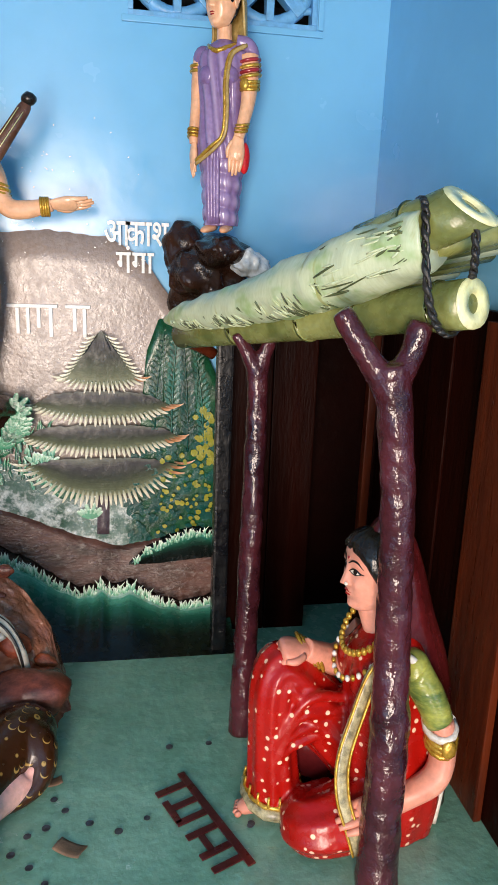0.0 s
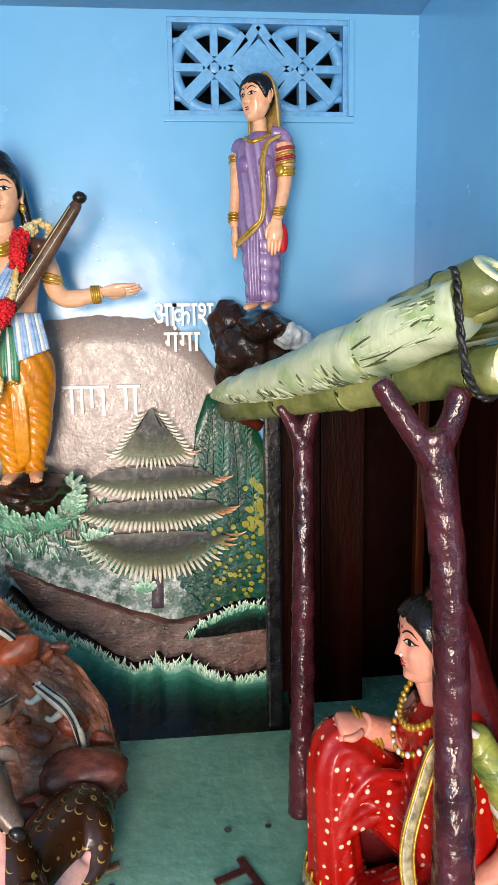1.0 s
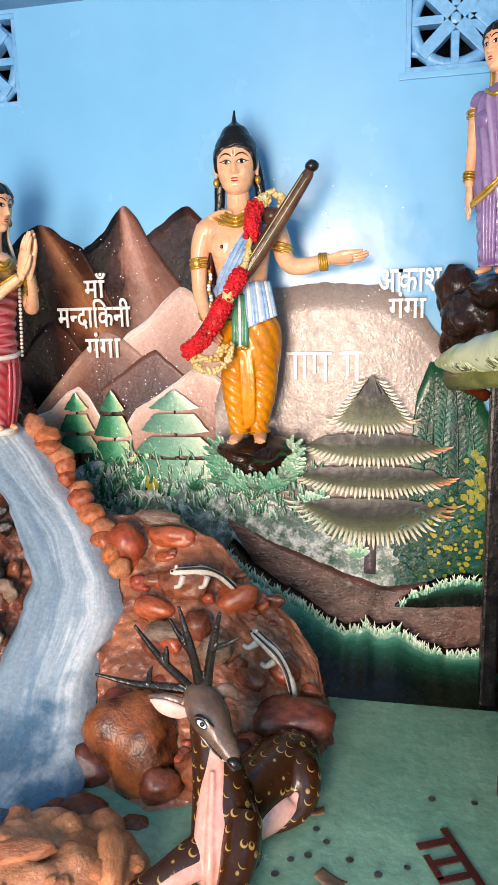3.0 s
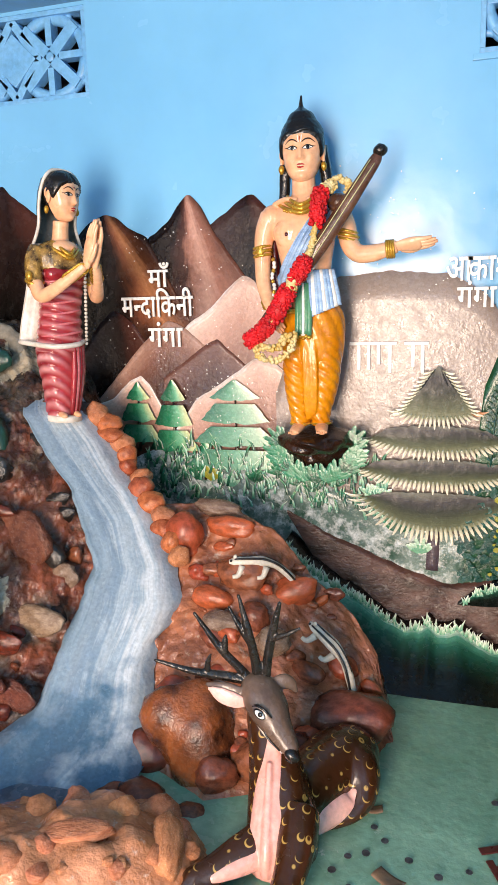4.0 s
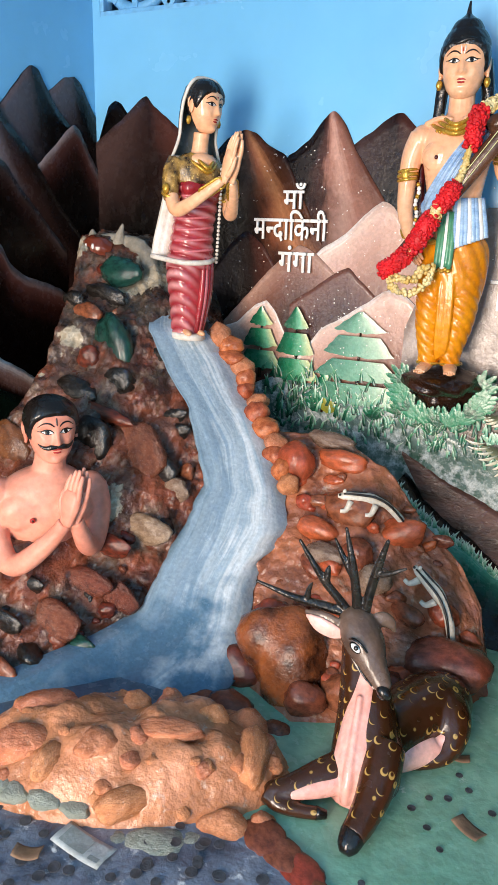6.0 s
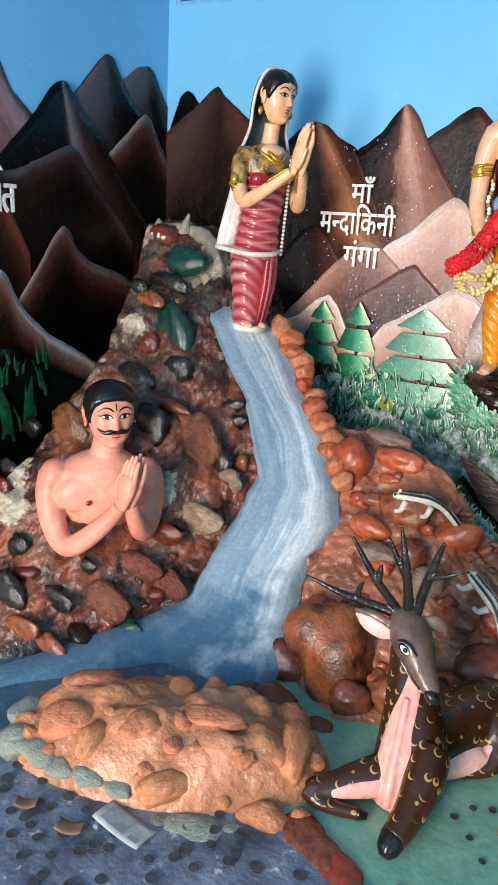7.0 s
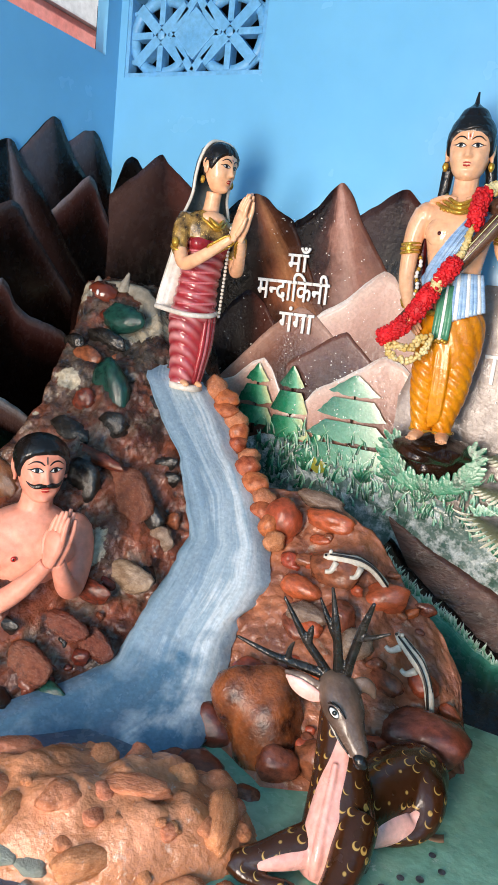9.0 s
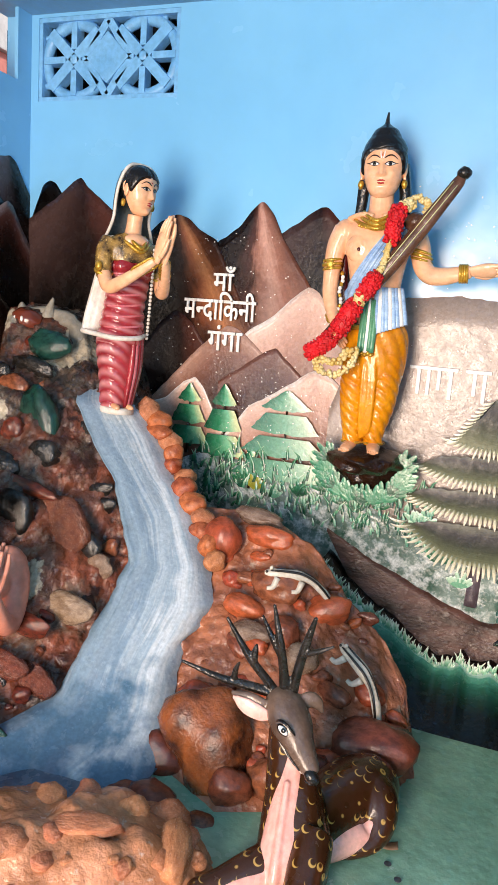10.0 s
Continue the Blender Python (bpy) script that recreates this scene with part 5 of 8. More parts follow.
# the ones that stand out: x, z, half width, half height, look, tilt
for x, z, rx, rz, m, tilt in ((-1.269, 0.506, 0.067, 0.095, "rock_red", 12), (-1.112, 0.541, 0.086, 0.042, "rock_red", 4), (-1.165, 0.588, 0.095, 0.032, "rock_grey", 8), (-1.196, 0.42, 0.030, 0.030, "rock_red", 0),
                              (-1.034, 0.432, 0.086, 0.063, "rock_brown", 0), (-1.117, 0.366, 0.067, 0.042, "rock_red", 10), (-0.87, 0.372, 0.076, 0.053, "rock_red", -20), (-0.964, 0.333, 0.053, 0.048, "rock_brown", 0),
                              (-1.06, 0.318, 0.067, 0.042, "rock_grey", 0), (-1.174, 0.161, 0.057, 0.040, "rock_red", 0), (-1.085, 0.10, 0.130, 0.145, "boulder", 20), (-0.985, 0.045, 0.065, 0.05, "rock_brown", 0), (-0.89, 0.05, 0.07, 0.06, "rock_brown", 0), (-0.80, 0.06, 0.07, 0.06, "rock_maroon", 0), (-0.698, 0.195, 0.048, 0.038, "rock_red", 0),
                              (-0.65, 0.095, 0.123, 0.09, "rock_brown", -8), (-0.907, 0.273, 0.057, 0.048, "rock_grey", 0), (-1.22, 0.03, 0.08, 0.065, "rock_brown", 0)):
    rock(bank_right, (x, bank_y(x, z) - 0.012, z), (rx, min(rx, rz) * 0.9, rz), M[m], (0, tilt, 0), int(rx * 1000) % 8)
for x, z, rx, rz, m, tilt in ((-1.933, 0.867, 0.058, 0.108, "rock_green", -14), (-1.985, 0.735, 0.080, 0.042, "rock_dark", 4), (-1.872, 0.758, 0.062, 0.048, "rock_dark", -10), (-2.000, 0.825, 0.046, 0.040, "rock_maroon", -30),
                              (-2.070, 1.105, 0.088, 0.056, "rock_green", -10), (-2.065, 1.03, 0.085, 0.032, "rock_dark", 10), (-2.17, 1.01, 0.045, 0.028, "rock_dark", 0), (-1.876, 0.672, 0.120, 0.028, "rock_maroon", 6), (-1.866, 0.585, 0.078, 0.085, "rock_dark", 0),
                              (-1.735, 0.555, 0.090, 0.085, "rock_dust", 20), (-1.700, 0.645, 0.060, 0.028, "rock_dark", -14), (-1.668, 0.600, 0.052, 0.030, "rock_dark", -10), (-1.655, 0.495, 0.050, 0.045, "rock_dark", 0),
                              (-2.017, 0.270, 0.036, 0.044, "rock_dark", 0), (-1.975, 0.178, 0.072, 0.052, "rock_dark", 10), (-1.853, 0.163, 0.078, 0.034, "rock_dark", 8), (-1.740, 0.140, 0.082, 0.060, "rock_dust", -8), (-1.652, 0.060, 0.044, 0.040, "rock_green", 0),
                              (-2.195, 0.392, 0.070, 0.046, "rock_crimson", -14), (-2.10, 0.345, 0.045, 0.025, "rock_maroon", 20), (-1.834, 0.236, 0.052, 0.030, "rock_dark", 0), (-1.805, 0.052, 0.058, 0.036, "rock_brown", 0), (-1.88, 0.100, 0.070, 0.034, "rock_brown", -6),
                              (-2.10, 0.575, 0.080, 0.070, "rock_ochre", 10), (-2.212, 0.56, 0.035, 0.035, "rock_dark", 0), (-2.20, 0.45, 0.040, 0.030, "rock_dark", 0), (-1.62, 0.165, 0.060, 0.050, "rock_dust", 20), (-1.635, 0.335, 0.090, 0.048, "rock_grey", -8), (-1.70, 0.215, 0.075, 0.045, "rock_dust", 4), (-1.60, 0.43, 0.055, 0.04, "rock_grey", -20),
                              (-1.69, 0.300, 0.060, 0.038, "rock_maroon", 0), (-2.09, 0.965, 0.050, 0.036, "rock_brown", 0), (-1.80, 0.84, 0.034, 0.022, "rock_dark", 10)):
    rock(bank_left, (x, bank_y(x, z) - (0.022 if z < 0.65 else 0.046), z), (rx * 1.08, min(rx, rz) * (0.58 if z < 0.65 else 0.75), rz * 1.08), M[m], (0, tilt, 0), int(rx * 1000) % 8)
# orange cobbles that edge the waterfall
for k in range(13):
    z = 0.90 - k * 0.036
    x = stream_x(z, STREAM_R) + 0.035 + 0.012 * math.sin(k * 2.3)
    rock(bank_right, (x, bank_y(x, z) - 0.045, z), (0.042 + 0.010 * math.sin(k), 0.04, 0.038 + 0.009 * math.cos(k * 1.7)), M["rock_orange" if k % 3 == 0 else "rock_rust"], (0, 20 * math.sin(k * 3), 0), k, "cobble")
# the beast-like crag on top
def crag(name, pts, material, n=12):
    bm = bmesh.new()
    tube(bm, pts, 0, n, 5)
    melt(bm, 0, 0.005, 2)
    for v in bm.verts:
        v.co += Vector((1, 1, 1)) * (0.006 * noise.noise(v.co * 26))
    part(name, bm, material, bank_left)


CY = bank_y(-2.2, 1.2)
crag("muzzle", [(-2.285, CY + 0.02, 1.165, 0.040), (-2.262, CY - 0.010, 1.185, 0.050), (-2.225, CY - 0.012, 1.185, 0.046), (-2.185, CY + 0.01, 1.175, 0.034)], M["rock_maroon"])
crag("ear", [(-2.285, CY + 0.02, 1.205, 0.024), (-2.288, CY + 0.02, 1.235, 0.017), (-2.280, CY + 0.02, 1.262, 0.004)], M["cement"], 8)
crag("ear", [(-2.160, CY + 0.02, 1.205, 0.026), (-2.158, CY + 0.02, 1.240, 0.017), (-2.146, CY + 0.02, 1.280, 0.004)], M["cement"], 8)
crag("shoulder", [(-2.330, CY + 0.04, 1.14, 0.030), (-2.322, CY + 0.04, 1.19, 0.034), (-2.24, CY + 0.05, 1.215, 0.030), (-2.12, CY + 0.05, 1.205, 0.034), (-2.04, CY + 0.03, 1.165, 0.034), (-1.99, CY, 1.11, 0.030)], M["cement"])
for dx in (-0.012, 0.020):
    bm = bmesh.new()
    ball(bm, (-2.250 + dx, CY - 0.058, 1.192), (0.007, 0.005, 0.012), 0, seg=8)
    part("nostril", bm, M["white"], bank_left, "small white painted dab")

# ---- the orange mound in front ----
def mound_h(x, y):
    cx, cy = -1.30, 1.20
    a = radians(24.5)
    u, v = (x - cx) * math.cos(a) + (y - cy) * math.sin(a), (y - cy) * math.cos(a) - (x - cx) * math.sin(a)
    e = (u / 0.41) ** 2 + (v / 0.20) ** 2
    p = Vector((x * 9, y * 9, 0))
    return 0.158 * max(0.0, 1 - e) ** 0.5 * (1 + 0.35 * noise.noise(p * 0.8)) + (0.036 * noise.noise(p * 1.3) + 0.010 * noise.noise(p * 3) + 0.005 * noise.noise(p * 9)) * min(1.0, max(0, 1.2 - e)) - 0.01


bm = bmesh.new()
sheet(bm, lambda u, v: (lambda x, y: Vector((x, y, mound_h(x, y))))(-1.85 + 1.15 * u, 0.78 + 0.95 * v), 110, 90)
mound = tagged(part("rock_mound", bm, M["mound"], None), "lumpy orange-painted cement rocks on the floor", "rocks")
# its lumps: x, y, length, breadth, height, look, turn
for x, y, a, b, h, m, turn in ((-1.488, 1.068, 0.075, 0.06, 0.06, "rock_orange", 30), (-1.393, 1.039, 0.032, 0.055, 0.035, "rock_orange", 10), (-1.30, 1.107, 0.05, 0.042, 0.036, "rock_orange", 60), (-1.20, 1.050, 0.038, 0.068, 0.04, "rock_orange", -30),
                               (-1.169, 1.225, 0.085, 0.035, 0.022, "rock_orange", 20), (-1.264, 1.361, 0.036, 0.036, 0.045, "rock_orange", 0), (-1.323, 1.30, 0.045, 0.04, 0.045, "rock_orange", 20), (-1.126, 1.348, 0.034, 0.034, 0.035, "rock_orange", 0),
                               (-0.99, 1.30, 0.045, 0.085, 0.06, "rock_orange", 20), (-1.52, 1.18, 0.08, 0.045, 0.04, "rock_orange", 45), (-0.985, 1.150, 0.058, 0.045, 0.05, "rock_orange", 10), (-0.918, 1.197, 0.032, 0.030, 0.035, "rock_orange", 0),
                               (-1.432, 0.977, 0.036, 0.032, 0.032, "moss_grey", 0), (-1.103, 1.045, 0.075, 0.045, 0.040, "moss_grey", 20), (-1.58, 0.99, 0.065, 0.055, 0.055, "moss_grey", 30),
                               (-1.51, 0.975, 0.05, 0.035, 0.03, "moss_grey", 0), (-1.36, 0.985, 0.04, 0.03, 0.025, "moss_grey", 10), (-1.29, 1.005, 0.045, 0.03, 0.022, "moss_grey", -10), (-1.17, 1.01, 0.04, 0.03, 0.022, "moss_grey", 15), (-1.03, 1.085, 0.04, 0.03, 0.022, "moss_grey", 40),
                               (-1.62, 1.05, 0.045, 0.05, 0.04, "moss_grey", 0),
                               (-1.145, 1.485, 0.085, 0.065, 0.10, "rock_brown", 20), (-1.022, 1.505, 0.04, 0.03, 0.02, "rock_brown", 0), (-1.24, 1.50, 0.05, 0.05, 0.05, "rock_brown", 0), (-1.07, 1.42, 0.05, 0.05, 0.045, "rock_orange", 10)):
    rock(mound, (x, y, max(mound_h(x, y), 0.0) - h * 0.2), (a, b, h * (0.65 if m == "moss_grey" else 0.9)), M[m], (0, 0, turn), int(a * 1000) % 8)
random.seed(31)
for k in range(34):
    while True:
        x, y = random.uniform(-1.68, -0.92), random.uniform(0.95, 1.5)
        if mound_h(x, y) > 0.03:
            break
    r = random.uniform(0.012, 0.028)
    rock(mound, (x, y, mound_h(x, y) - r * 0.45), (r * random.uniform(0.9, 1.6), r * random.uniform(0.8, 1.2), r * random.uniform(0.6, 1.0)), M["rock_orange"], (random.uniform(-20, 20), random.uniform(-20, 20), random.uniform(0, 180)), k, "pebble")
for x, y, r, m in ((-0.89, 1.155, 0.05, "rock_brown"), (-0.84, 1.14, 0.045, "rock_brown"), (-0.79, 1.12, 0.045, "rock_red"), (-0.74, 1.08, 0.04, "rock_brown")):
    rock(mound, (x, y, 0.0), (r * 1.3, r, r * 0.4), M[m], (0, 0, 40 * x), int(r * 100))
# ---- the hut ----
hut = tagged(empty("hut", (0.2, 1.75, 0)), "small open hut with bamboo roof and crooked maroon posts", "hut")


def hut_part(name, bm, material, label="", parent=None, smooth=True):
    ob = part(name, bm, material, parent or hut, label, smooth)
    if parent is None:
        ob.matrix_parent_inverse = hut.matrix_world.inverted()
    return ob


def trunk(pts, forks, name="post"):
    bm = bmesh.new()
    for line in (pts, *forks):
        tube(bm, line, n=14, steps=8)
    melt(bm, 0, 0.006, 8)
    for v in bm.verts:
        p = v.co * 30
        v.co += Vector((noise.noise(p), noise.noise(p + Vector((5, 0, 0))), 0)) * 0.0035
    hut_part(name, bm, M["post"], "glossy maroon painted crooked trunk")


trunk([(-0.046, 1.775, -0.005, 0.040), (-0.040, 1.79, 0.3, 0.034), (-0.032, 1.81, 0.66, 0.031), (-0.026, 1.83, 0.97, 0.028), (-0.028, 1.83, 1.04, 0.03)],
      [[(-0.028, 1.83, 1.02, 0.024), (-0.055, 1.83, 1.08, 0.02), (-0.085, 1.83, 1.135, 0.018)], [(-0.026, 1.83, 1.02, 0.024), (-0.012, 1.83, 1.08, 0.02), (0.004, 1.82, 1.125, 0.018)]])
trunk([(0.163, 1.21, -0.005, 0.048), (0.170, 1.235, 0.16, 0.045), (0.180, 1.26, 0.352, 0.043), (0.185, 1.30, 0.55, 0.039), (0.168, 1.30, 0.85, 0.036), (0.140, 1.30, 1.08, 0.036), (0.128, 1.30, 1.14, 0.036)],
      [[(0.14, 1.30, 1.07, 0.032), (0.085, 1.31, 1.15, 0.026), (0.03, 1.32, 1.235, 0.022)], [(0.135, 1.30, 1.09, 0.03), (0.165, 1.30, 1.15, 0.026), (0.182, 1.30, 1.22, 0.024)]])


def pole(a, b, r0, r1, nodes, material, cap, name, label, slant=0.0):
    """A bamboo pole with swollen nodes and a hollow cut end."""
    bm = bmesh.new()
    pts = []
    A, B = Vector(a), Vector(b)
    marks = [0.0, 1.0]
    for k in nodes:
        marks += [k - 0.012, k, k + 0.012]
    for k in sorted(marks):
        r = r0 + (r1 - r0) * k
        pts.append((*A.lerp(B, k), r * (1.1 if k in nodes else 1.0)))
    tube(bm, pts, n=18, steps=2)
    way = (B - A).normalized()
    up = (Vector((0, 0, 1)) - way * way.z).normalized()
    for v in bm.verts:
        if (v.co - B).dot(way) > -0.001:
            v.co -= way * (slant * (v.co - B).dot(up))
    ob = hut_part(name, bm, material, label)
    turn = way.to_track_quat("Z", "Y").to_matrix().to_4x4()
    bm = bmesh.new()
    rings = []
    for rr, zz in ((1.0, 0.001), (0.97, 0.007), (0.42, 0.007), (0.36, -0.012), (0.01, -0.02)):
        rings.append([bm.verts.new((r1 * rr * math.cos(t), r1 * rr * math.sin(t), zz)) for t in [2 * math.pi * i / 20 for i in range(20)]])
    bridge(bm, rings, 0, False)
    bm.transform(Matrix.Translation(B) @ turn)
    for v in bm.verts:
        v.co -= way * (slant * (v.co - B).dot(up))
    hut_part("cut_end", bm, cap, "cream cut end of bamboo", ob)


pole((-0.20, 2.12, 1.095), (0.262, 1.27, 1.256), 0.040, 0.048, (0.28, 0.55, 0.74, 0.93), M["bamboo"], M["bamboo_cut"], "beam", "green-yellow bamboo beam")
pole((0.12, 1.46, 1.345), (0.238, 1.27, 1.425), 0.056, 0.050, (0.5,), M["bamboo"], M["bamboo_cut"], "roof_pole", "short thick bamboo pole", 0.7)
# combed thatch roll along the eave
bm = bmesh.new()
EAVE = [(-0.235, 2.13, 1.135, 0.022), (-0.19, 2.03, 1.160, 0.045), (-0.10, 1.86, 1.193, 0.061), (0.03, 1.60, 1.266, 0.082), (0.10, 1.46, 1.310, 0.085), (0.175, 1.34, 1.358, 0.074), (0.19, 1.32, 1.366, 0.066)]
tube(bm, EAVE, n=44, steps=14, flat=0.82)
for v in bm.verts:
    p = v.co
    v.co.z += 0.009 * noise.noise(p * 15) + 0.002 * noise.noise(p * 60)
    v.co.x += 0.006 * noise.noise(p * 30)
eave = hut_part("eave_thatch", bm, M["thatch"], "pale green painted thatch roll")
# straws that stand proud of it: short ones combed down along its lower edge, then a few drawn lengthwise
random.seed(52)
line = [Vector(p) for p in smooth_line([q[:3] for q in EAVE], 16)]
radii = np.interp(np.linspace(0, 1, len(line)), np.linspace(0, 1, len(EAVE)), [q[3] for q in EAVE])
AXIS = Vector((0.46, -0.85, 0.26)).normalized()
SIDE = Vector((-0.88, -0.475, 0)).normalized()
OVER = SIDE.cross(AXIS) if SIDE.cross(AXIS).z > 0 else AXIS.cross(SIDE)


def straw(s, a0, a1, run, thick):
    pts = []
    for j in range(5):
        q = j / 4
        k = min(max(s + run * q, 0.0), 1.0) * (len(line) - 1)
        i = min(int(k), len(line) - 2)
        c, a = line[i].lerp(line[i + 1], k - i), radians(a0 + (a1 - a0) * q)
        r = radii[i]
        pts.append((*(c + SIDE * (r * math.cos(a)) + OVER * (r * 0.84 * math.sin(a))), thick * (0.4 + 0.6 * math.sin(math.pi * (0.15 + 0.7 * q)))))
    tube(bm, pts, 0, 5, 2)


for mat, count, tone in (("straw_dark", 130, "dark olive straws"), ("straw_pale", 150, "pale straws")):
    bm = bmesh.new()
    for k in range(count):
        s = random.uniform(0.05, 0.62)
        a = random.uniform(-52, -6) - 12 * (1 - s)
        straw(s, a, a - random.uniform(14, 26), random.uniform(-0.002, 0.010), random.uniform(0.0016, 0.0028))
    for k in range(count // 6):
        s = random.uniform(0.58, 0.88)
        a = random.uniform(-45, 40)
        straw(s, a, a + random.uniform(-8, 8), random.uniform(0.03, 0.09), random.uniform(0.0016, 0.0030))
    hut_part("straws", bm, M[mat], tone, eave)
# roof panel of half bamboos up to the side wall
for k in range(9):
    s = k / 8
    a = Vector((-0.15, 2.08, 1.17)).lerp(Vector((0.20, 1.36, 1.355)), s)
    b = Vector((ROOM[1] - 0.01, a.y + 0.10, a.z + 0.07))
    bm = bmesh.new()
    tube(bm, [(*a, 0.05), (*a.lerp(b, 0.5), 0.052), (*b, 0.05)], n=12, steps=3, flat=0.55)
    hut_part("roof_pole", bm, M["bamboo"] if k % 3 else M["thatch"])
for knots in ([(0.185, 1.375, 1.440), (0.170, 1.315, 1.437), (0.163, 1.285, 1.410), (0.164, 1.27, 1.34), (0.172, 1.258, 1.265), (0.196, 1.262, 1.215), (0.228, 1.280, 1.196), (0.262, 1.315, 1.205)], [(0.224, 1.270, 1.395), (0.238, 1.248, 1.402), (0.247, 1.248, 1.350), (0.254, 1.262, 1.310), (0.262, 1.282, 1.303)]):
    bm = bmesh.new()
    run = [Vector(p) for p in smooth_line(knots, 14)]
    for strand in (0, math.pi):
        tube(bm, [(p.x + 0.0045 * math.cos(i * 0.55 + strand), p.y + 0.0045 * math.sin(i * 0.55 + strand), p.z, 0.0048 + 0.0014 * math.sin(i * 1.1)) for i, p in enumerate(run)], n=6, steps=1)
    hut_part("rope_tie", bm, M["rope"], "twisted black rope lashing")
# back panel: the shade deep inside is put into its near-black colour
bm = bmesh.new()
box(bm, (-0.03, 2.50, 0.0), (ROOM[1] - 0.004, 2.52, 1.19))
hut_part("back_panel", bm, M["shaded_panel"], "black panel deep inside the hut", smooth=False)
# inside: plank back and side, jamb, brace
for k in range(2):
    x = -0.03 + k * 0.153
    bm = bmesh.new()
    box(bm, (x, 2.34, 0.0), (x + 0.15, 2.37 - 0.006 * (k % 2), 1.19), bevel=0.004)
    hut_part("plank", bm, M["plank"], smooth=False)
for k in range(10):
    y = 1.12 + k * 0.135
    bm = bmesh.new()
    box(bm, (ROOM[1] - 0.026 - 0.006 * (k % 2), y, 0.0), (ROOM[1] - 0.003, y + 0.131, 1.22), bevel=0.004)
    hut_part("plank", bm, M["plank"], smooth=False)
for y in (1.36,):
    bm = bmesh.new()
    box(bm, (ROOM[1] - 0.055, y, 0.0), (ROOM[1] - 0.034, y + 0.225, 1.20), bevel=0.006)
    hut_part("side_stud", bm, M["plank_orange"], "orange-brown upright board", smooth=False)
for x in (0.445,):
    bm = bmesh.new()
    box(bm, (x, 2.30, 0.0), (x + 0.03, 2.338, 1.17), bevel=0.005)
    hut_part("back_stud", bm, M["plank_orange"], "red-brown upright batten", smooth=False)
bm = bmesh.new()
box(bm, (-0.085, 2.20, 0.0), (-0.035, 2.26, 1.13), bevel=0.008)
hut_part("jamb", bm, M["jamb"], "dark slate corner post", smooth=False)
bm = bmesh.new()
tube(bm, [(-0.21, 2.14, 1.085, 0.02), (-0.15, 2.17, 1.06, 0.02), (-0.10, 2.19, 1.03, 0.018)], n=8)
hut_part("brace", bm, M["plank_orange"], "orange-brown bent brace")

# ---- the statues: each one plain mesh with its painted colours ----
def statue(name, bm, slots, at, turn, label, category="statue", lean=0.0, fused=()):
    for index, voxel, rounds in fused:
        melt(bm, index, voxel, rounds)
    ob = part(name, bm, [M[s] for s in slots], None)
    ob.matrix_world = pose(*at, 0, lean, 0) @ pose(0, 0, 0, 0, 0, turn)
    return tagged(ob, label, category)


def bump2(x, z, cx, cz, sx, sz):
    return math.exp(-((x - cx) / sx) ** 2 - ((z - cz) / sz) ** 2)


# half width, reach to the front and to the back of a head one unit high, chin to crown
SKULL = ((-0.50, 0.02, 0.16, -0.10), (-0.48, 0.125, 0.235, -0.05), (-0.43, 0.200, 0.285, 0.0), (-0.32, 0.272, 0.315, 0.10), (-0.18, 0.322, 0.325, 0.22), (0.0, 0.355, 0.335, 0.33),
         (0.15, 0.370, 0.340, 0.37), (0.28, 0.352, 0.312, 0.37), (0.38, 0.295, 0.25, 0.32), (0.45, 0.200, 0.17, 0.23), (0.49, 0.090, 0.07, 0.11), (0.50, 0.01, 0.01, 0.01))


def face_relief(x, z):
    """How far the features of a face stand out at a place across and up it."""
    a = abs(x)
    out = 0.0
    if -0.17 < z < 0.2:
        k = min(1.0, max(0.0, (0.16 - z) / 0.26))
        drop = 1.0 if z > -0.115 else max(0.0, 1 - ((-0.115 - z) / 0.035) ** 2)
        out += (0.012 + 0.098 * k ** 1.3) * drop * math.exp(-(x / (0.034 + 0.016 * k)) ** 2)
    out += 0.034 * bump2(a, z, 0.052, -0.105, 0.026, 0.028)
    out -= 0.040 * bump2(a, z, 0.135, 0.065, 0.085, 0.050)
    out += 0.026 * bump2(a, z, 0.138, 0.058, 0.058, 0.030)
    out += 0.012 * bump2(a, z, 0.13, 0.150, 0.09, 0.03)
    out += 0.022 * bump2(a, z, 0.185, -0.09, 0.075, 0.085)
    out += 0.034 * bump2(a, z, 0.025, -0.212, 0.060, 0.020) + 0.036 * bump2(x, z, 0, -0.262, 0.062, 0.022)
    out -= 0.012 * bump2(x, z, 0, -0.236, 0.085, 0.008) + 0.018 * bump2(x, z, 0, -0.318, 0.09, 0.028)
    out += 0.036 * bump2(x, z, 0, -0.41, 0.08, 0.055)
    return out


def skull_at(a, z):
    """Place on the head at the turn a from the front and the height z."""
    w, f, b = (float(np.interp(z, [q[0] for q in SKULL], [q[k] for q in SKULL])) for k in (1, 2, 3))
    s, c = math.sin(a), math.cos(a)
    x = w * math.copysign(abs(s) ** 0.9, s)
    y = -f * c ** 0.85 if c > 0 else b * (-c) ** 0.9
    if c > 0:
        y -= face_relief(x, z) * min(1.0, c * 2.5)
    return Vector((x, y, z))


def on_face(x, z, lift=0.006):
    """The face's surface at a place across and up it."""
    w, f = (float(np.interp(z, [q[0] for q in SKULL], [q[k] for q in SKULL])) for k in (1, 2))
    s = min(0.999, abs(x / w)) ** (1 / 0.9)
    c = math.sqrt(max(0.0, 1 - s * s))
    return Vector((x, -f * c ** 0.85 - face_relief(x, z) * min(1.0, c * 2.5) - lift, z))


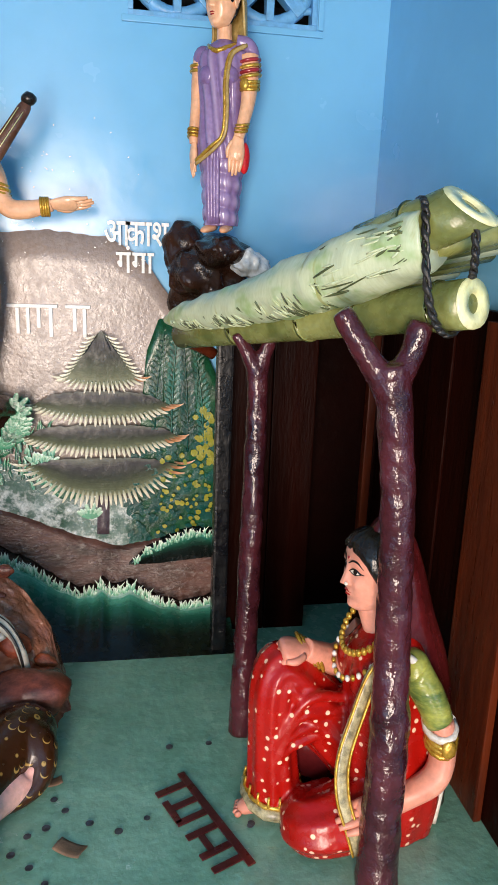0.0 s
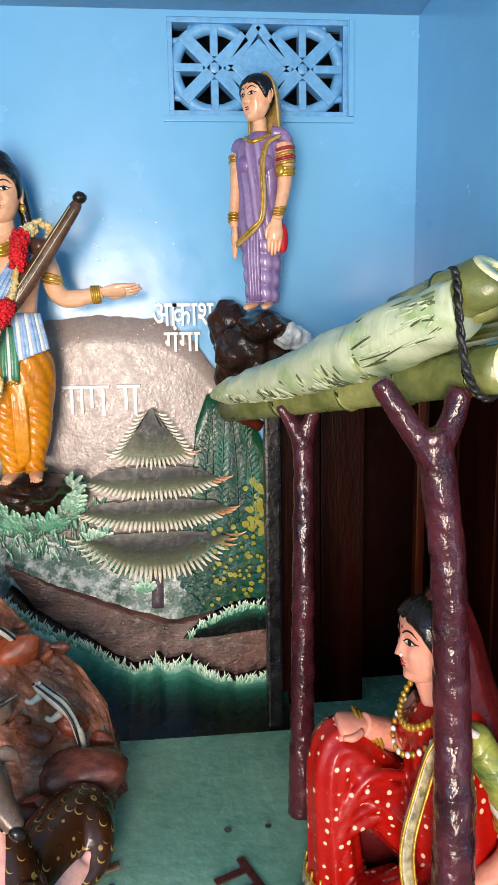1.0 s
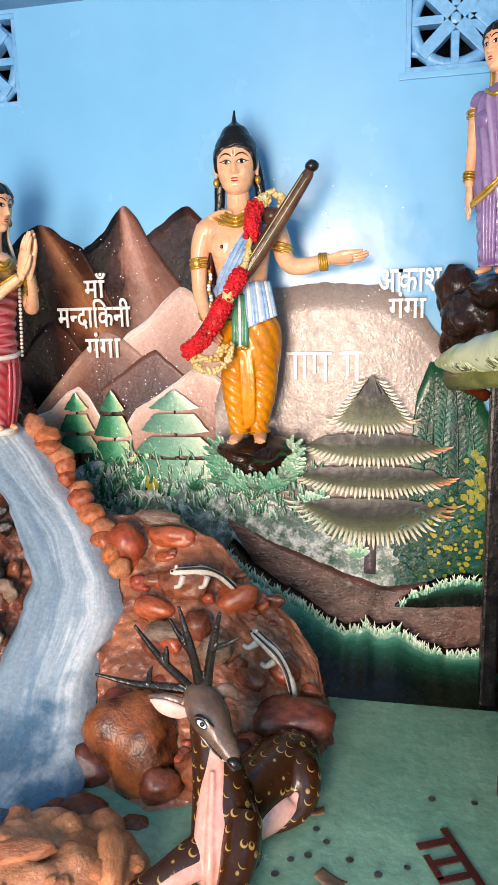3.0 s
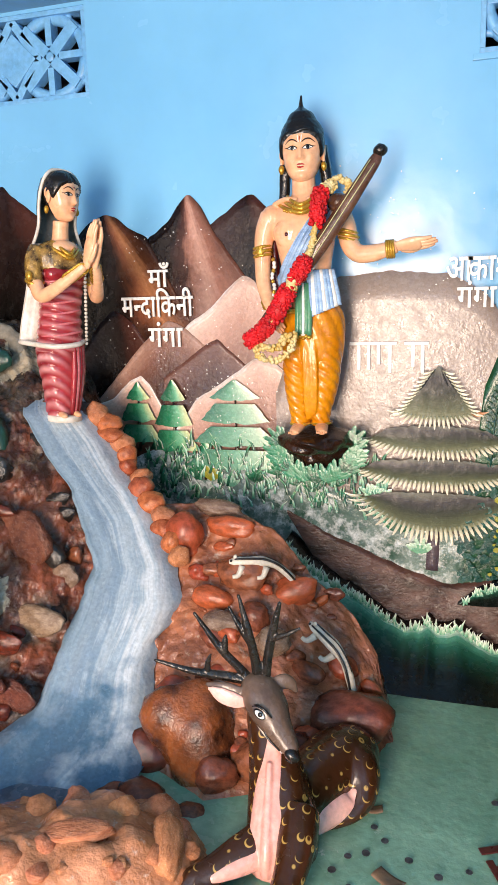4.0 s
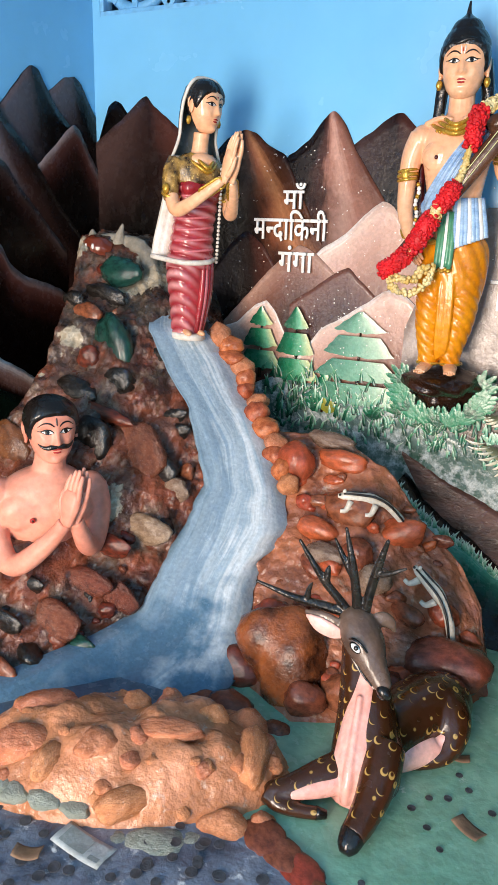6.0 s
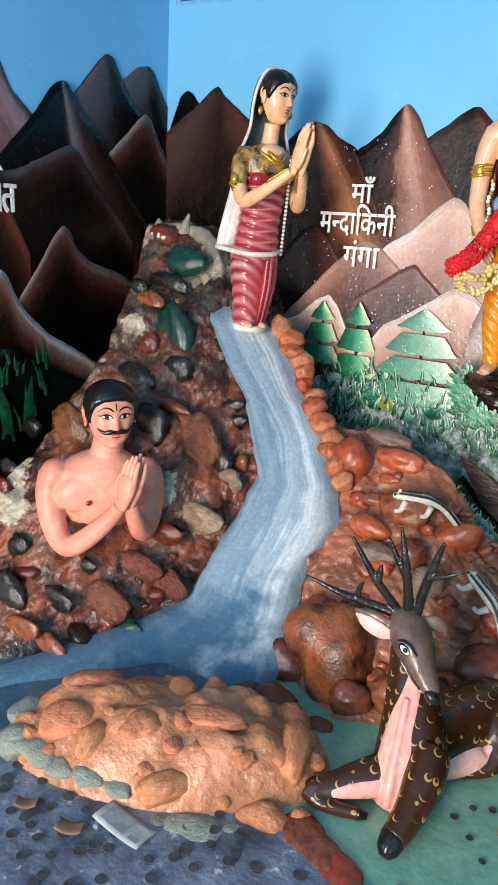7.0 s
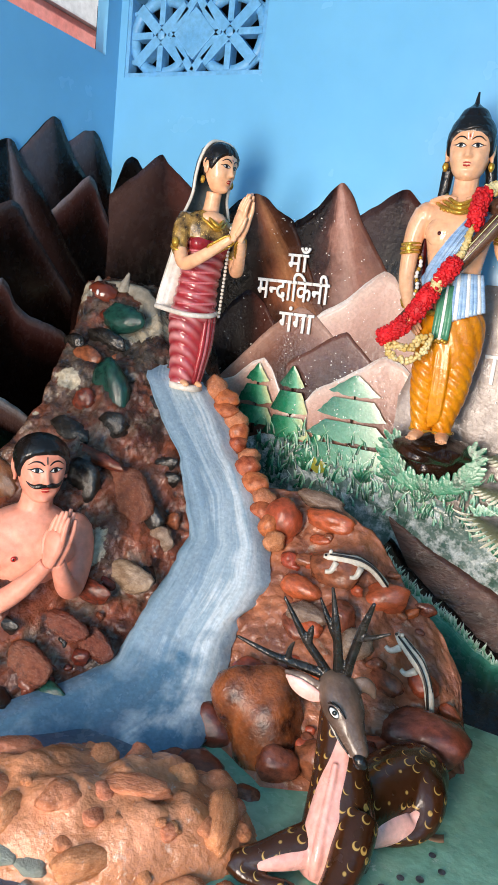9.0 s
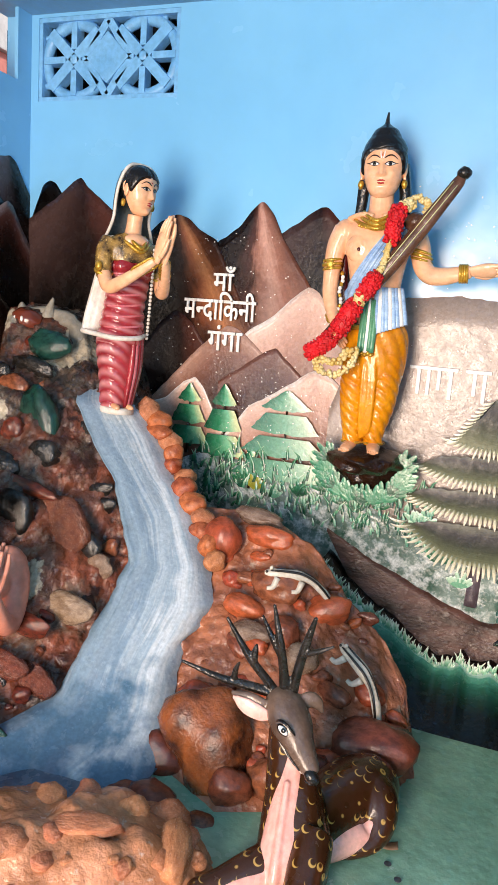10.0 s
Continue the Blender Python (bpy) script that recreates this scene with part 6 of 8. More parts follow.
def head(bm, c, h, skin, hair, white, red, turn=0.0, tilt=0.0, man=False, mark="line", hairline=0.30, curl=0.006, pin=False):
    """A painted head that looks along -y, then tilted and turned; h is its height from chin to crown."""
    hb = bmesh.new()
    rows, cols = 54, 76
    levels = [-0.5 + 1.0 * (0.5 - 0.5 * math.cos(math.pi * (0.12 * j / rows + 0.88 * j / rows))) for j in range(rows + 1)]
    rings = [[hb.verts.new(skull_at(2 * math.pi * i / cols, z)) for i in range(cols)] for z in levels]
    bridge(hb, rings, skin)
    # hair: a shell that rises out of the skin above the hairline
    low = ((0.0, hairline), (0.45, hairline - 0.015), (0.85, hairline - 0.10), (1.12, 0.06), (1.28, -0.10 if man else -0.02), (1.42, -0.10 if man else -0.06), (1.62, 0.0), (1.95, -0.18), (2.4, -0.40), (3.2, -0.44))
    rings = []
    for j, z in enumerate(levels):
        row = []
        for i in range(cols):
            a = 2 * math.pi * i / cols
            aa = a if a <= math.pi else 2 * math.pi - a
            g = z - float(np.interp(aa, [q[0] for q in low], [q[1] for q in low]))
            q = skull_at(a, z)
            side = 0.0 if man else -0.03 * math.exp(-(math.sin(a) / 0.05) ** 2) * (math.cos(a) > 0)
            lift = max(-0.035, min(0.042, g * 0.9)) + side + (curl * math.sin(aa * 30 + 9 * z) if g > 0.02 else 0)
            out = Vector((q.x, q.y, 0.5 * (q.z - 0.05)))
            row.append(hb.verts.new(q + (out.normalized() if out.length > 1e-6 else Vector((0, 0, 1))) * lift))
        rings.append(row)
    bridge(hb, rings, hair)

    def patch(edge, mi, lift=0.007, inner=4):
        """A painted shape on the face inside the edge points."""
        mx, mz = sum(q[0] for q in edge) / len(edge), sum(q[1] for q in edge) / len(edge)
        rr = [[hb.verts.new(on_face(mx + (q[0] - mx) * k, mz + (q[1] - mz) * k, lift if k < 1 else lift - 0.004)) for q in edge] for k in [(i + 0.3) / (inner - 0.7) for i in range(inner)]]
        bridge(hb, rr, mi, False)
        f = hb.faces.new(rr[0])
        f.material_index = mi

    def stroke(pts, mi, lift=0.004):
        tube(hb, [(*on_face(x, z, lift), r) for x, z, r in pts], mi, 6, 4)

    for e in (-1, 1):
        almond = [(e * (0.138 + 0.088 * math.cos(t)), 0.058 + (0.036 if math.sin(t) > 0 else 0.026) * math.sin(t) + 0.008 * math.cos(t)) for t in [2 * math.pi * i / 18 for i in range(18)]]
        patch(almond, white, 0.008)
        patch([(e * 0.138 + 0.034 * math.cos(t), 0.062 + 0.032 * math.sin(t)) for t in [2 * math.pi * i / 12 for i in range(12)]], hair, 0.012, 3)
        stroke([(e * 0.045, 0.050, 0.006), (e * 0.09, 0.088, 0.010), (e * 0.15, 0.099, 0.012), (e * 0.215, 0.076, 0.010), (e * 0.27, 0.075, 0.004)], hair, 0.008)
        stroke([(e * 0.055, 0.046, 0.004), (e * 0.135, 0.030, 0.006), (e * 0.225, 0.062, 0.005)], hair, 0.008)
        stroke([(e * 0.040, 0.150, 0.008), (e * 0.10, 0.195, 0.013), (e * 0.18, 0.200, 0.012), (e * 0.265, 0.140, 0.004)], hair)
        ball(hb, (e * 0.368, 0.04, 0.0), (0.045, 0.085, 0.155), skin, (0, 0, e * 18), seg=18)
        tube(hb, [(e * 0.378, 0.00, -0.10, 0.018), (e * 0.398, 0.085, -0.02, 0.022), (e * 0.398, 0.10, 0.09, 0.022), (e * 0.388, 0.05, 0.145, 0.022), (e * 0.373, -0.01, 0.10, 0.014)], skin, 8, 5)
        if man:
            tube(hb, [(e * 0.380, -0.005, -0.10, 0.026), (e * 0.386, 0.0, -0.16, 0.022)], skin, 8, 3)
    patch([(x, z) for x, z in ((-0.088, -0.232), (-0.05, -0.208), (-0.018, -0.196), (0, -0.203), (0.018, -0.196), (0.05, -0.208), (0.088, -0.232), (0.045, -0.234), (0, -0.238), (-0.045, -0.234))], red, 0.005)
    patch([(x, z) for x, z in ((-0.082, -0.236), (-0.04, -0.240), (0, -0.243), (0.04, -0.240), (0.082, -0.236), (0.05, -0.272), (0.0, -0.285), (-0.05, -0.272))], red, 0.005)
    if pin:
        ball(hb, on_face(0.062, -0.105, 0.006), 0.024, white, seg=10)
    if mark == "dot":
        ball(hb, on_face(0, 0.20, 0.004), (0.022, 0.012, 0.024), red, seg=10)
    elif mark == "line":
        stroke([(0.0, 0.27, 0.008), (0.0, 0.215, 0.011), (0.0, 0.165, 0.006)], hair)
    elif mark == "fork":
        for x in (-0.035, 0.035):
            stroke([(x, 0.275, 0.009), (x * 0.9, 0.21, 0.010), (x * 0.5, 0.155, 0.008)], white)
        stroke([(0.0, 0.25, 0.007), (0.0, 0.19, 0.008)], red)
    hb.transform(Matrix.Translation(c) @ Matrix.Rotation(radians(turn), 4, "Z") @ Matrix.Rotation(radians(tilt), 4, "X") @ Matrix.Scale(h, 4))
    me = bpy.data.meshes.new("tmp")
    hb.to_mesh(me)
    hb.free()
    bm.from_mesh(me)
    bpy.data.meshes.remove(me)


def ring(bm, at, r, t, mi, tilt=(0, 0, 0)):
    """A bangle or band."""
    m = Matrix.Translation(at) @ Euler([radians(a) for a in tilt]).to_matrix().to_4x4()
    tube(bm, [(*(m @ Vector((r * math.cos(a), r * math.sin(a), 0))), t) for a in np.linspace(0, 2 * math.pi, 13)], mi, 6, 1)


def hand(bm, wrist, way, back, ln, wide, mi, thumb=1, curl=0.0):
    """An open hand from the wrist along way; back is the direction that its back faces."""
    p, w = Vector(wrist), Vector(way).normalized()
    n = Vector(back)
    n = (n - w * n.dot(w)).normalized()
    d = w.cross(n)
    tube(bm, [(*(p - w * 0.06 * ln), wide * 0.30), (*(p + w * 0.12 * ln), wide * 0.40), (*(p + w * 0.34 * ln), wide * 0.50), (*(p + w * 0.52 * ln), wide * 0.47), (*(p + w * 0.60 * ln), wide * 0.34)], mi, 14, 4, 0.52, up=n)
    for k, reach in enumerate((0.87, 0.97, 1.0, 0.92)):
        o = d * (wide * 0.245 * (k - 1.5))
        a, b = p + w * (0.44 * ln) + o, p + w * (reach * ln) + o * 0.82 - n * (curl * ln)
        m = a.lerp(b, 0.55) + n * (0.02 * ln)
        tube(bm, [(*a, wide * 0.135), (*m, wide * 0.128), (*b, wide * 0.075)], mi, 8, 4)
    o = d * (wide * 0.46 * thumb)
    tube(bm, [(*(p + w * 0.10 * ln + o * 0.7), wide * 0.15), (*(p + w * 0.34 * ln + o * 1.2), wide * 0.13), (*(p + w * 0.55 * ln + o * 1.15 - n * 0.02 * ln), wide * 0.08)], mi, 8, 4)


def pleat(x):
    """A soft-crested fold, from 0 in the valley to 1 on the crest."""
    f = x - math.floor(x)
    return math.sin(math.pi * f) ** 0.7


def draped(bm, prof, mi, fold, n=72, steps=9, cap=True, high=0.0):
    """An upright body of cloth through (x, y, z, rx, ry) rings; fold(turn, height) lifts its surface in metres; crests
    as high as given turn paler, part brushed paint, part highlight put into the colour.
    """
    lay = bm.verts.layers.float.get("crest") or bm.verts.layers.float.new("crest")
    rings = []
    for q in smooth_line(prof, steps):
        row = []
        for j in range(n):
            t = 2 * math.pi * j / n
            f = fold(t, q[2])
            v = bm.verts.new((q[0] + (q[3] + f) * math.cos(t), q[1] + (q[4] + f) * math.sin(t), q[2]))
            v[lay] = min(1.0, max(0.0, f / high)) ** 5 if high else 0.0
            row.append(v)
        rings.append(row)
    bridge(bm, rings, mi, cap)


FRONT = -math.pi / 2

# the sage with the long lute
S, HR, WH, RD, OR, BL, GR, GO, SF, BR, MA = range(11)
bm = bmesh.new()
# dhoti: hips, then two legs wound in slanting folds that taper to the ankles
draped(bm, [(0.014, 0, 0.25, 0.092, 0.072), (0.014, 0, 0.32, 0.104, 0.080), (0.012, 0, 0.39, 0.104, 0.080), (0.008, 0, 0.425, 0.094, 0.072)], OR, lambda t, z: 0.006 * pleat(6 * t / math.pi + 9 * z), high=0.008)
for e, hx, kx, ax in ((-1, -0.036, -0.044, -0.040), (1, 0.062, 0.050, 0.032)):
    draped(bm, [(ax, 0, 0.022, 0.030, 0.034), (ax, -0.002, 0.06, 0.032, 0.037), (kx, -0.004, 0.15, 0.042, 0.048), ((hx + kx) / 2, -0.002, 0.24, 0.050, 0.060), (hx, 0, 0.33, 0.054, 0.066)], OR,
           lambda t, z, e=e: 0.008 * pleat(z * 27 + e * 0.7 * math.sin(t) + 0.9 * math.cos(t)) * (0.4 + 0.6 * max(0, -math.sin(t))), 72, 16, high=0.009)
    tube(bm, [(ax, 0.012, 0.03, 0.022), (ax + e * 0.004, -0.025, 0.020, 0.023), (ax + e * 0.010, -0.07, 0.012, 0.020), (ax + e * 0.014, -0.092, 0.009, 0.012)], SF, 12, 4, 0.7)
    for k in range(5):
        ball(bm, (ax + e * 0.012 + (k - 2) * 0.0075, -0.094 + 0.003 * abs(k - 1), 0.009), (0.0045, 0.008, 0.005), SF, seg=8)
    ring(bm, (ax, -0.001, 0.028), 0.036, 0.005, GO)
# the hanging front pleat
for k in range(5):
    x = -0.008 + 0.010 * k
    tube(bm, [(x * 0.6, -0.076, 0.40, 0.008), (x * 0.9, -0.072, 0.25, 0.010), (x * 0.8 - 0.004, -0.052, 0.10, 0.009), (x * 0.5 - 0.004, -0.040, 0.045 + 0.004 * k, 0.006)], OR, 8, 5, 0.8)
# bare body
column(bm, [(0.004, 0, 0.40, 0.088, 0.068), (0.002, 0, 0.48, 0.078, 0.062), (0.0, 0, 0.56, 0.086, 0.064), (0.0, 0, 0.64, 0.104, 0.070), (0, 0.004, 0.695, 0.112, 0.066), (0, 0.008, 0.735, 0.088, 0.054), (0, 0.01, 0.762, 0.045, 0.042)], S, 36, 7)
for e in (-1, 1):
    ball(bm, (e * 0.108, 0.002, 0.698), (0.040, 0.042, 0.042), S)
    ball(bm, (e * 0.046, -0.046, 0.645), (0.055, 0.022, 0.042), S)
    tube(bm, [(e * 0.015, -0.045, 0.742, 0.008), (e * 0.055, -0.040, 0.748, 0.009), (e * 0.10, -0.012, 0.738, 0.008)], S, 8, 3)
ball(bm, (-0.052, -0.0685, 0.640), (0.006, 0.004, 0.006), MA, seg=8)
tube(bm, [(0, 0.012, 0.735, 0.046), (0, 0.006, 0.79, 0.039), (0, 0.004, 0.86, 0.040)], S, 16)
held = len(bm.verts)
head(bm, (0, -0.004, 0.915), 0.180, SF, HR, WH, RD, 2, 2, True, "fork", 0.30)
# piled hair, finial and locks
draped(bm, [(0, 0.014, 0.960, 0.066, 0.066), (0, 0.012, 0.982, 0.068, 0.070), (0, 0.010, 1.004, 0.058, 0.060), (0, 0.008, 1.016, 0.048, 0.050), (0, 0.008, 1.025, 0.044, 0.045), (0, 0.008, 1.040, 0.034, 0.034), (0, 0.008, 1.052, 0.018, 0.018),
            (0, 0.008, 1.060, 0.009, 0.009), (0, 0.008, 1.072, 0.006, 0.006), (0.002, 0.008, 1.094, 0.003, 0.003)], HR, lambda t, z: 0.0022 * pleat(9 * t / math.pi + 40 * z) * (z < 1.045), 54, 5)
tube(bm, [(0.062 * math.sin(a), 0.010 - 0.070 * math.cos(a), 0.976 + 0.004 * math.sin(5 * a), 0.0065) for a in np.linspace(-1.6, 1.6, 15)], HR, 8, 3)
for e in (-1, 1):
    tube(bm, [(e * 0.056, 0.040, 0.94, 0.022), (e * 0.068, 0.050, 0.86, 0.021), (e * 0.076, 0.048, 0.785, 0.018), (e * 0.100, 0.038, 0.73, 0.008)], HR, 10, 5, fold=4, deep=0.12)
    tube(bm, [(e * 0.069, -0.004, 0.882, 0.008), (e * 0.070, -0.006, 0.870, 0.010), (e * 0.070, -0.006, 0.857, 0.004)], GO, 10, 3)
free = len(bm.verts)
for r, z, w in ((0.052, 0.760, 0.005), (0.066, 0.748, 0.006), (0.080, 0.735, 0.006)):
    tube(bm, [(-r, -0.018, z, w), (-r * 0.6, -0.056, z - 0.020, w * 1.1), (0, -0.076, z - 0.036, w * 1.3), (r * 0.6, -0.056, z - 0.020, w * 1.1), (r, -0.018, z, w)], GO, 8, 4)
for k in range(9):
    a = -1.1 + 2.2 * k / 8
    ball(bm, (0.066 * math.sin(a), -0.020 - 0.054 * math.cos(a), 0.722 - 0.020 * math.cos(a)), 0.006, GO, seg=8)
# the arm that hangs and holds the lute
tube(bm, [(-0.112, 0.0, 0.705, 0.038), (-0.136, -0.004, 0.65, 0.034), (-0.147, -0.008, 0.58, 0.028), (-0.146, -0.018, 0.51, 0.025), (-0.128, -0.045, 0.455, 0.021), (-0.114, -0.066, 0.425, 0.018)], S, 16, 6)
hand(bm, (-0.114, -0.066, 0.425), (0.30, -0.35, -0.9), (-0.5, -0.8, 0.1), 0.085, 0.046, SF, 1, 0.30)
for z in (0.600, 0.612, 0.588):
    ring(bm, (-0.146, -0.007, z), 0.0305, 0.006 if z == 0.600 else 0.0045, GO, (0, -6, 0))
ball(bm, (-0.148, -0.037, 0.600), (0.014, 0.006, 0.015), GO, seg=12)
for k in range(3):
    ring(bm, (-0.122 - 0.004 * k, -0.054 + 0.006 * k, 0.440 + 0.008 * k), 0.022, 0.0038, GO, (35, -20, 0))
# the arm held out
tube(bm, [(0.112, 0.0, 0.702, 0.038), (0.136, -0.008, 0.65, 0.034), (0.150, -0.020, 0.600, 0.030), (0.178, -0.032, 0.575, 0.026), (0.225, -0.046, 0.573, 0.024), (0.270, -0.058, 0.580, 0.020), (0.300, -0.064, 0.586, 0.018)], S, 16, 6)
hand(bm, (0.300, -0.064, 0.586), (0.95, -0.10, 0.06), (0.05, -0.55, -0.8), 0.125, 0.052, SF, 1, 0.02)
for k in range(4):
    ring(bm, (0.268 + 0.007 * k, -0.058 - 0.001 * k, 0.580), 0.0225, 0.0042, GO, (0, 86, 0))
for z in (0.628, 0.640, 0.616):
    ring(bm, (0.142 + (0.628 - z) * 0.2, -0.012, z), 0.034, 0.006 if z == 0.628 else 0.0045, GO, (0, 14, 0))
# silk sash from one shoulder: one sheet in lengthwise folds, and its tail at the hip
A, B = Vector((0.088, 0, 0.752)), Vector((-0.100, 0, 0.525))


def sash(u, v):
    q = A.lerp(B, u) - Vector((-0.20, 0, 1)) * (v * (0.050 + 0.085 * u))
    wide, deep = line_at(q.z, ((0.40, 0.092), (0.48, 0.084), (0.56, 0.092), (0.64, 0.110), (0.76, 0.116))), line_at(q.z, ((0.40, 0.076), (0.56, 0.076), (0.64, 0.086), (0.70, 0.078), (0.76, 0.050)))
    y = deep * math.sqrt(max(0.0, 1 - (q.x / wide) ** 2))
    return Vector((q.x, -y - 0.004 - 0.009 * pleat(v * 5 + 0.5 * math.sin(3 * u)), q.z))


grid = sheet(bm, sash, 40, 56, BL, False)
back = [[bm.verts.new(v.co + Vector((0, 0.016, 0))) for v in row] for row in (grid[0], grid[-1], [g[0] for g in grid], [g[-1] for g in grid])]
for edge, shadow in zip((grid[0], grid[-1], [g[0] for g in grid], [g[-1] for g in grid]), back):
    bridge(bm, [edge, shadow], BL, False, False)
for k in range(9):
    x = 0.022 + 0.0105 * k
    y = 0.030 * (k / 8) ** 2
    tube(bm, [(x * 0.85, -0.070 + y, 0.535, 0.009), (x, -0.086 + y, 0.46, 0.010), (x * 1.06, -0.092 + y, 0.395 + 0.004 * k, 0.009)], (BL, WH, BL)[k % 3], 8, 4, 1.0)
for k in range(5):
    x = -0.020 + 0.0095 * k
    tube(bm, [(x * 0.8, -0.080, 0.50, 0.008), (x, -0.094, 0.41, 0.010), (x - 0.003, -0.098, 0.335 + 0.005 * (k % 2), 0.009)], GR if k != 2 else WH, 8, 4)
    ball(bm, (x - 0.003, -0.099, 0.328 + 0.005 * (k % 2)), (0.0085, 0.009, 0.007), GO, seg=8)
tube(bm, [(-0.098, -0.028, 0.475, 0.011), (-0.094, -0.045, 0.44, 0.013), (-0.088, -0.05, 0.405, 0.009)], GR, 10, 3)
tube(bm, [(-0.088, -0.03, 0.425, 0.008), (-0.045, -0.076, 0.415, 0.009), (0.03, -0.086, 0.418, 0.009), (0.085, -0.055, 0.428, 0.009), (0.108, -0.01, 0.434, 0.008)], GO, 8, 4)
# dark red cloth and a string of beads down the far side
tube(bm, [(-0.108, 0.03, 0.66, 0.012), (-0.112, 0.025, 0.58, 0.016), (-0.104, 0.02, 0.50, 0.014), (-0.09, 0.015, 0.44, 0.01)], MA, 10, 4)
for k in range(15):
    ball(bm, (-0.109 + 0.004 * math.sin(k), -0.02 - 0.002 * k, 0.575 - 0.0105 * k), 0.0068, WH if k % 3 else GO, seg=8)
for k, v in enumerate(bm.verts):
    if not held <= k < free:
        f = min(1.0, max(0.0, (v.co.z - 0.45) / 0.25))
        v.co.z += 0.026 * f * f * (3 - 2 * f)
sage = statue("sage_statue", bm, ["skin", "hair", "white", "lip", "orange_cloth", "blue_cloth", "green_cloth", "gold", "skin", "gold", "maroon"], (-0.868, 2.41, 0.845), 3,
              "painted statue in orange dhoti with a blue sash", lean=-1.6, fused=((0, 0.0032, 4), (4, 0.0032, 1)))

# the lute that it holds
lute = tagged(new("lute"), "long dark wooden lute held across the orange-clad statue", "lute")
lute.matrix_world = sage.matrix_world.copy()
bm = bmesh.new()
tube(bm, [(-0.175, -0.112, 0.325, 0.016), (-0.08, -0.122, 0.44, 0.021), (0.03, -0.124, 0.575, 0.026), (0.12, -0.118, 0.69, 0.026), (0.20, -0.110, 0.80, 0.021), (0.238, -0.105, 0.855, 0.019), (0.248, -0.104, 0.872, 0.014)], 0, 18, 7, 0.72, up=(0, 1, 0))
part("neck", bm, M["wood_dark"], lute)
bm = bmesh.new()
ball(bm, (0.255, -0.103, 0.884), (0.022, 0.020, 0.019), seg=18, rough=0.1)
part("knob", bm, M["horn"], lute, "black knob")
bm = bmesh.new()
ball(bm, (0.118, -0.055, 0.748), (0.036, 0.034, 0.030), seg=20)
part("gourd", bm, M["wood_dark"], lute)
for off in (-0.006, 0.006):
    bm = bmesh.new()
    tube(bm, [(-0.155 + off, -0.128, 0.345 - off, 0.0014), (0.03 + off, -0.144, 0.575 - off, 0.0014), (0.232 + off, -0.122, 0.852 - off, 0.0014)], 0, 5, 4)
    part("string", bm, M["bamboo_cut"], lute)

# its rock ledge
bm = bmesh.new()
ball(bm, (-0.87, 2.48, 0.800), (0.135, 0.150, 0.050), 0, seg=28, rough=0.25, seed=2.0)
ball(bm, (-0.865, 2.55, 0.745), (0.115, 0.075, 0.085), 0, seg=24, rough=0.3, seed=4.0)
melt(bm, 0, 0.006, 4)
ledge = tagged(part("rock_ledge", bm, M["ledge"], None), "dark brown rock ledge under the orange-clad statue", "rock")

for k in range(13):
    t = math.pi * (0.93 + 1.14 * k / 12)
    fan(-0.868 + 0.125 * math.cos(t), 0.755 + 0.120 * math.sin(t), 0.080, 40 + 45 * math.cos(t) * -1, 140 + 45 * math.cos(t) * -1, 7, "pine" if k % 3 else "blade", "fan of green painted leaves round the ledge", 0.135)

# woman in red with joined palms
S, HR, WH, RD, PK, MA, VE, GO, BZ, SF, LI = range(11)
bm = bmesh.new()
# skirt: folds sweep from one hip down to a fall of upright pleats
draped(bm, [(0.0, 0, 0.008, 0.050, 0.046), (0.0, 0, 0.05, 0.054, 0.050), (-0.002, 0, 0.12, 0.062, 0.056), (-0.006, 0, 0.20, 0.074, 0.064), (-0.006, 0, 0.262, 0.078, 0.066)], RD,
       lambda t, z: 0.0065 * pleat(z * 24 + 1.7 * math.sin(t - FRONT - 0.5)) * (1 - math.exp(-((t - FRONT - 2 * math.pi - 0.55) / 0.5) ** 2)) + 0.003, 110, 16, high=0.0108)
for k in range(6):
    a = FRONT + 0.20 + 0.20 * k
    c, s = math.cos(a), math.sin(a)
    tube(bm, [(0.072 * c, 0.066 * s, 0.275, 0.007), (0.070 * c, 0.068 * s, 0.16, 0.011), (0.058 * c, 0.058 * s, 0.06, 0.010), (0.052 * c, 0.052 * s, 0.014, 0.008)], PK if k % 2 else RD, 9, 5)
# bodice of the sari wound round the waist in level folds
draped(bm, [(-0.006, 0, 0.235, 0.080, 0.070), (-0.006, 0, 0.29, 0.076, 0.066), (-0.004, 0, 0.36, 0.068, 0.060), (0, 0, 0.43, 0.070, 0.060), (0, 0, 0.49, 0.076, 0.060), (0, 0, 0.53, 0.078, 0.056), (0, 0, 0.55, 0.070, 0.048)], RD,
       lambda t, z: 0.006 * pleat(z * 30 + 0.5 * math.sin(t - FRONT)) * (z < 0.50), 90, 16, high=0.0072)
for k in range(7):
    z = 0.262 + 0.036 * k
    r = 0.084 - 0.012 * math.sin(math.pi * k / 8)
    tube(bm, [(r * math.sin(a) - 0.004, -r * 0.87 * math.cos(a), z + 0.010 * math.sin(a), 0.0045) for a in np.linspace(-1.3, 0.7, 7)], PK, 8, 3)
for e in (-1, 1):
    ball(bm, (e * 0.034, -0.040, 0.497), (0.040, 0.028, 0.030), RD)
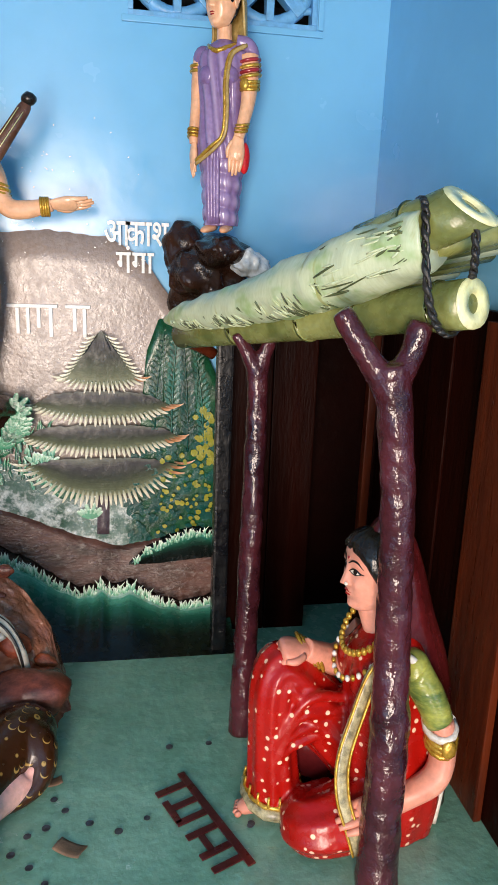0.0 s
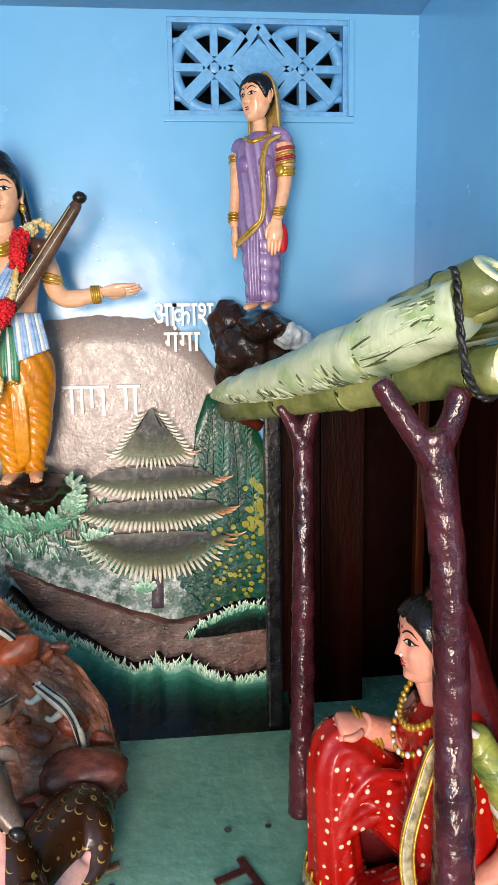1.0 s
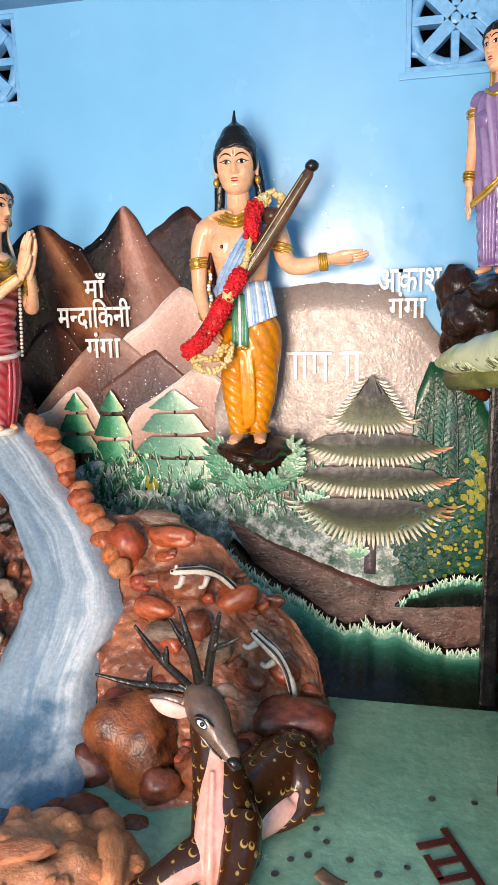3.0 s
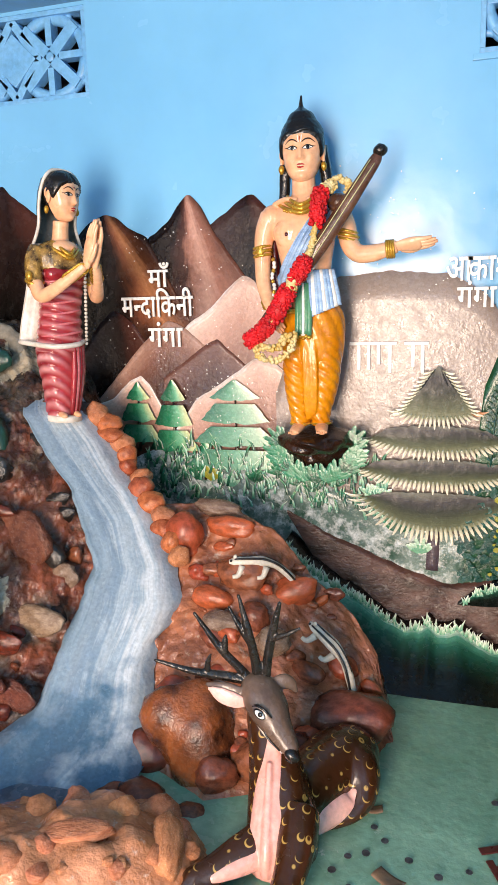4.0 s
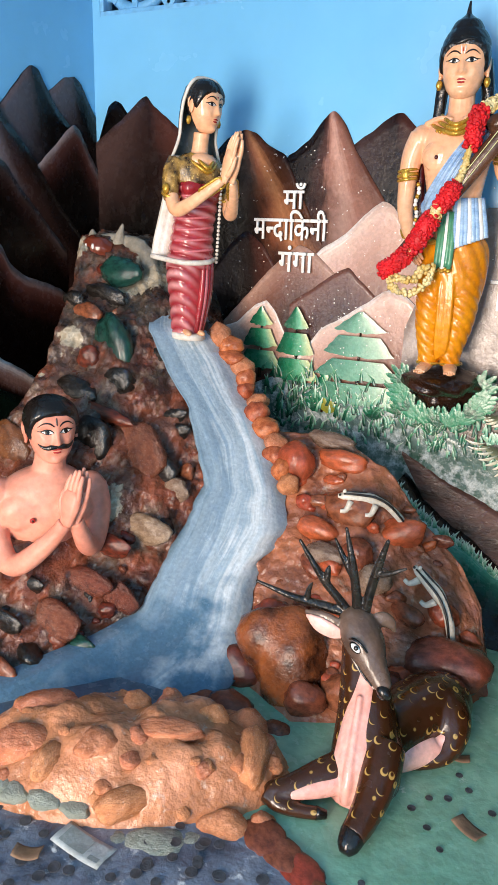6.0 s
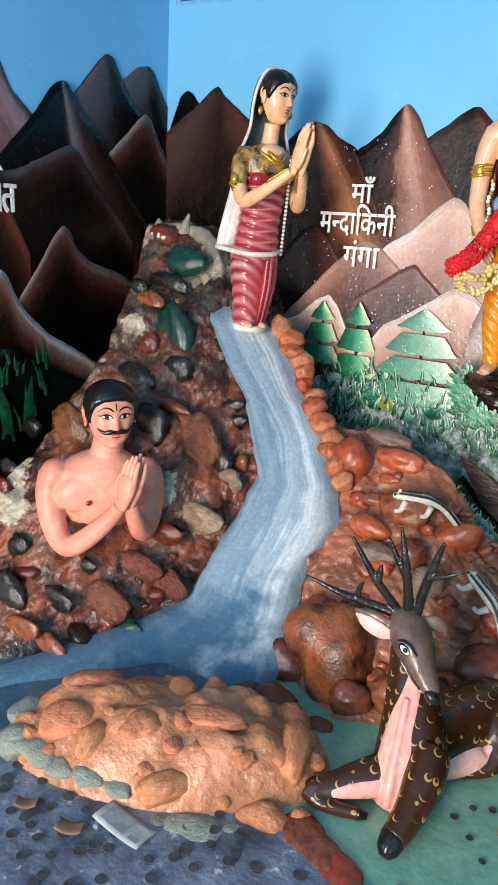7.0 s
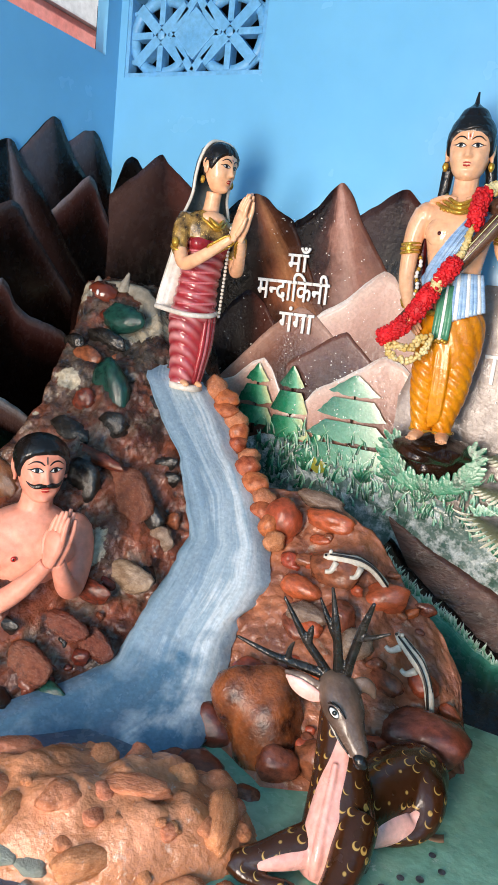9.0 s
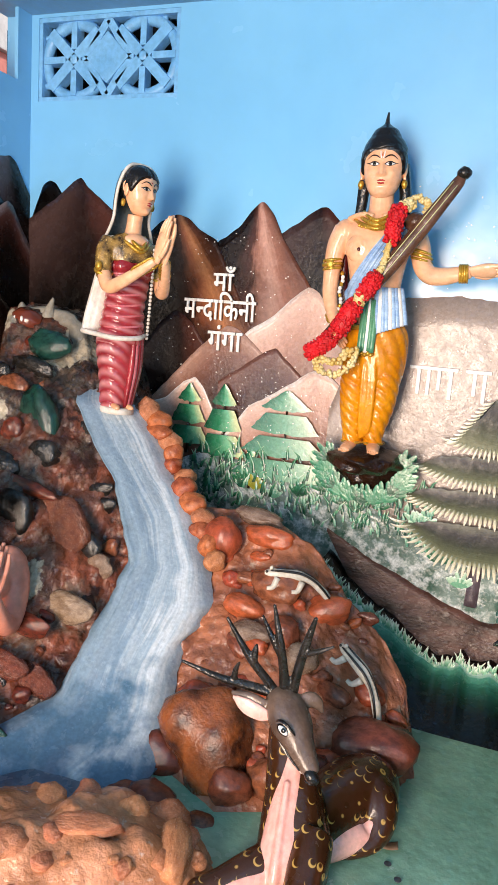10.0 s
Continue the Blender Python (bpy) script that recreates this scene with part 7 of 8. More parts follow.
# blouse, neck, jewels
column(bm, [(0, -0.004, 0.512, 0.086, 0.066), (0, -0.002, 0.555, 0.092, 0.062), (0, 0, 0.585, 0.078, 0.052), (0, 0, 0.606, 0.046, 0.038)], BZ, 32, 5)
tube(bm, [(0, 0, 0.585, 0.034), (0, -0.004, 0.63, 0.027), (0, -0.008, 0.672, 0.027)], S, 14)
ball(bm, (0, -0.030, 0.582), (0.050, 0.034, 0.028), S)
for r, z in ((0.040, 0.604), (0.058, 0.592)):
    tube(bm, [(-r, -0.016, z, 0.005), (-r * 0.6, -0.055, z - 0.022, 0.006), (0, -0.074, z - 0.042, 0.008), (r * 0.6, -0.055, z - 0.022, 0.006), (r, -0.016, z, 0.005)], GO, 8, 4)
head(bm, (0.002, -0.016, 0.748), 0.156, SF, HR, WH, LI, 22, 3, False, "dot", 0.29)
# veil: a hood that frames the hair, then falls behind to the waist
veil = []
for z, w, f, b in ((0.835, 0.012, -0.002, 0.020), (0.828, 0.036, -0.012, 0.050), (0.805, 0.058, -0.016, 0.070), (0.765, 0.067, -0.002, 0.078), (0.715, 0.068, 0.012, 0.080), (0.66, 0.066, 0.020, 0.078), (0.615, 0.078, 0.020, 0.078), (0.56, 0.098, 0.026, 0.082)):
    veil.append([bm.verts.new((w * math.cos(a), f + (b - f) * math.sin(a) ** 0.8, z)) for a in np.linspace(0, math.pi, 21)])
bridge(bm, veil, VE, False, False)
inner = [[bm.verts.new((v.co.x * 0.93, v.co.y - 0.005 * (0 < i < 20), v.co.z - 0.003)) for i, v in enumerate(row)] for row in veil]
bridge(bm, inner, VE, False, False)
for i in (0, 20):
    bridge(bm, [[r[i] for r in veil], [r[i] for r in inner]], VE, False, False)
rim = [(veil[j][0].co.x, veil[j][0].co.y, veil[j][0].co.z, 0.0055) for j in range(7, -1, -1)] + [(veil[j][20].co.x, veil[j][20].co.y, veil[j][20].co.z, 0.0055) for j in range(8)]
tube(bm, rim, WH, 8, 3)
# the pale fall of the veil down the back, swung out to one side
draped(bm, [(-0.056, 0.064, 0.262, 0.070, 0.016), (-0.050, 0.066, 0.32, 0.068, 0.017), (-0.036, 0.064, 0.42, 0.064, 0.018), (-0.022, 0.056, 0.52, 0.062, 0.020), (-0.010, 0.046, 0.595, 0.060, 0.020)], WH, lambda t, z: 0.004 * pleat(8 * math.cos(t)), 56, 6)
tube(bm, [(-0.126, 0.062, 0.262, 0.009), (-0.098, -0.004, 0.258, 0.009), (-0.058, -0.072, 0.256, 0.009), (0.02, -0.080, 0.262, 0.009), (0.066, -0.038, 0.270, 0.008)], WH, 9, 5, 1.0)
for e in (-1, 1):
    tube(bm, [(e * 0.080, 0.0, 0.580, 0.030), (e * 0.098, -0.006, 0.535, 0.031), (e * 0.104, -0.020, 0.480, 0.028), (e * 0.105, -0.032, 0.455, 0.026)], BZ, 16, 5)
    ring(bm, (e * 0.104, -0.024, 0.470), 0.029, 0.006, GO, (18, 0, 0))
    ball(bm, (e * 0.131, -0.040, 0.487), (0.012, 0.015, 0.017), GO, seg=14)
    tube(bm, [(e * 0.105, -0.030, 0.465, 0.024), (e * 0.100, -0.068, 0.425, 0.024), (e * 0.074, -0.125, 0.452, 0.021), (e * 0.040, -0.185, 0.498, 0.017), (e * 0.018, -0.214, 0.528, 0.0155)], S, 14, 6)
    for q in range(5):
        f = q / 4
        ring(bm, (e * (0.050 - 0.026 * f), -0.168 - 0.038 * f, 0.486 + 0.030 * f), 0.0205, 0.0042, GO, (-48, e * -25, 0))
    hand(bm, (e * 0.0135, -0.218, 0.530), (e * -0.05, -0.34, 0.94), (e, 0, 0), 0.148, 0.056, SF, 1)
    tube(bm, [(e * 0.054, -0.016, 0.715, 0.006), (e * 0.055, -0.018, 0.703, 0.008), (e * 0.055, -0.018, 0.692, 0.004)], GO, 8, 2)
for k in range(24):
    a = 0.75 + 0.012 * k
    ball(bm, (0.086 * math.sin(a), -0.082 * math.cos(a), 0.565 - 0.0132 * k), 0.0062, WH, seg=8)
column(bm, [(0, -0.010, -0.012, 0.062, 0.066), (0, -0.010, 0.006, 0.060, 0.064), (0, -0.010, 0.010, 0.054, 0.058)], WH, 24, 2)
for e in (-1, 1):
    tube(bm, [(e * 0.024, -0.03, 0.016, 0.014), (e * 0.026, -0.066, 0.014, 0.012), (e * 0.027, -0.080, 0.012, 0.006)], SF, 10, 3, 0.8)
woman_red = statue("woman_statue", bm, ["skin", "hair", "white_cloth", "red_cloth", "pink_cloth", "maroon", "grey_veil", "gold", "bronze_cloth", "skin", "lip"], (-1.745, 2.235, 0.908), 56,
                 "painted statue in red sari, palms joined, above the waterfall", lean=4, fused=((0, 0.0033, 3), (8, 0.0038, 2)))

# woman in purple on the dark rocks
S, HR, WH, RD, PU, GO, PI, VL, SF, LI = range(10)
bm = bmesh.new()
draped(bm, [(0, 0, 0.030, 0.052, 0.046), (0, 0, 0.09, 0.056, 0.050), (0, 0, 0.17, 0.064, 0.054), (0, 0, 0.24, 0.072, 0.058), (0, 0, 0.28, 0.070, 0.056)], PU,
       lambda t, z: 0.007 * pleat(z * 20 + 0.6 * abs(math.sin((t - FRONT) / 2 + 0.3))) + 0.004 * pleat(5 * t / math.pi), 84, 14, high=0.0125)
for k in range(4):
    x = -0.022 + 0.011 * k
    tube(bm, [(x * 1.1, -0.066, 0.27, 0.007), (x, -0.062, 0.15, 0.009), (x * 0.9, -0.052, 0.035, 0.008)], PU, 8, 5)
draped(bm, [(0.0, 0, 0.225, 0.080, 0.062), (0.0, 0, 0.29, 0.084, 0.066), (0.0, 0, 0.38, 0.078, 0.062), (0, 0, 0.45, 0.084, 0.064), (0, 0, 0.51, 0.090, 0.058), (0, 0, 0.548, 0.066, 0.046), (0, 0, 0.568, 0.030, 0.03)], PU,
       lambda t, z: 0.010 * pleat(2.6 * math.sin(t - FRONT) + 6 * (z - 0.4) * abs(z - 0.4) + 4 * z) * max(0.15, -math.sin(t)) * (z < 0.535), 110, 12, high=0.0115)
for e in (-1, 1):
    ball(bm, (e * 0.034, -0.046, 0.462), (0.036, 0.028, 0.034), PU)
# cream border of the fall, from the shoulder round under the hand
for off in (0.0, 0.009):
    tube(bm, [(0.088 - off, -0.026, 0.548, 0.006), (0.052 - off, -0.060, 0.515, 0.006), (0.044 - off, -0.078, 0.44, 0.006), (0.048 - off, -0.082, 0.36, 0.006), (0.040 - off, -0.082, 0.29, 0.006), (0.0 - off, -0.084, 0.248 + off, 0.006), (-0.070, -0.060, 0.212 + off, 0.006)], VL if off == 0 else GO, 8, 6)
tube(bm, [(0.050, -0.020, 0.560, 0.020), (0.085, -0.004, 0.552, 0.022), (0.100, 0.012, 0.520, 0.020), (0.096, 0.03, 0.45, 0.014)], PU, 12, 4)
# arms: one hangs free, the other comes forward over the fall
tube(bm, [(-0.076, 0.0, 0.525, 0.034), (-0.088, -0.004, 0.46, 0.026), (-0.092, -0.010, 0.39, 0.021), (-0.096, -0.020, 0.31, 0.018), (-0.094, -0.024, 0.275, 0.016)], S, 14, 5)
tube(bm, [(0.088, -0.006, 0.520, 0.034), (0.098, -0.016, 0.455, 0.029), (0.098, -0.030, 0.385, 0.024), (0.088, -0.048, 0.32, 0.020), (0.080, -0.058, 0.285, 0.018)], S, 14, 5)
hand(bm, (-0.094, -0.024, 0.28), (0.02, -0.10, -1), (-0.7, -0.7, 0), 0.105, 0.046, SF, 1, 0.04)
hand(bm, (0.080, -0.058, 0.285), (-0.10, -0.05, -1), (0.35, -0.94, 0), 0.110, 0.054, SF, 1, 0.02)
for z in (0.508, 0.492, 0.478, 0.464):
    ring(bm, (0.092 + (0.508 - z) * 0.14, -0.008 - (0.508 - z) * 0.15, z), 0.0345, 0.0055, RD if z in (0.508, 0.478) else GO, (8, -8, 0))
for z in (0.448, 0.438, 0.428):
    ring(bm, (0.099, -0.018, z), 0.0295, 0.0062, GO, (10, 0, 0))
ball(bm, (0.092, -0.050, 0.437), (0.016, 0.008, 0.018), GO, seg=12)
for z in (0.500, 0.486):
    ring(bm, (-0.088, -0.001, z), 0.029, 0.0055, GO)
for e, x, y, z in ((1, 0.089, -0.047, 0.325), (1, 0.087, -0.050, 0.315), (1, 0.086, -0.052, 0.305), (-1, -0.096, -0.020, 0.315), (-1, -0.096, -0.021, 0.305), (-1, -0.095, -0.022, 0.295)):
    ring(bm, (x, y, z), 0.0205, 0.0045, GO, (14 * e, 0, 0))
ball(bm, (0.094, -0.034, 0.230), (0.018, 0.018, 0.046), PI)
ball(bm, (-0.074, 0.0, 0.520), (0.036, 0.036, 0.040), PU)
tube(bm, [(0, 0.002, 0.545, 0.030), (0, -0.004, 0.59, 0.025), (0, -0.006, 0.615, 0.025)], S, 14)
tube(bm, [(-0.05, -0.018, 0.556, 0.005), (-0.03, -0.05, 0.540, 0.006), (0, -0.064, 0.528, 0.007), (0.03, -0.05, 0.540, 0.006), (0.05, -0.018, 0.556, 0.005)], GO, 8, 4)
bm.transform(Matrix.Diagonal((0.92, 1, 1, 1)))
head(bm, (-0.004, -0.014, 0.668), 0.140, SF, HR, WH, LI, -24, 3, False, "dot", 0.29)
veil = []
turn_veil = Matrix.Rotation(radians(-16), 3, "Z")
for z, w, f, b in ((0.746, 0.012, 0.0, 0.018), (0.739, 0.034, -0.006, 0.044), (0.715, 0.052, -0.004, 0.060), (0.675, 0.058, 0.008, 0.068), (0.63, 0.058, 0.016, 0.068), (0.585, 0.060, 0.020, 0.066), (0.55, 0.070, 0.020, 0.062)):
    veil.append([bm.verts.new(turn_veil @ Vector((w * math.cos(a), f + (b - f) * math.sin(a) ** 0.8, z))) for a in np.linspace(0, math.pi, 21)])
bridge(bm, veil, VL, False, False)
inner = [[bm.verts.new((v.co.x * 0.93, v.co.y - 0.004 * (0 < i < 20), v.co.z - 0.003)) for i, v in enumerate(row)] for row in veil]
bridge(bm, inner, VL, False, False)
for i in (0, 20):
    bridge(bm, [[r[i] for r in veil], [r[i] for r in inner]], VL, False, False)
    tube(bm, [(*r[i].co, 0.005) for r in veil], VL, 7, 3)
for e in (-1, 1):
    tube(bm, [(e * 0.026, 0, 0.026, 0.018), (e * 0.030, -0.045, 0.018, 0.017), (e * 0.033, -0.070, 0.012, 0.009)], SF, 10, 3, 0.7)
purple = statue("woman_statue", bm, ["skin", "hair", "white", "red_cloth", "purple", "gold", "petal_red", "veil_gold", "skin", "lip"], (-0.060, 2.42, 1.385), -28,
                "painted statue in a purple sari standing on dark rock", fused=((0, 0.003, 3),))
bm = bmesh.new()
ball(bm, (-0.055, 2.46, 1.335), (0.095, 0.13, 0.055), 0, seg=28, rough=0.25, seed=6.0)
ball(bm, (-0.165, 2.555, 1.335), (0.075, 0.06, 0.095), 0, seg=28, rough=0.2, seed=7.5)
ball(bm, (-0.09, 2.50, 1.25), (0.13, 0.10, 0.10), 0, seg=28, rough=0.35, seed=9.0)
ball(bm, (-0.14, 2.54, 1.17), (0.08, 0.06, 0.09), 0, seg=24, rough=0.35, seed=3.0)
melt(bm, 0, 0.005, 4)
ledge2 = tagged(part("rock_ledge", bm, M["ledge"], None), "dark brown glossy rocks under the purple-clad statue", "rock")
bm = bmesh.new()
ball(bm, (0.025, 2.40, 1.305), (0.055, 0.05, 0.045), 0, seg=20, rough=0.4, seed=1.0)
ball(bm, (0.065, 2.41, 1.285), (0.045, 0.045, 0.04), 0, seg=18, rough=0.4, seed=2.4)
melt(bm, 0, 0.004, 3)
tagged(part("white_stone", bm, M["stone_white"], None), "white painted stone beside the hut roof", "stone")

# bare-chested bust with joined palms, half sunk in the bank
S, HR, WH, RD, SF, NI = range(6)
bm = bmesh.new()
column(bm, [(0.0, 0.03, 0.03, 0.080, 0.06), (0.0, 0.014, 0.08, 0.112, 0.080), (0, 0.006, 0.14, 0.132, 0.090), (0, 0.004, 0.205, 0.145, 0.086), (0, 0.004, 0.248, 0.135, 0.078), (0.006, 0.010, 0.282, 0.095, 0.062), (0.016, 0.010, 0.300, 0.055, 0.050)], S, 40, 7)
for e in (-1, 1):
    ball(bm, (e * 0.055, -0.052, 0.180), (0.085, 0.034, 0.062), S, seg=22)
    ball(bm, (e * 0.138, 0.002, 0.226), (0.050, 0.052, 0.054), S, seg=20)
ball(bm, (-0.040, -0.0900, 0.165), (0.0085, 0.005, 0.0085), NI, seg=12)
ball(bm, (-0.040, -0.0930, 0.165), (0.004, 0.004, 0.004), HR, seg=8)
tube(bm, [(0.008, 0.012, 0.265, 0.060), (0.018, 0.006, 0.305, 0.050), (0.026, 0.0, 0.365, 0.047)], S, 18)
# the near arm crosses the chest; the other rises from behind the hands
tube(bm, [(-0.145, 0.0, 0.235, 0.046), (-0.158, -0.014, 0.17, 0.043), (-0.148, -0.045, 0.095, 0.040), (-0.122, -0.085, 0.042, 0.036), (-0.088, -0.118, 0.040, 0.034), (-0.030, -0.150, 0.090, 0.031), (0.026, -0.172, 0.152, 0.025), (0.050, -0.182, 0.190, 0.022)], S, 18, 7)
tube(bm, [(0.145, 0.0, 0.235, 0.046), (0.158, -0.012, 0.17, 0.042), (0.150, -0.040, 0.105, 0.038), (0.132, -0.080, 0.068, 0.034), (0.112, -0.120, 0.090, 0.031), (0.094, -0.155, 0.145, 0.026), (0.082, -0.172, 0.190, 0.022)], S, 18, 7)
palm_n = Vector((-0.72, -0.62, 0.15)).normalized()
for e in (-1, 1):
    hand(bm, Vector((0.064, -0.180, 0.192)) - palm_n * (0.014 * e), (0.26, 0.05, 0.96), palm_n * (-e), 0.160, 0.070, SF, e)
head(bm, (0.028, -0.010, 0.424), 0.198, SF, HR, WH, RD, 13, 3, True, "line", 0.30)
hx = Matrix.Translation((0.028, -0.010, 0.424)) @ Matrix.Rotation(radians(13), 4, "Z") @ Matrix.Rotation(radians(3), 4, "X")
for e in (-1, 1):
    pts = [(e * 0.004, -0.168, 0.034), (e * 0.075, -0.172, 0.044), (e * 0.150, -0.186, 0.036), (e * 0.215, -0.166, 0.022), (e * 0.268, -0.122, 0.006)]
    tube(bm, [(*(hx @ (on_face(x, z, 0.008) * 0.198)), r * 0.198) for x, z, r in pts], HR, 8, 5)
bust = statue("man_bust", bm, ["skin_pink", "hair", "white", "lip", "skin_pink", "lip"], (-1.872, 1.60, 0.258), 43, "painted bare-chested bust with joined palms among the rocks", fused=((0, 0.0040, 9),))

# seated woman in the hut
S, HR, WH, RD, DT, GO, GS, SK, BO, SF = range(10)
bm = bmesh.new()
tube(bm, [(0.34, 1.44, 0.0, 0.13), (0.335, 1.44, 0.12, 0.145), (0.315, 1.44, 0.26, 0.125), (0.30, 1.44, 0.38, 0.110), (0.295, 1.44, 0.46, 0.100), (0.285, 1.44, 0.52, 0.055)], DT, 40, 7, 1.15, fold=11, deep=0.03)
tube(bm, [(0.27, 1.50, 0.12, 0.10), (0.12, 1.51, 0.25, 0.090), (0.0, 1.50, 0.365, 0.072), (-0.035, 1.49, 0.33, 0.070), (-0.03, 1.49, 0.20, 0.075), (-0.02, 1.49, 0.085, 0.083), (-0.02, 1.49, 0.050, 0.088)], DT, 40, 7, 1.0, fold=10, deep=0.05)
ball(bm, (0.14, 1.535, 0.13), (0.13, 0.07, 0.12), RD, seg=24)
for k in range(4):
    tube(bm, [(0.20 - 0.03 * k, 1.44, 0.32 - 0.03 * k, 0.012), (0.06 - 0.03 * k, 1.425, 0.335 - 0.05 * k, 0.014), (-0.04 + 0.005 * k, 1.425, 0.22 - 0.045 * k, 0.010)], DT, 9, 5)
for k in range(16):
    a = 2 * math.pi * k / 16
    tube(bm, [(-0.02 + 0.086 * math.cos(a), 1.49 + 0.086 * math.sin(a), 0.085, 0.004), (-0.02 + 0.091 * math.cos(a), 1.49 + 0.091 * math.sin(a), 0.060, 0.005)], GO, 6, 2)
ring(bm, (-0.02, 1.49, 0.038), 0.089, 0.016, BO)
ring(bm, (-0.02, 1.49, 0.058), 0.090, 0.006, GO)
tube(bm, [(0.0, 1.48, 0.032, 0.034), (-0.06, 1.47, 0.028, 0.032), (-0.115, 1.465, 0.02, 0.024), (-0.135, 1.465, 0.015, 0.014)], SF, 12, 4, 0.7)
for k in range(5):
    ball(bm, (-0.142 + 0.004 * abs(k - 1), 1.445 + 0.010 * k, 0.014), (0.012, 0.006, 0.008), SF, seg=8)
tube(bm, [(0.34, 1.42, 0.09, 0.10), (0.20, 1.35, 0.085, 0.088), (0.08, 1.33, 0.075, 0.076), (0.03, 1.35, 0.065, 0.065), (0.06, 1.40, 0.055, 0.06), (0.16, 1.43, 0.05, 0.055)], DT, 32, 6, 0.85, fold=8, deep=0.05)
# patterned border of the fall, over the breast and down across the lap
tube(bm, [(0.262, 1.335, 0.515, 0.010), (0.205, 1.335, 0.455, 0.017), (0.160, 1.322, 0.36, 0.019), (0.122, 1.305, 0.265, 0.020), (0.120, 1.285, 0.185, 0.020), (0.145, 1.262, 0.115, 0.018), (0.165, 1.25, 0.06, 0.014)], BO, 12, 6, 0.45, up=(0, 1, 0))
for off in (-0.018, 0.018):
    tube(bm, [(0.262 + off * 0.4, 1.332, 0.515, 0.004), (0.205 + off, 1.327, 0.455, 0.004), (0.160 + off, 1.314, 0.36, 0.004), (0.122 + off, 1.297, 0.265, 0.004), (0.120 + off, 1.277, 0.185, 0.004), (0.145 + off, 1.254, 0.115, 0.004), (0.165 + off, 1.243, 0.06, 0.004)], GO, 7, 5)
tube(bm, [(0.280, 1.44, 0.47, 0.048), (0.245, 1.44, 0.53, 0.038), (0.225, 1.44, 0.575, 0.038)], S, 16)
for e in (-1, 1):
    ball(bm, (0.215, 1.44 + e * 0.05, 0.40), (0.05, 0.05, 0.055), DT)
for k in range(15):
    a = -1.35 + 2.7 * k / 14
    ball(bm, (0.232 - 0.072 * math.cos(a), 1.44 + 0.082 * math.sin(a), 0.520 - 0.062 * math.cos(a)), 0.0095, GO, seg=8)
    ball(bm, (0.222 - 0.080 * math.cos(a), 1.44 + 0.096 * math.sin(a), 0.478 - 0.082 * math.cos(a)), 0.008, GO if k % 2 else WH, seg=8)
hm = Matrix.Translation((0.232, 1.44, 0.650)) @ Matrix.Diagonal((1.25, 1, 1, 1))
hb2 = bmesh.new()
head(hb2, (0, 0, 0), 0.188, SF, HR, WH, SK, -84, 2, False, "dot", 0.29, pin=True)
hb2.transform(hm)
me = bpy.data.meshes.new("tmp")
hb2.to_mesh(me)
hb2.free()
bm.from_mesh(me)
bpy.data.meshes.remove(me)
tube(bm, [(0.225, 1.44, 0.758, 0.028), (0.268, 1.44, 0.722, 0.064), (0.295, 1.44, 0.65, 0.082), (0.330, 1.44, 0.52, 0.098), (0.375, 1.44, 0.38, 0.115), (0.405, 1.44, 0.2, 0.12), (0.405, 1.44, 0.02, 0.12)], RD, 32, 7, 0.62, up=(0, 1, 0), fold=9, deep=0.04)
tube(bm, [(0.285, 1.33, 0.50, 0.010), (0.355, 1.322, 0.455, 0.013), (0.425, 1.325, 0.36, 0.013), (0.462, 1.345, 0.22, 0.012), (0.465, 1.36, 0.10, 0.012), (0.462, 1.37, 0.01, 0.012)], WH, 9, 6)
ball(bm, (0.33, 1.345, 0.450), (0.050, 0.050, 0.048), GS)
tube(bm, [(0.33, 1.34, 0.452, 0.046), (0.372, 1.318, 0.395, 0.044), (0.396, 1.303, 0.345, 0.041)], GS, 16, 5)
ring(bm, (0.400, 1.300, 0.336), 0.042, 0.009, WH, (15, -10, 0))
for k in range(3):
    ring(bm, (0.405, 1.296, 0.316 - 0.012 * k), 0.039, 0.007, GO, (15, -8, 0))
ball(bm, (0.405, 1.254, 0.305), (0.022, 0.010, 0.024), GO, seg=12)
tube(bm, [(0.400, 1.30, 0.35, 0.036), (0.412, 1.29, 0.275, 0.036), (0.390, 1.28, 0.215, 0.034), (0.32, 1.285, 0.17, 0.029), (0.26, 1.28, 0.15, 0.025)], S, 16, 6)
hand(bm, (0.26, 1.28, 0.15), (-1, -0.12, -0.12), (0, -0.6, 0.8), 0.16, 0.075, SF, -1, 0.04)
tube(bm, [(0.27, 1.535, 0.44, 0.045), (0.20, 1.55, 0.36, 0.042), (0.12, 1.51, 0.395, 0.034), (0.06, 1.485, 0.432, 0.027)], S, 14, 6)
for q in range(5):
    ring(bm, (0.110 - 0.014 * q, 1.508, 0.392 + 0.008 * q), 0.034, 0.0065, GO, (0, 65, 0))
hand(bm, (0.060, 1.485, 0.432), (-1, -0.12, 0.10), (-0.1, -0.3, 0.95), 0.135, 0.072, SF, -1, 0.50)
bm.transform(Matrix.Translation((0.002, 0, 0)) @ Matrix.Diagonal((0.782, 1, 1, 1)))
seated = statue("seated_woman_statue", bm, ["skin_pink", "hair", "white_cloth", "maroon", "dot_red", "gold", "green_sleeve", "lip", "border", "skin_pink"], (0, 0, 0), 0,
                "painted statue of a seated woman in dotted red sari", fused=((0, 0.004, 3), (4, 0.005, 4)))

# spotted deer lying before the bank
HD, FC, PK, HN, WH, BK, CR = range(7)
bm = bmesh.new()
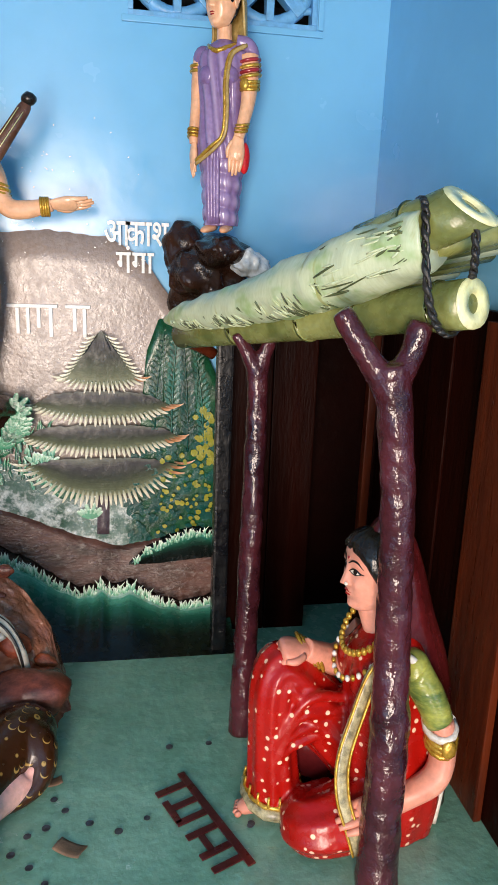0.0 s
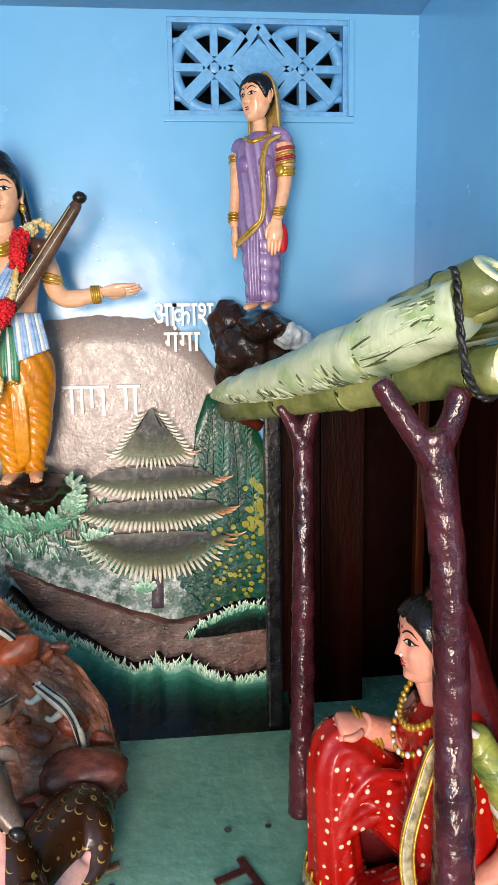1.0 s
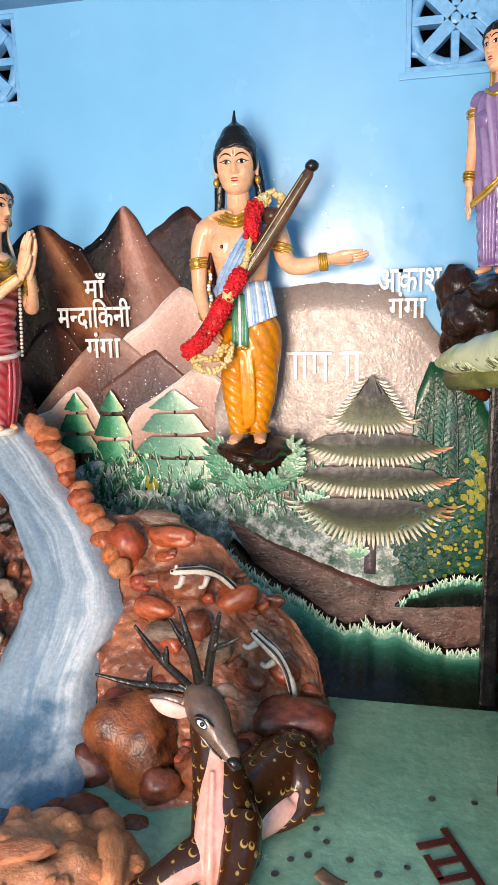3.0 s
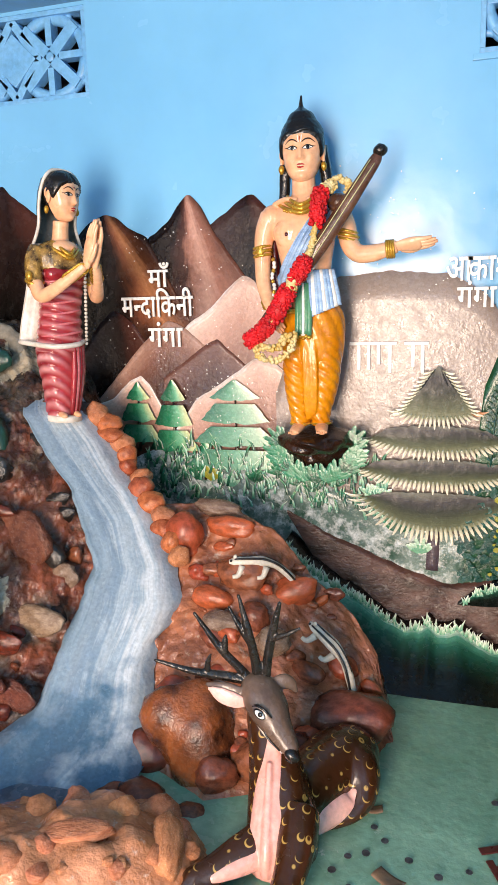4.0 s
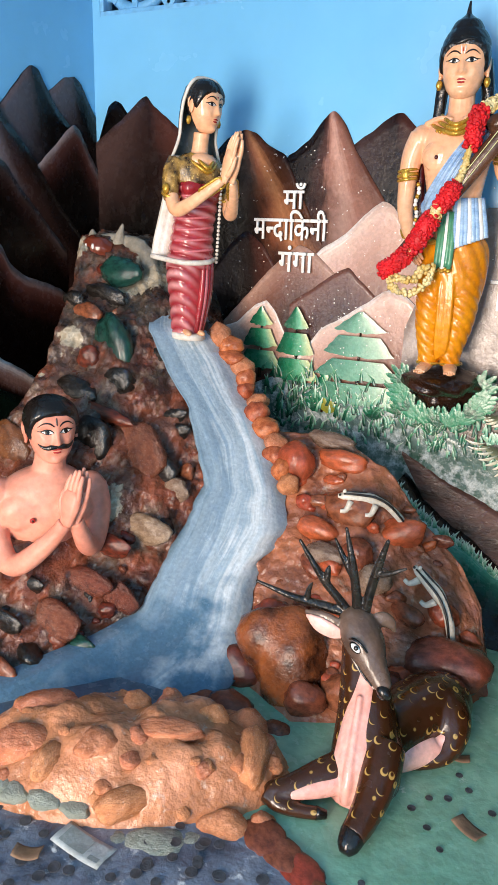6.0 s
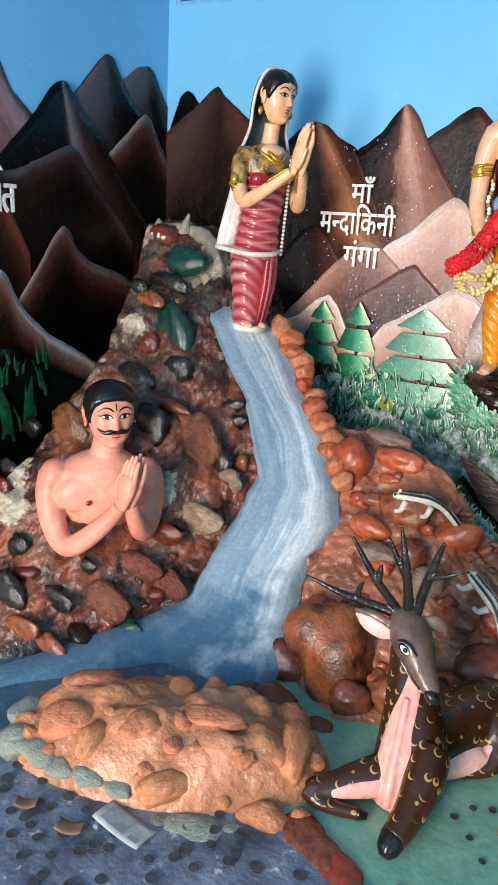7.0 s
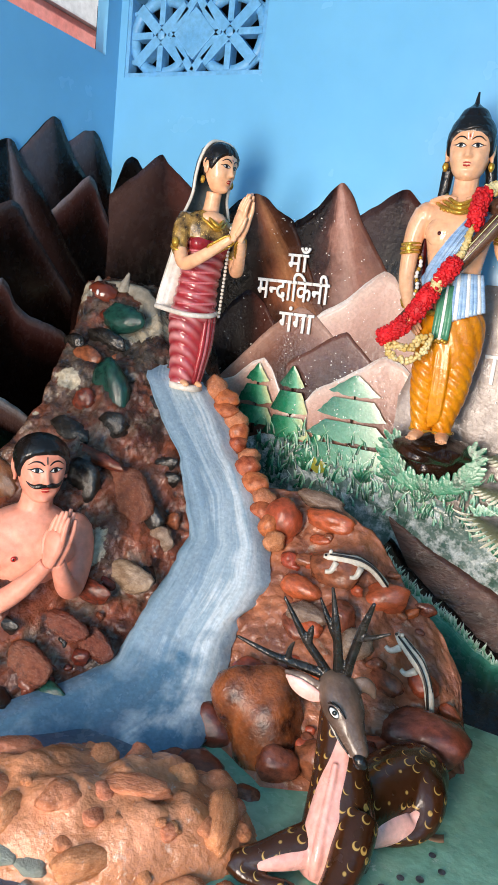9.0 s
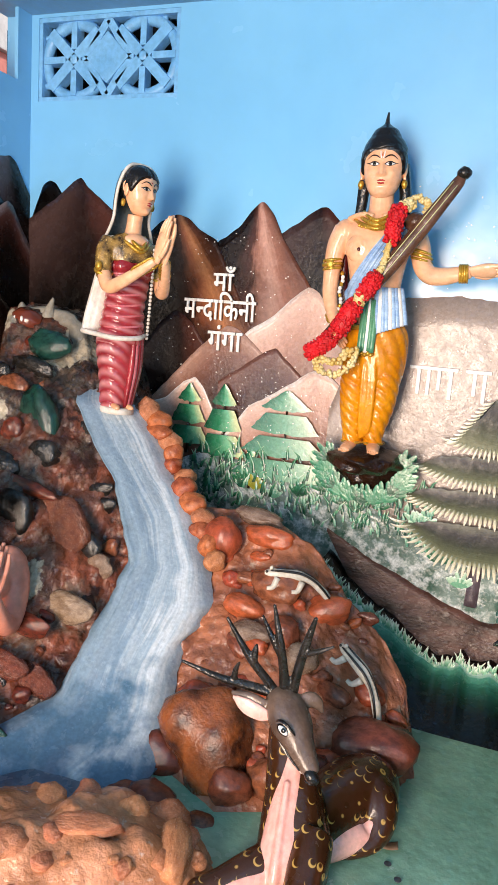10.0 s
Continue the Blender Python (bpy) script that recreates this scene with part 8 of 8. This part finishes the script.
# body, thigh and the tucked hind leg
tube(bm, [(-0.76, 1.46, 0.06, 0.075), (-0.735, 1.54, 0.075, 0.082), (-0.695, 1.63, 0.078, 0.090), (-0.655, 1.70, 0.078, 0.092), (-0.625, 1.755, 0.065, 0.078), (-0.612, 1.785, 0.050, 0.042)], HD, 28, 7, 0.95)
tube(bm, [(-0.650, 1.71, 0.085, 0.075), (-0.608, 1.66, 0.080, 0.064), (-0.590, 1.615, 0.055, 0.044), (-0.600, 1.575, 0.034, 0.028), (-0.635, 1.545, 0.024, 0.022), (-0.672, 1.525, 0.018, 0.018)], HD, 20, 6)
tube(bm, [(-0.668, 1.528, 0.018, 0.019), (-0.700, 1.510, 0.014, 0.013)], BK, 12, 3)
tube(bm, [(-0.725, 1.485, 0.055, 0.052), (-0.672, 1.540, 0.045, 0.046), (-0.618, 1.585, 0.046, 0.034), (-0.592, 1.600, 0.080, 0.012)], PK, 18, 5)
# neck and breast
tube(bm, [(-0.752, 1.430, 0.0, 0.084), (-0.757, 1.440, 0.07, 0.086), (-0.780, 1.490, 0.16, 0.070), (-0.808, 1.535, 0.235, 0.056), (-0.832, 1.560, 0.290, 0.042), (-0.842, 1.560, 0.32, 0.025)], HD, 26, 7)
tube(bm, [(-0.772, 1.362, 0.004, 0.050), (-0.772, 1.368, 0.07, 0.050), (-0.782, 1.428, 0.15, 0.042), (-0.790, 1.476, 0.215, 0.034), (-0.798, 1.512, 0.262, 0.026)], PK, 18, 6, 0.75)
tube(bm, [(-0.768, 1.325, 0.02, 0.012), (-0.768, 1.332, 0.08, 0.013), (-0.778, 1.396, 0.16, 0.010), (-0.786, 1.446, 0.225, 0.007)], PK, 8, 5)
# folded foreleg: upper leg, knee, and the shin tucked back under it
tube(bm, [(-0.785, 1.40, 0.055, 0.048), (-0.832, 1.345, 0.052, 0.041), (-0.885, 1.295, 0.038, 0.032), (-0.925, 1.265, 0.030, 0.027), (-0.940, 1.255, 0.028, 0.018)], HD, 18, 6)
tube(bm, [(-0.790, 1.362, 0.048, 0.034), (-0.835, 1.312, 0.046, 0.026), (-0.885, 1.270, 0.038, 0.014)], PK, 12, 5)
tube(bm, [(-0.938, 1.258, 0.028, 0.022), (-0.900, 1.248, 0.020, 0.018), (-0.850, 1.258, 0.017, 0.016), (-0.812, 1.272, 0.016, 0.015)], HD, 14, 5)
tube(bm, [(-0.818, 1.270, 0.016, 0.016), (-0.796, 1.280, 0.013, 0.010)], BK, 10, 3)
# the foreleg stretched forward
tube(bm, [(-0.712, 1.430, 0.115, 0.050), (-0.705, 1.375, 0.095, 0.047), (-0.705, 1.315, 0.066, 0.039), (-0.712, 1.260, 0.046, 0.033), (-0.720, 1.225, 0.036, 0.029)], HD, 20, 6)
tube(bm, [(-0.719, 1.232, 0.036, 0.030), (-0.722, 1.205, 0.026, 0.024), (-0.724, 1.192, 0.018, 0.012)], BK, 14, 3)
# head: narrow wedge with a pale jaw
tube(bm, [(-0.860, 1.543, 0.378, 0.028), (-0.832, 1.523, 0.364, 0.048), (-0.800, 1.500, 0.333, 0.050), (-0.774, 1.481, 0.302, 0.037), (-0.752, 1.467, 0.278, 0.028), (-0.736, 1.457, 0.261, 0.022), (-0.732, 1.454, 0.254, 0.013)], FC, 24, 7, 0.92)
tube(bm, [(-0.834, 1.503, 0.332, 0.018), (-0.804, 1.483, 0.302, 0.020), (-0.772, 1.465, 0.275, 0.016), (-0.749, 1.455, 0.258, 0.012)], CR, 12, 5)
ball(bm, (-0.730, 1.442, 0.256), (0.021, 0.015, 0.015), BK, (0, 40, 0), seg=14)
tube(bm, [(-0.744, 1.439, 0.245, 0.003), (-0.729, 1.435, 0.242, 0.003), (-0.718, 1.441, 0.248, 0.003)], BK, 6, 3)
c = Vector((-0.810, 1.456, 0.342))
ball(bm, c, (0.0185, 0.009, 0.0105), BK, (0, 38, 0), seg=14)
ball(bm, c + Vector((0.001, -0.005, 0.003)), (0.0145, 0.007, 0.0075), WH, (0, 38, 0), seg=12)
ball(bm, c + Vector((0.003, -0.010, 0.0055)), (0.0062, 0.004, 0.0060), BK, seg=10)
tube(bm, [(-0.834, 1.468, 0.352, 0.002), (-0.818, 1.456, 0.364, 0.003), (-0.798, 1.450, 0.360, 0.003), (-0.780, 1.452, 0.340, 0.002)], BK, 6, 4)
tube(bm, [(-0.806, 1.460, 0.302, 0.002), (-0.784, 1.449, 0.280, 0.003), (-0.760, 1.443, 0.262, 0.002)], BK, 6, 4)
# ears
tube(bm, [(-0.842, 1.503, 0.352, 0.010), (-0.877, 1.497, 0.358, 0.025), (-0.917, 1.493, 0.370, 0.024), (-0.957, 1.493, 0.382, 0.005)], FC, 14, 5, 0.45, up=(0, 1, 0))
tube(bm, [(-0.844, 1.491, 0.345, 0.007), (-0.878, 1.484, 0.351, 0.021), (-0.917, 1.480, 0.365, 0.020), (-0.950, 1.485, 0.377, 0.004)], PK, 14, 5, 0.35, up=(0, 1, 0))
tube(bm, [(-0.807, 1.533, 0.375, 0.010), (-0.777, 1.547, 0.382, 0.020), (-0.757, 1.557, 0.370, 0.016), (-0.744, 1.563, 0.345, 0.004)], FC, 12, 4, 0.45, up=(0, 1, 0))
for pts in ([(-0.856, 1.536, 0.380, 0.014), (-0.881, 1.526, 0.418, 0.011), (-0.921, 1.508, 0.473, 0.010), (-0.981, 1.493, 0.568, 0.004)],
            [(-0.864, 1.530, 0.384, 0.013), (-0.921, 1.515, 0.396, 0.012), (-0.991, 1.490, 0.413, 0.009), (-1.081, 1.468, 0.443, 0.004)],
            [(-0.834, 1.536, 0.386, 0.014), (-0.839, 1.525, 0.448, 0.012), (-0.849, 1.508, 0.528, 0.010), (-0.868, 1.498, 0.623, 0.004)],
            [(-0.818, 1.540, 0.384, 0.014), (-0.808, 1.533, 0.448, 0.012), (-0.791, 1.523, 0.528, 0.011), (-0.769, 1.508, 0.608, 0.005)],
            [(-0.911, 1.510, 0.458, 0.009), (-0.908, 1.506, 0.493, 0.008), (-0.904, 1.503, 0.513, 0.003)],
            [(-0.956, 1.503, 0.404, 0.009), (-0.951, 1.498, 0.438, 0.007), (-0.941, 1.493, 0.463, 0.003)],
            [(-0.796, 1.525, 0.503, 0.008), (-0.761, 1.513, 0.523, 0.007), (-0.721, 1.508, 0.548, 0.003)],
            [(-0.844, 1.514, 0.488, 0.009), (-0.868, 1.508, 0.533, 0.008), (-0.896, 1.503, 0.588, 0.003)]):
    tube(bm, pts, HN, 10, 6, fold=5, deep=0.08)
deer = statue("deer_statue", bm, ["deer", "deer_face", "deer_pink", "horn", "white", "hair", "squirrel_pale"], (0, 0, 0), 0, "painted spotted deer statue with black antlers lying down", fused=((0, 0.0045, 5), (1, 0.0035, 3), (2, 0.0035, 3), (3, 0.003, 1)))


# striped squirrels on the bank
def squirrel(at, turn, tilt, label):
    bm = bmesh.new()
    tube(bm, [(-0.062, 0, 0.012, 0.006), (-0.045, 0, 0.014, 0.013), (-0.02, 0, 0.016, 0.015), (0.015, 0, 0.018, 0.017), (0.04, 0, 0.014, 0.013), (0.06, 0.0, 0.006, 0.011), (0.09, 0.0, -0.016, 0.012), (0.12, 0, -0.045, 0.009), (0.132, 0, -0.06, 0.003)], 0, 12, 5, 0.8)
    for dy in (-0.008, 0.008):
        tube(bm, [(-0.05, dy - 0.006, 0.024, 0.002), (-0.01, dy - 0.008, 0.0285, 0.003), (0.03, dy - 0.007, 0.027, 0.003), (0.07, dy - 0.006, 0.0085, 0.003), (0.115, dy - 0.005, -0.034, 0.0025)], 1, 6, 4)
    for x in (-0.03, 0.03):
        tube(bm, [(x, -0.012, 0.008, 0.009), (x - 0.008, -0.02, -0.014, 0.007), (x - 0.022, -0.022, -0.018, 0.005)], 0, 7, 3)
    ball(bm, (-0.058, -0.009, 0.018), 0.0035, 1, seg=8)
    ball(bm, (-0.048, -0.006, 0.028), (0.005, 0.004, 0.006), 0, seg=8)
    ob = part("squirrel_statue", bm, [M["squirrel_pale"], M["squirrel_dark"]], None)
    ob.matrix_world = pose(*at, 0, tilt, turn) @ Matrix.Scale(1.3, 4)
    return tagged(ob, label, "statue", "squirrels on the rocks")


squirrel((-0.992, 2.055, 0.462), 20, 6, "small cream squirrel statue with black stripes on a rock")
squirrel((-0.742, 1.955, 0.272), -26, 32, "small striped squirrel statue head up on the rocks")

# ---- the flower garland on the lute ----
garland = tagged(empty("flower_garland", (-0.885, 2.30, 1.2)), "red and cream flower garland draped along the lute", "garland")
rr = random.Random(21)
SW = [(0.105, -0.085, 0.800), (0.070, -0.115, 0.770), (0.058, -0.128, 0.70), (0.035, -0.148, 0.60), (0.005, -0.158, 0.545), (-0.035, -0.160, 0.485), (-0.075, -0.160, 0.42), (-0.120, -0.155, 0.365), (-0.180, -0.145, 0.325)]
LINE = [Vector(q) for q in smooth_line(SW, 8)]


def puff(k0, k1, r, material, name, count, label):
    bm = bmesh.new()
    for _ in range(count):
        q = LINE[min(len(LINE) - 1, int(rr.uniform(k0, k1) * (len(LINE) - 1)))]
        d = Vector((rr.gauss(0, 1), rr.gauss(0, 1), rr.gauss(0, 1))).normalized() * r * rr.uniform(0.6, 1.0)
        ball(bm, q + d, (0.0075, 0.003, 0.0065), 0, (rr.uniform(0, 180), rr.uniform(0, 180), 0), seg=6)
    core = LINE[int(k0 * (len(LINE) - 1)):int(k1 * (len(LINE) - 1)) + 1]
    tube(bm, [(*q, r * (0.9 if 0 < i < len(core) - 1 else 0.3)) for i, q in enumerate(core)], 0, 14, 2)
    ob = part(name, bm, M[material], garland, label)
    ob.matrix_world = sage.matrix_world


for k0, k1, r in ((0.13, 0.27, 0.026), (0.46, 0.56, 0.026), (0.64, 0.80, 0.030), (0.84, 1.0, 0.027)):
    puff(k0, k1, r, "petal_red", "red_flower_clump", 700, "clump of red petals")
for k0, k1, r in ((0.0, 0.12, 0.020), (0.28, 0.45, 0.010), (0.56, 0.64, 0.020), (0.80, 0.84, 0.018)):
    puff(k0, k1, r, "petal_cream", "cream_flower_string", 90, "string of cream flowers")
# loose loops of cream flowers below its end and over the shoulder
for loop in ([(-0.165, -0.145, 0.318), (-0.140, -0.150, 0.275), (-0.085, -0.150, 0.262), (-0.040, -0.148, 0.295), (-0.028, -0.145, 0.345)], [(-0.150, -0.140, 0.315), (-0.115, -0.150, 0.300), (-0.075, -0.150, 0.305), (-0.050, -0.150, 0.345)],
             [(0.095, -0.085, 0.808), (0.128, -0.075, 0.818), (0.160, -0.080, 0.795), (0.155, -0.09, 0.765)]):
    bm = bmesh.new()
    for q in smooth_line(loop, 7):
        for _ in range(3):
            ball(bm, Vector(q) + Vector((rr.gauss(0, 0.005), rr.gauss(0, 0.004), rr.gauss(0, 0.005))), (0.0085, 0.006, 0.0075), 0, (rr.uniform(0, 180), rr.uniform(0, 180), 0), seg=6)
    ob = part("cream_flower_string", bm, M["petal_cream"], garland, "string of cream flowers")
    ob.matrix_world = sage.matrix_world

# ---- dark red letters on the floor, as plain bars ----
bm = bmesh.new()
A = Matrix.Translation((-0.205, 1.44, 0.004)) @ Matrix.Rotation(radians(-66), 4, "Z")
for lo, hi in (((-0.17, 0.035), (0.17, 0.055)), ((-0.14, -0.045), (-0.12, 0.035)), ((-0.10, -0.045), (-0.02, -0.028)), ((-0.08, -0.03), (-0.062, 0.035)), ((-0.03, -0.045), (-0.012, 0.035)),
               ((0.02, -0.045), (0.038, 0.035)), ((0.038, -0.02), (0.09, -0.004)), ((0.085, -0.045), (0.103, 0.035)), ((0.13, -0.04), (0.148, 0.035))):
    b2 = bmesh.new()
    box(b2, (lo[0], lo[1], 0), (hi[0], hi[1], 0.004), bevel=0.0015)
    b2.transform(A)
    me = bpy.data.meshes.new("tmp")
    b2.to_mesh(me)
    b2.free()
    bm.from_mesh(me)
    bpy.data.meshes.remove(me)
part("floor_lettering", bm, M["red_paint"], floor, "dark red painted bars on the floor", smooth=False)

# ---- offerings: coins and paper ----
def coin_mesh():
    bm = bmesh.new()
    rings = [[bm.verts.new((r * math.cos(t), r * math.sin(t), z)) for t in [2 * math.pi * i / 18 for i in range(18)]] for r, z in ((0.0118, 0), (0.0125, 0.0005), (0.0125, 0.0016), (0.0115, 0.0021), (0.0108, 0.0017))]
    bridge(bm, rings, 0)
    me = bpy.data.meshes.new("coin")
    bm.to_mesh(me)
    bm.free()
    me.materials.append(M["coin"])
    return me


COIN = coin_mesh()
rr = random.Random(4)


def coin(x, y, z, size=1.0):
    ob = new("coin", COIN)
    ob.matrix_world = pose(x, y, z, rr.uniform(-3, 3), rr.uniform(-3, 3), rr.uniform(0, 360)) @ Matrix.Scale(size * rr.choice((0.9, 1.0, 1.1)), 4)
    tagged(ob, "dull dark coin lying on the painted floor", "coin", "coins on the floor")


count = 0
while count < 105:
    x, y = rr.uniform(-1.7, -0.75), rr.uniform(0.72, 1.10)
    if y < edge_y(x) - 0.02 and mound_h(x, y) < 0.0:
        coin(x, y, 0.0115)
        count += 1
count = 0
while count < 11:
    x, y = rr.uniform(-0.68, 0.0), rr.uniform(1.15, 2.1)
    if not (-0.62 < x < -0.45 and y > 1.55):
        coin(x, y, 0.004, 0.72)
        count += 1
for x, y in ((-0.60, 1.45), (-0.56, 1.47), (-0.63, 1.40), (-0.52, 1.52), (-0.585, 1.36), (-0.55, 1.56)):
    coin(x, y, 0.004, 0.72)


def slip(x, y, z, w, d, turn, material, label, curl=0.006):
    bm = bmesh.new()
    sheet(bm, lambda u, v: Vector(((u - 0.5) * w, (v - 0.5) * d, curl * (abs(u - 0.5) * 2) ** 2 + 0.002 * math.sin(v * 5))), 10, 6)
    ob = part("paper_slip", bm, M[material], None)
    so = ob.modifiers.new("thick", "SOLIDIFY")
    so.thickness = 0.001
    ob.matrix_world = pose(x, y, z, 0, 0, turn)
    tagged(ob, label, "paper", "slips of paper on the floor")
    if material == "note":
        for a, b, c, e in ((-0.40, -0.32, 0.05, 0.36), (-0.10, -0.30, 0.12, 0.30), (0.22, -0.34, 0.42, -0.16)):
            bm = bmesh.new()
            sheet(bm, lambda u, v: Vector(((a + (c - a) * u) * w, (b + (e - b) * v) * d, curl * (abs(a + (c - a) * u) * 2) ** 2 + 0.0035)), 6, 3)
            part("print", bm, M["ink"], ob, "grey printed block")


slip(-1.225, 0.955, 0.012, 0.135, 0.062, -6, "note", "crumpled pale paper slip among the coins")
slip(-1.315, 0.885, 0.013, 0.06, 0.035, 20, "note_brown", "folded brown paper scrap among the coins", 0.01)
slip(-1.44, 0.88, 0.013, 0.05, 0.03, 30, "note_brown", "small folded brown paper scrap", 0.01)
slip(-0.50, 1.40, 0.005, 0.07, 0.04, -30, "note_brown", "torn pale brown paper scrap on the green floor")
slip(-0.56, 1.62, 0.005, 0.05, 0.03, 10, "note_brown", "small pale paper scrap on the green floor")
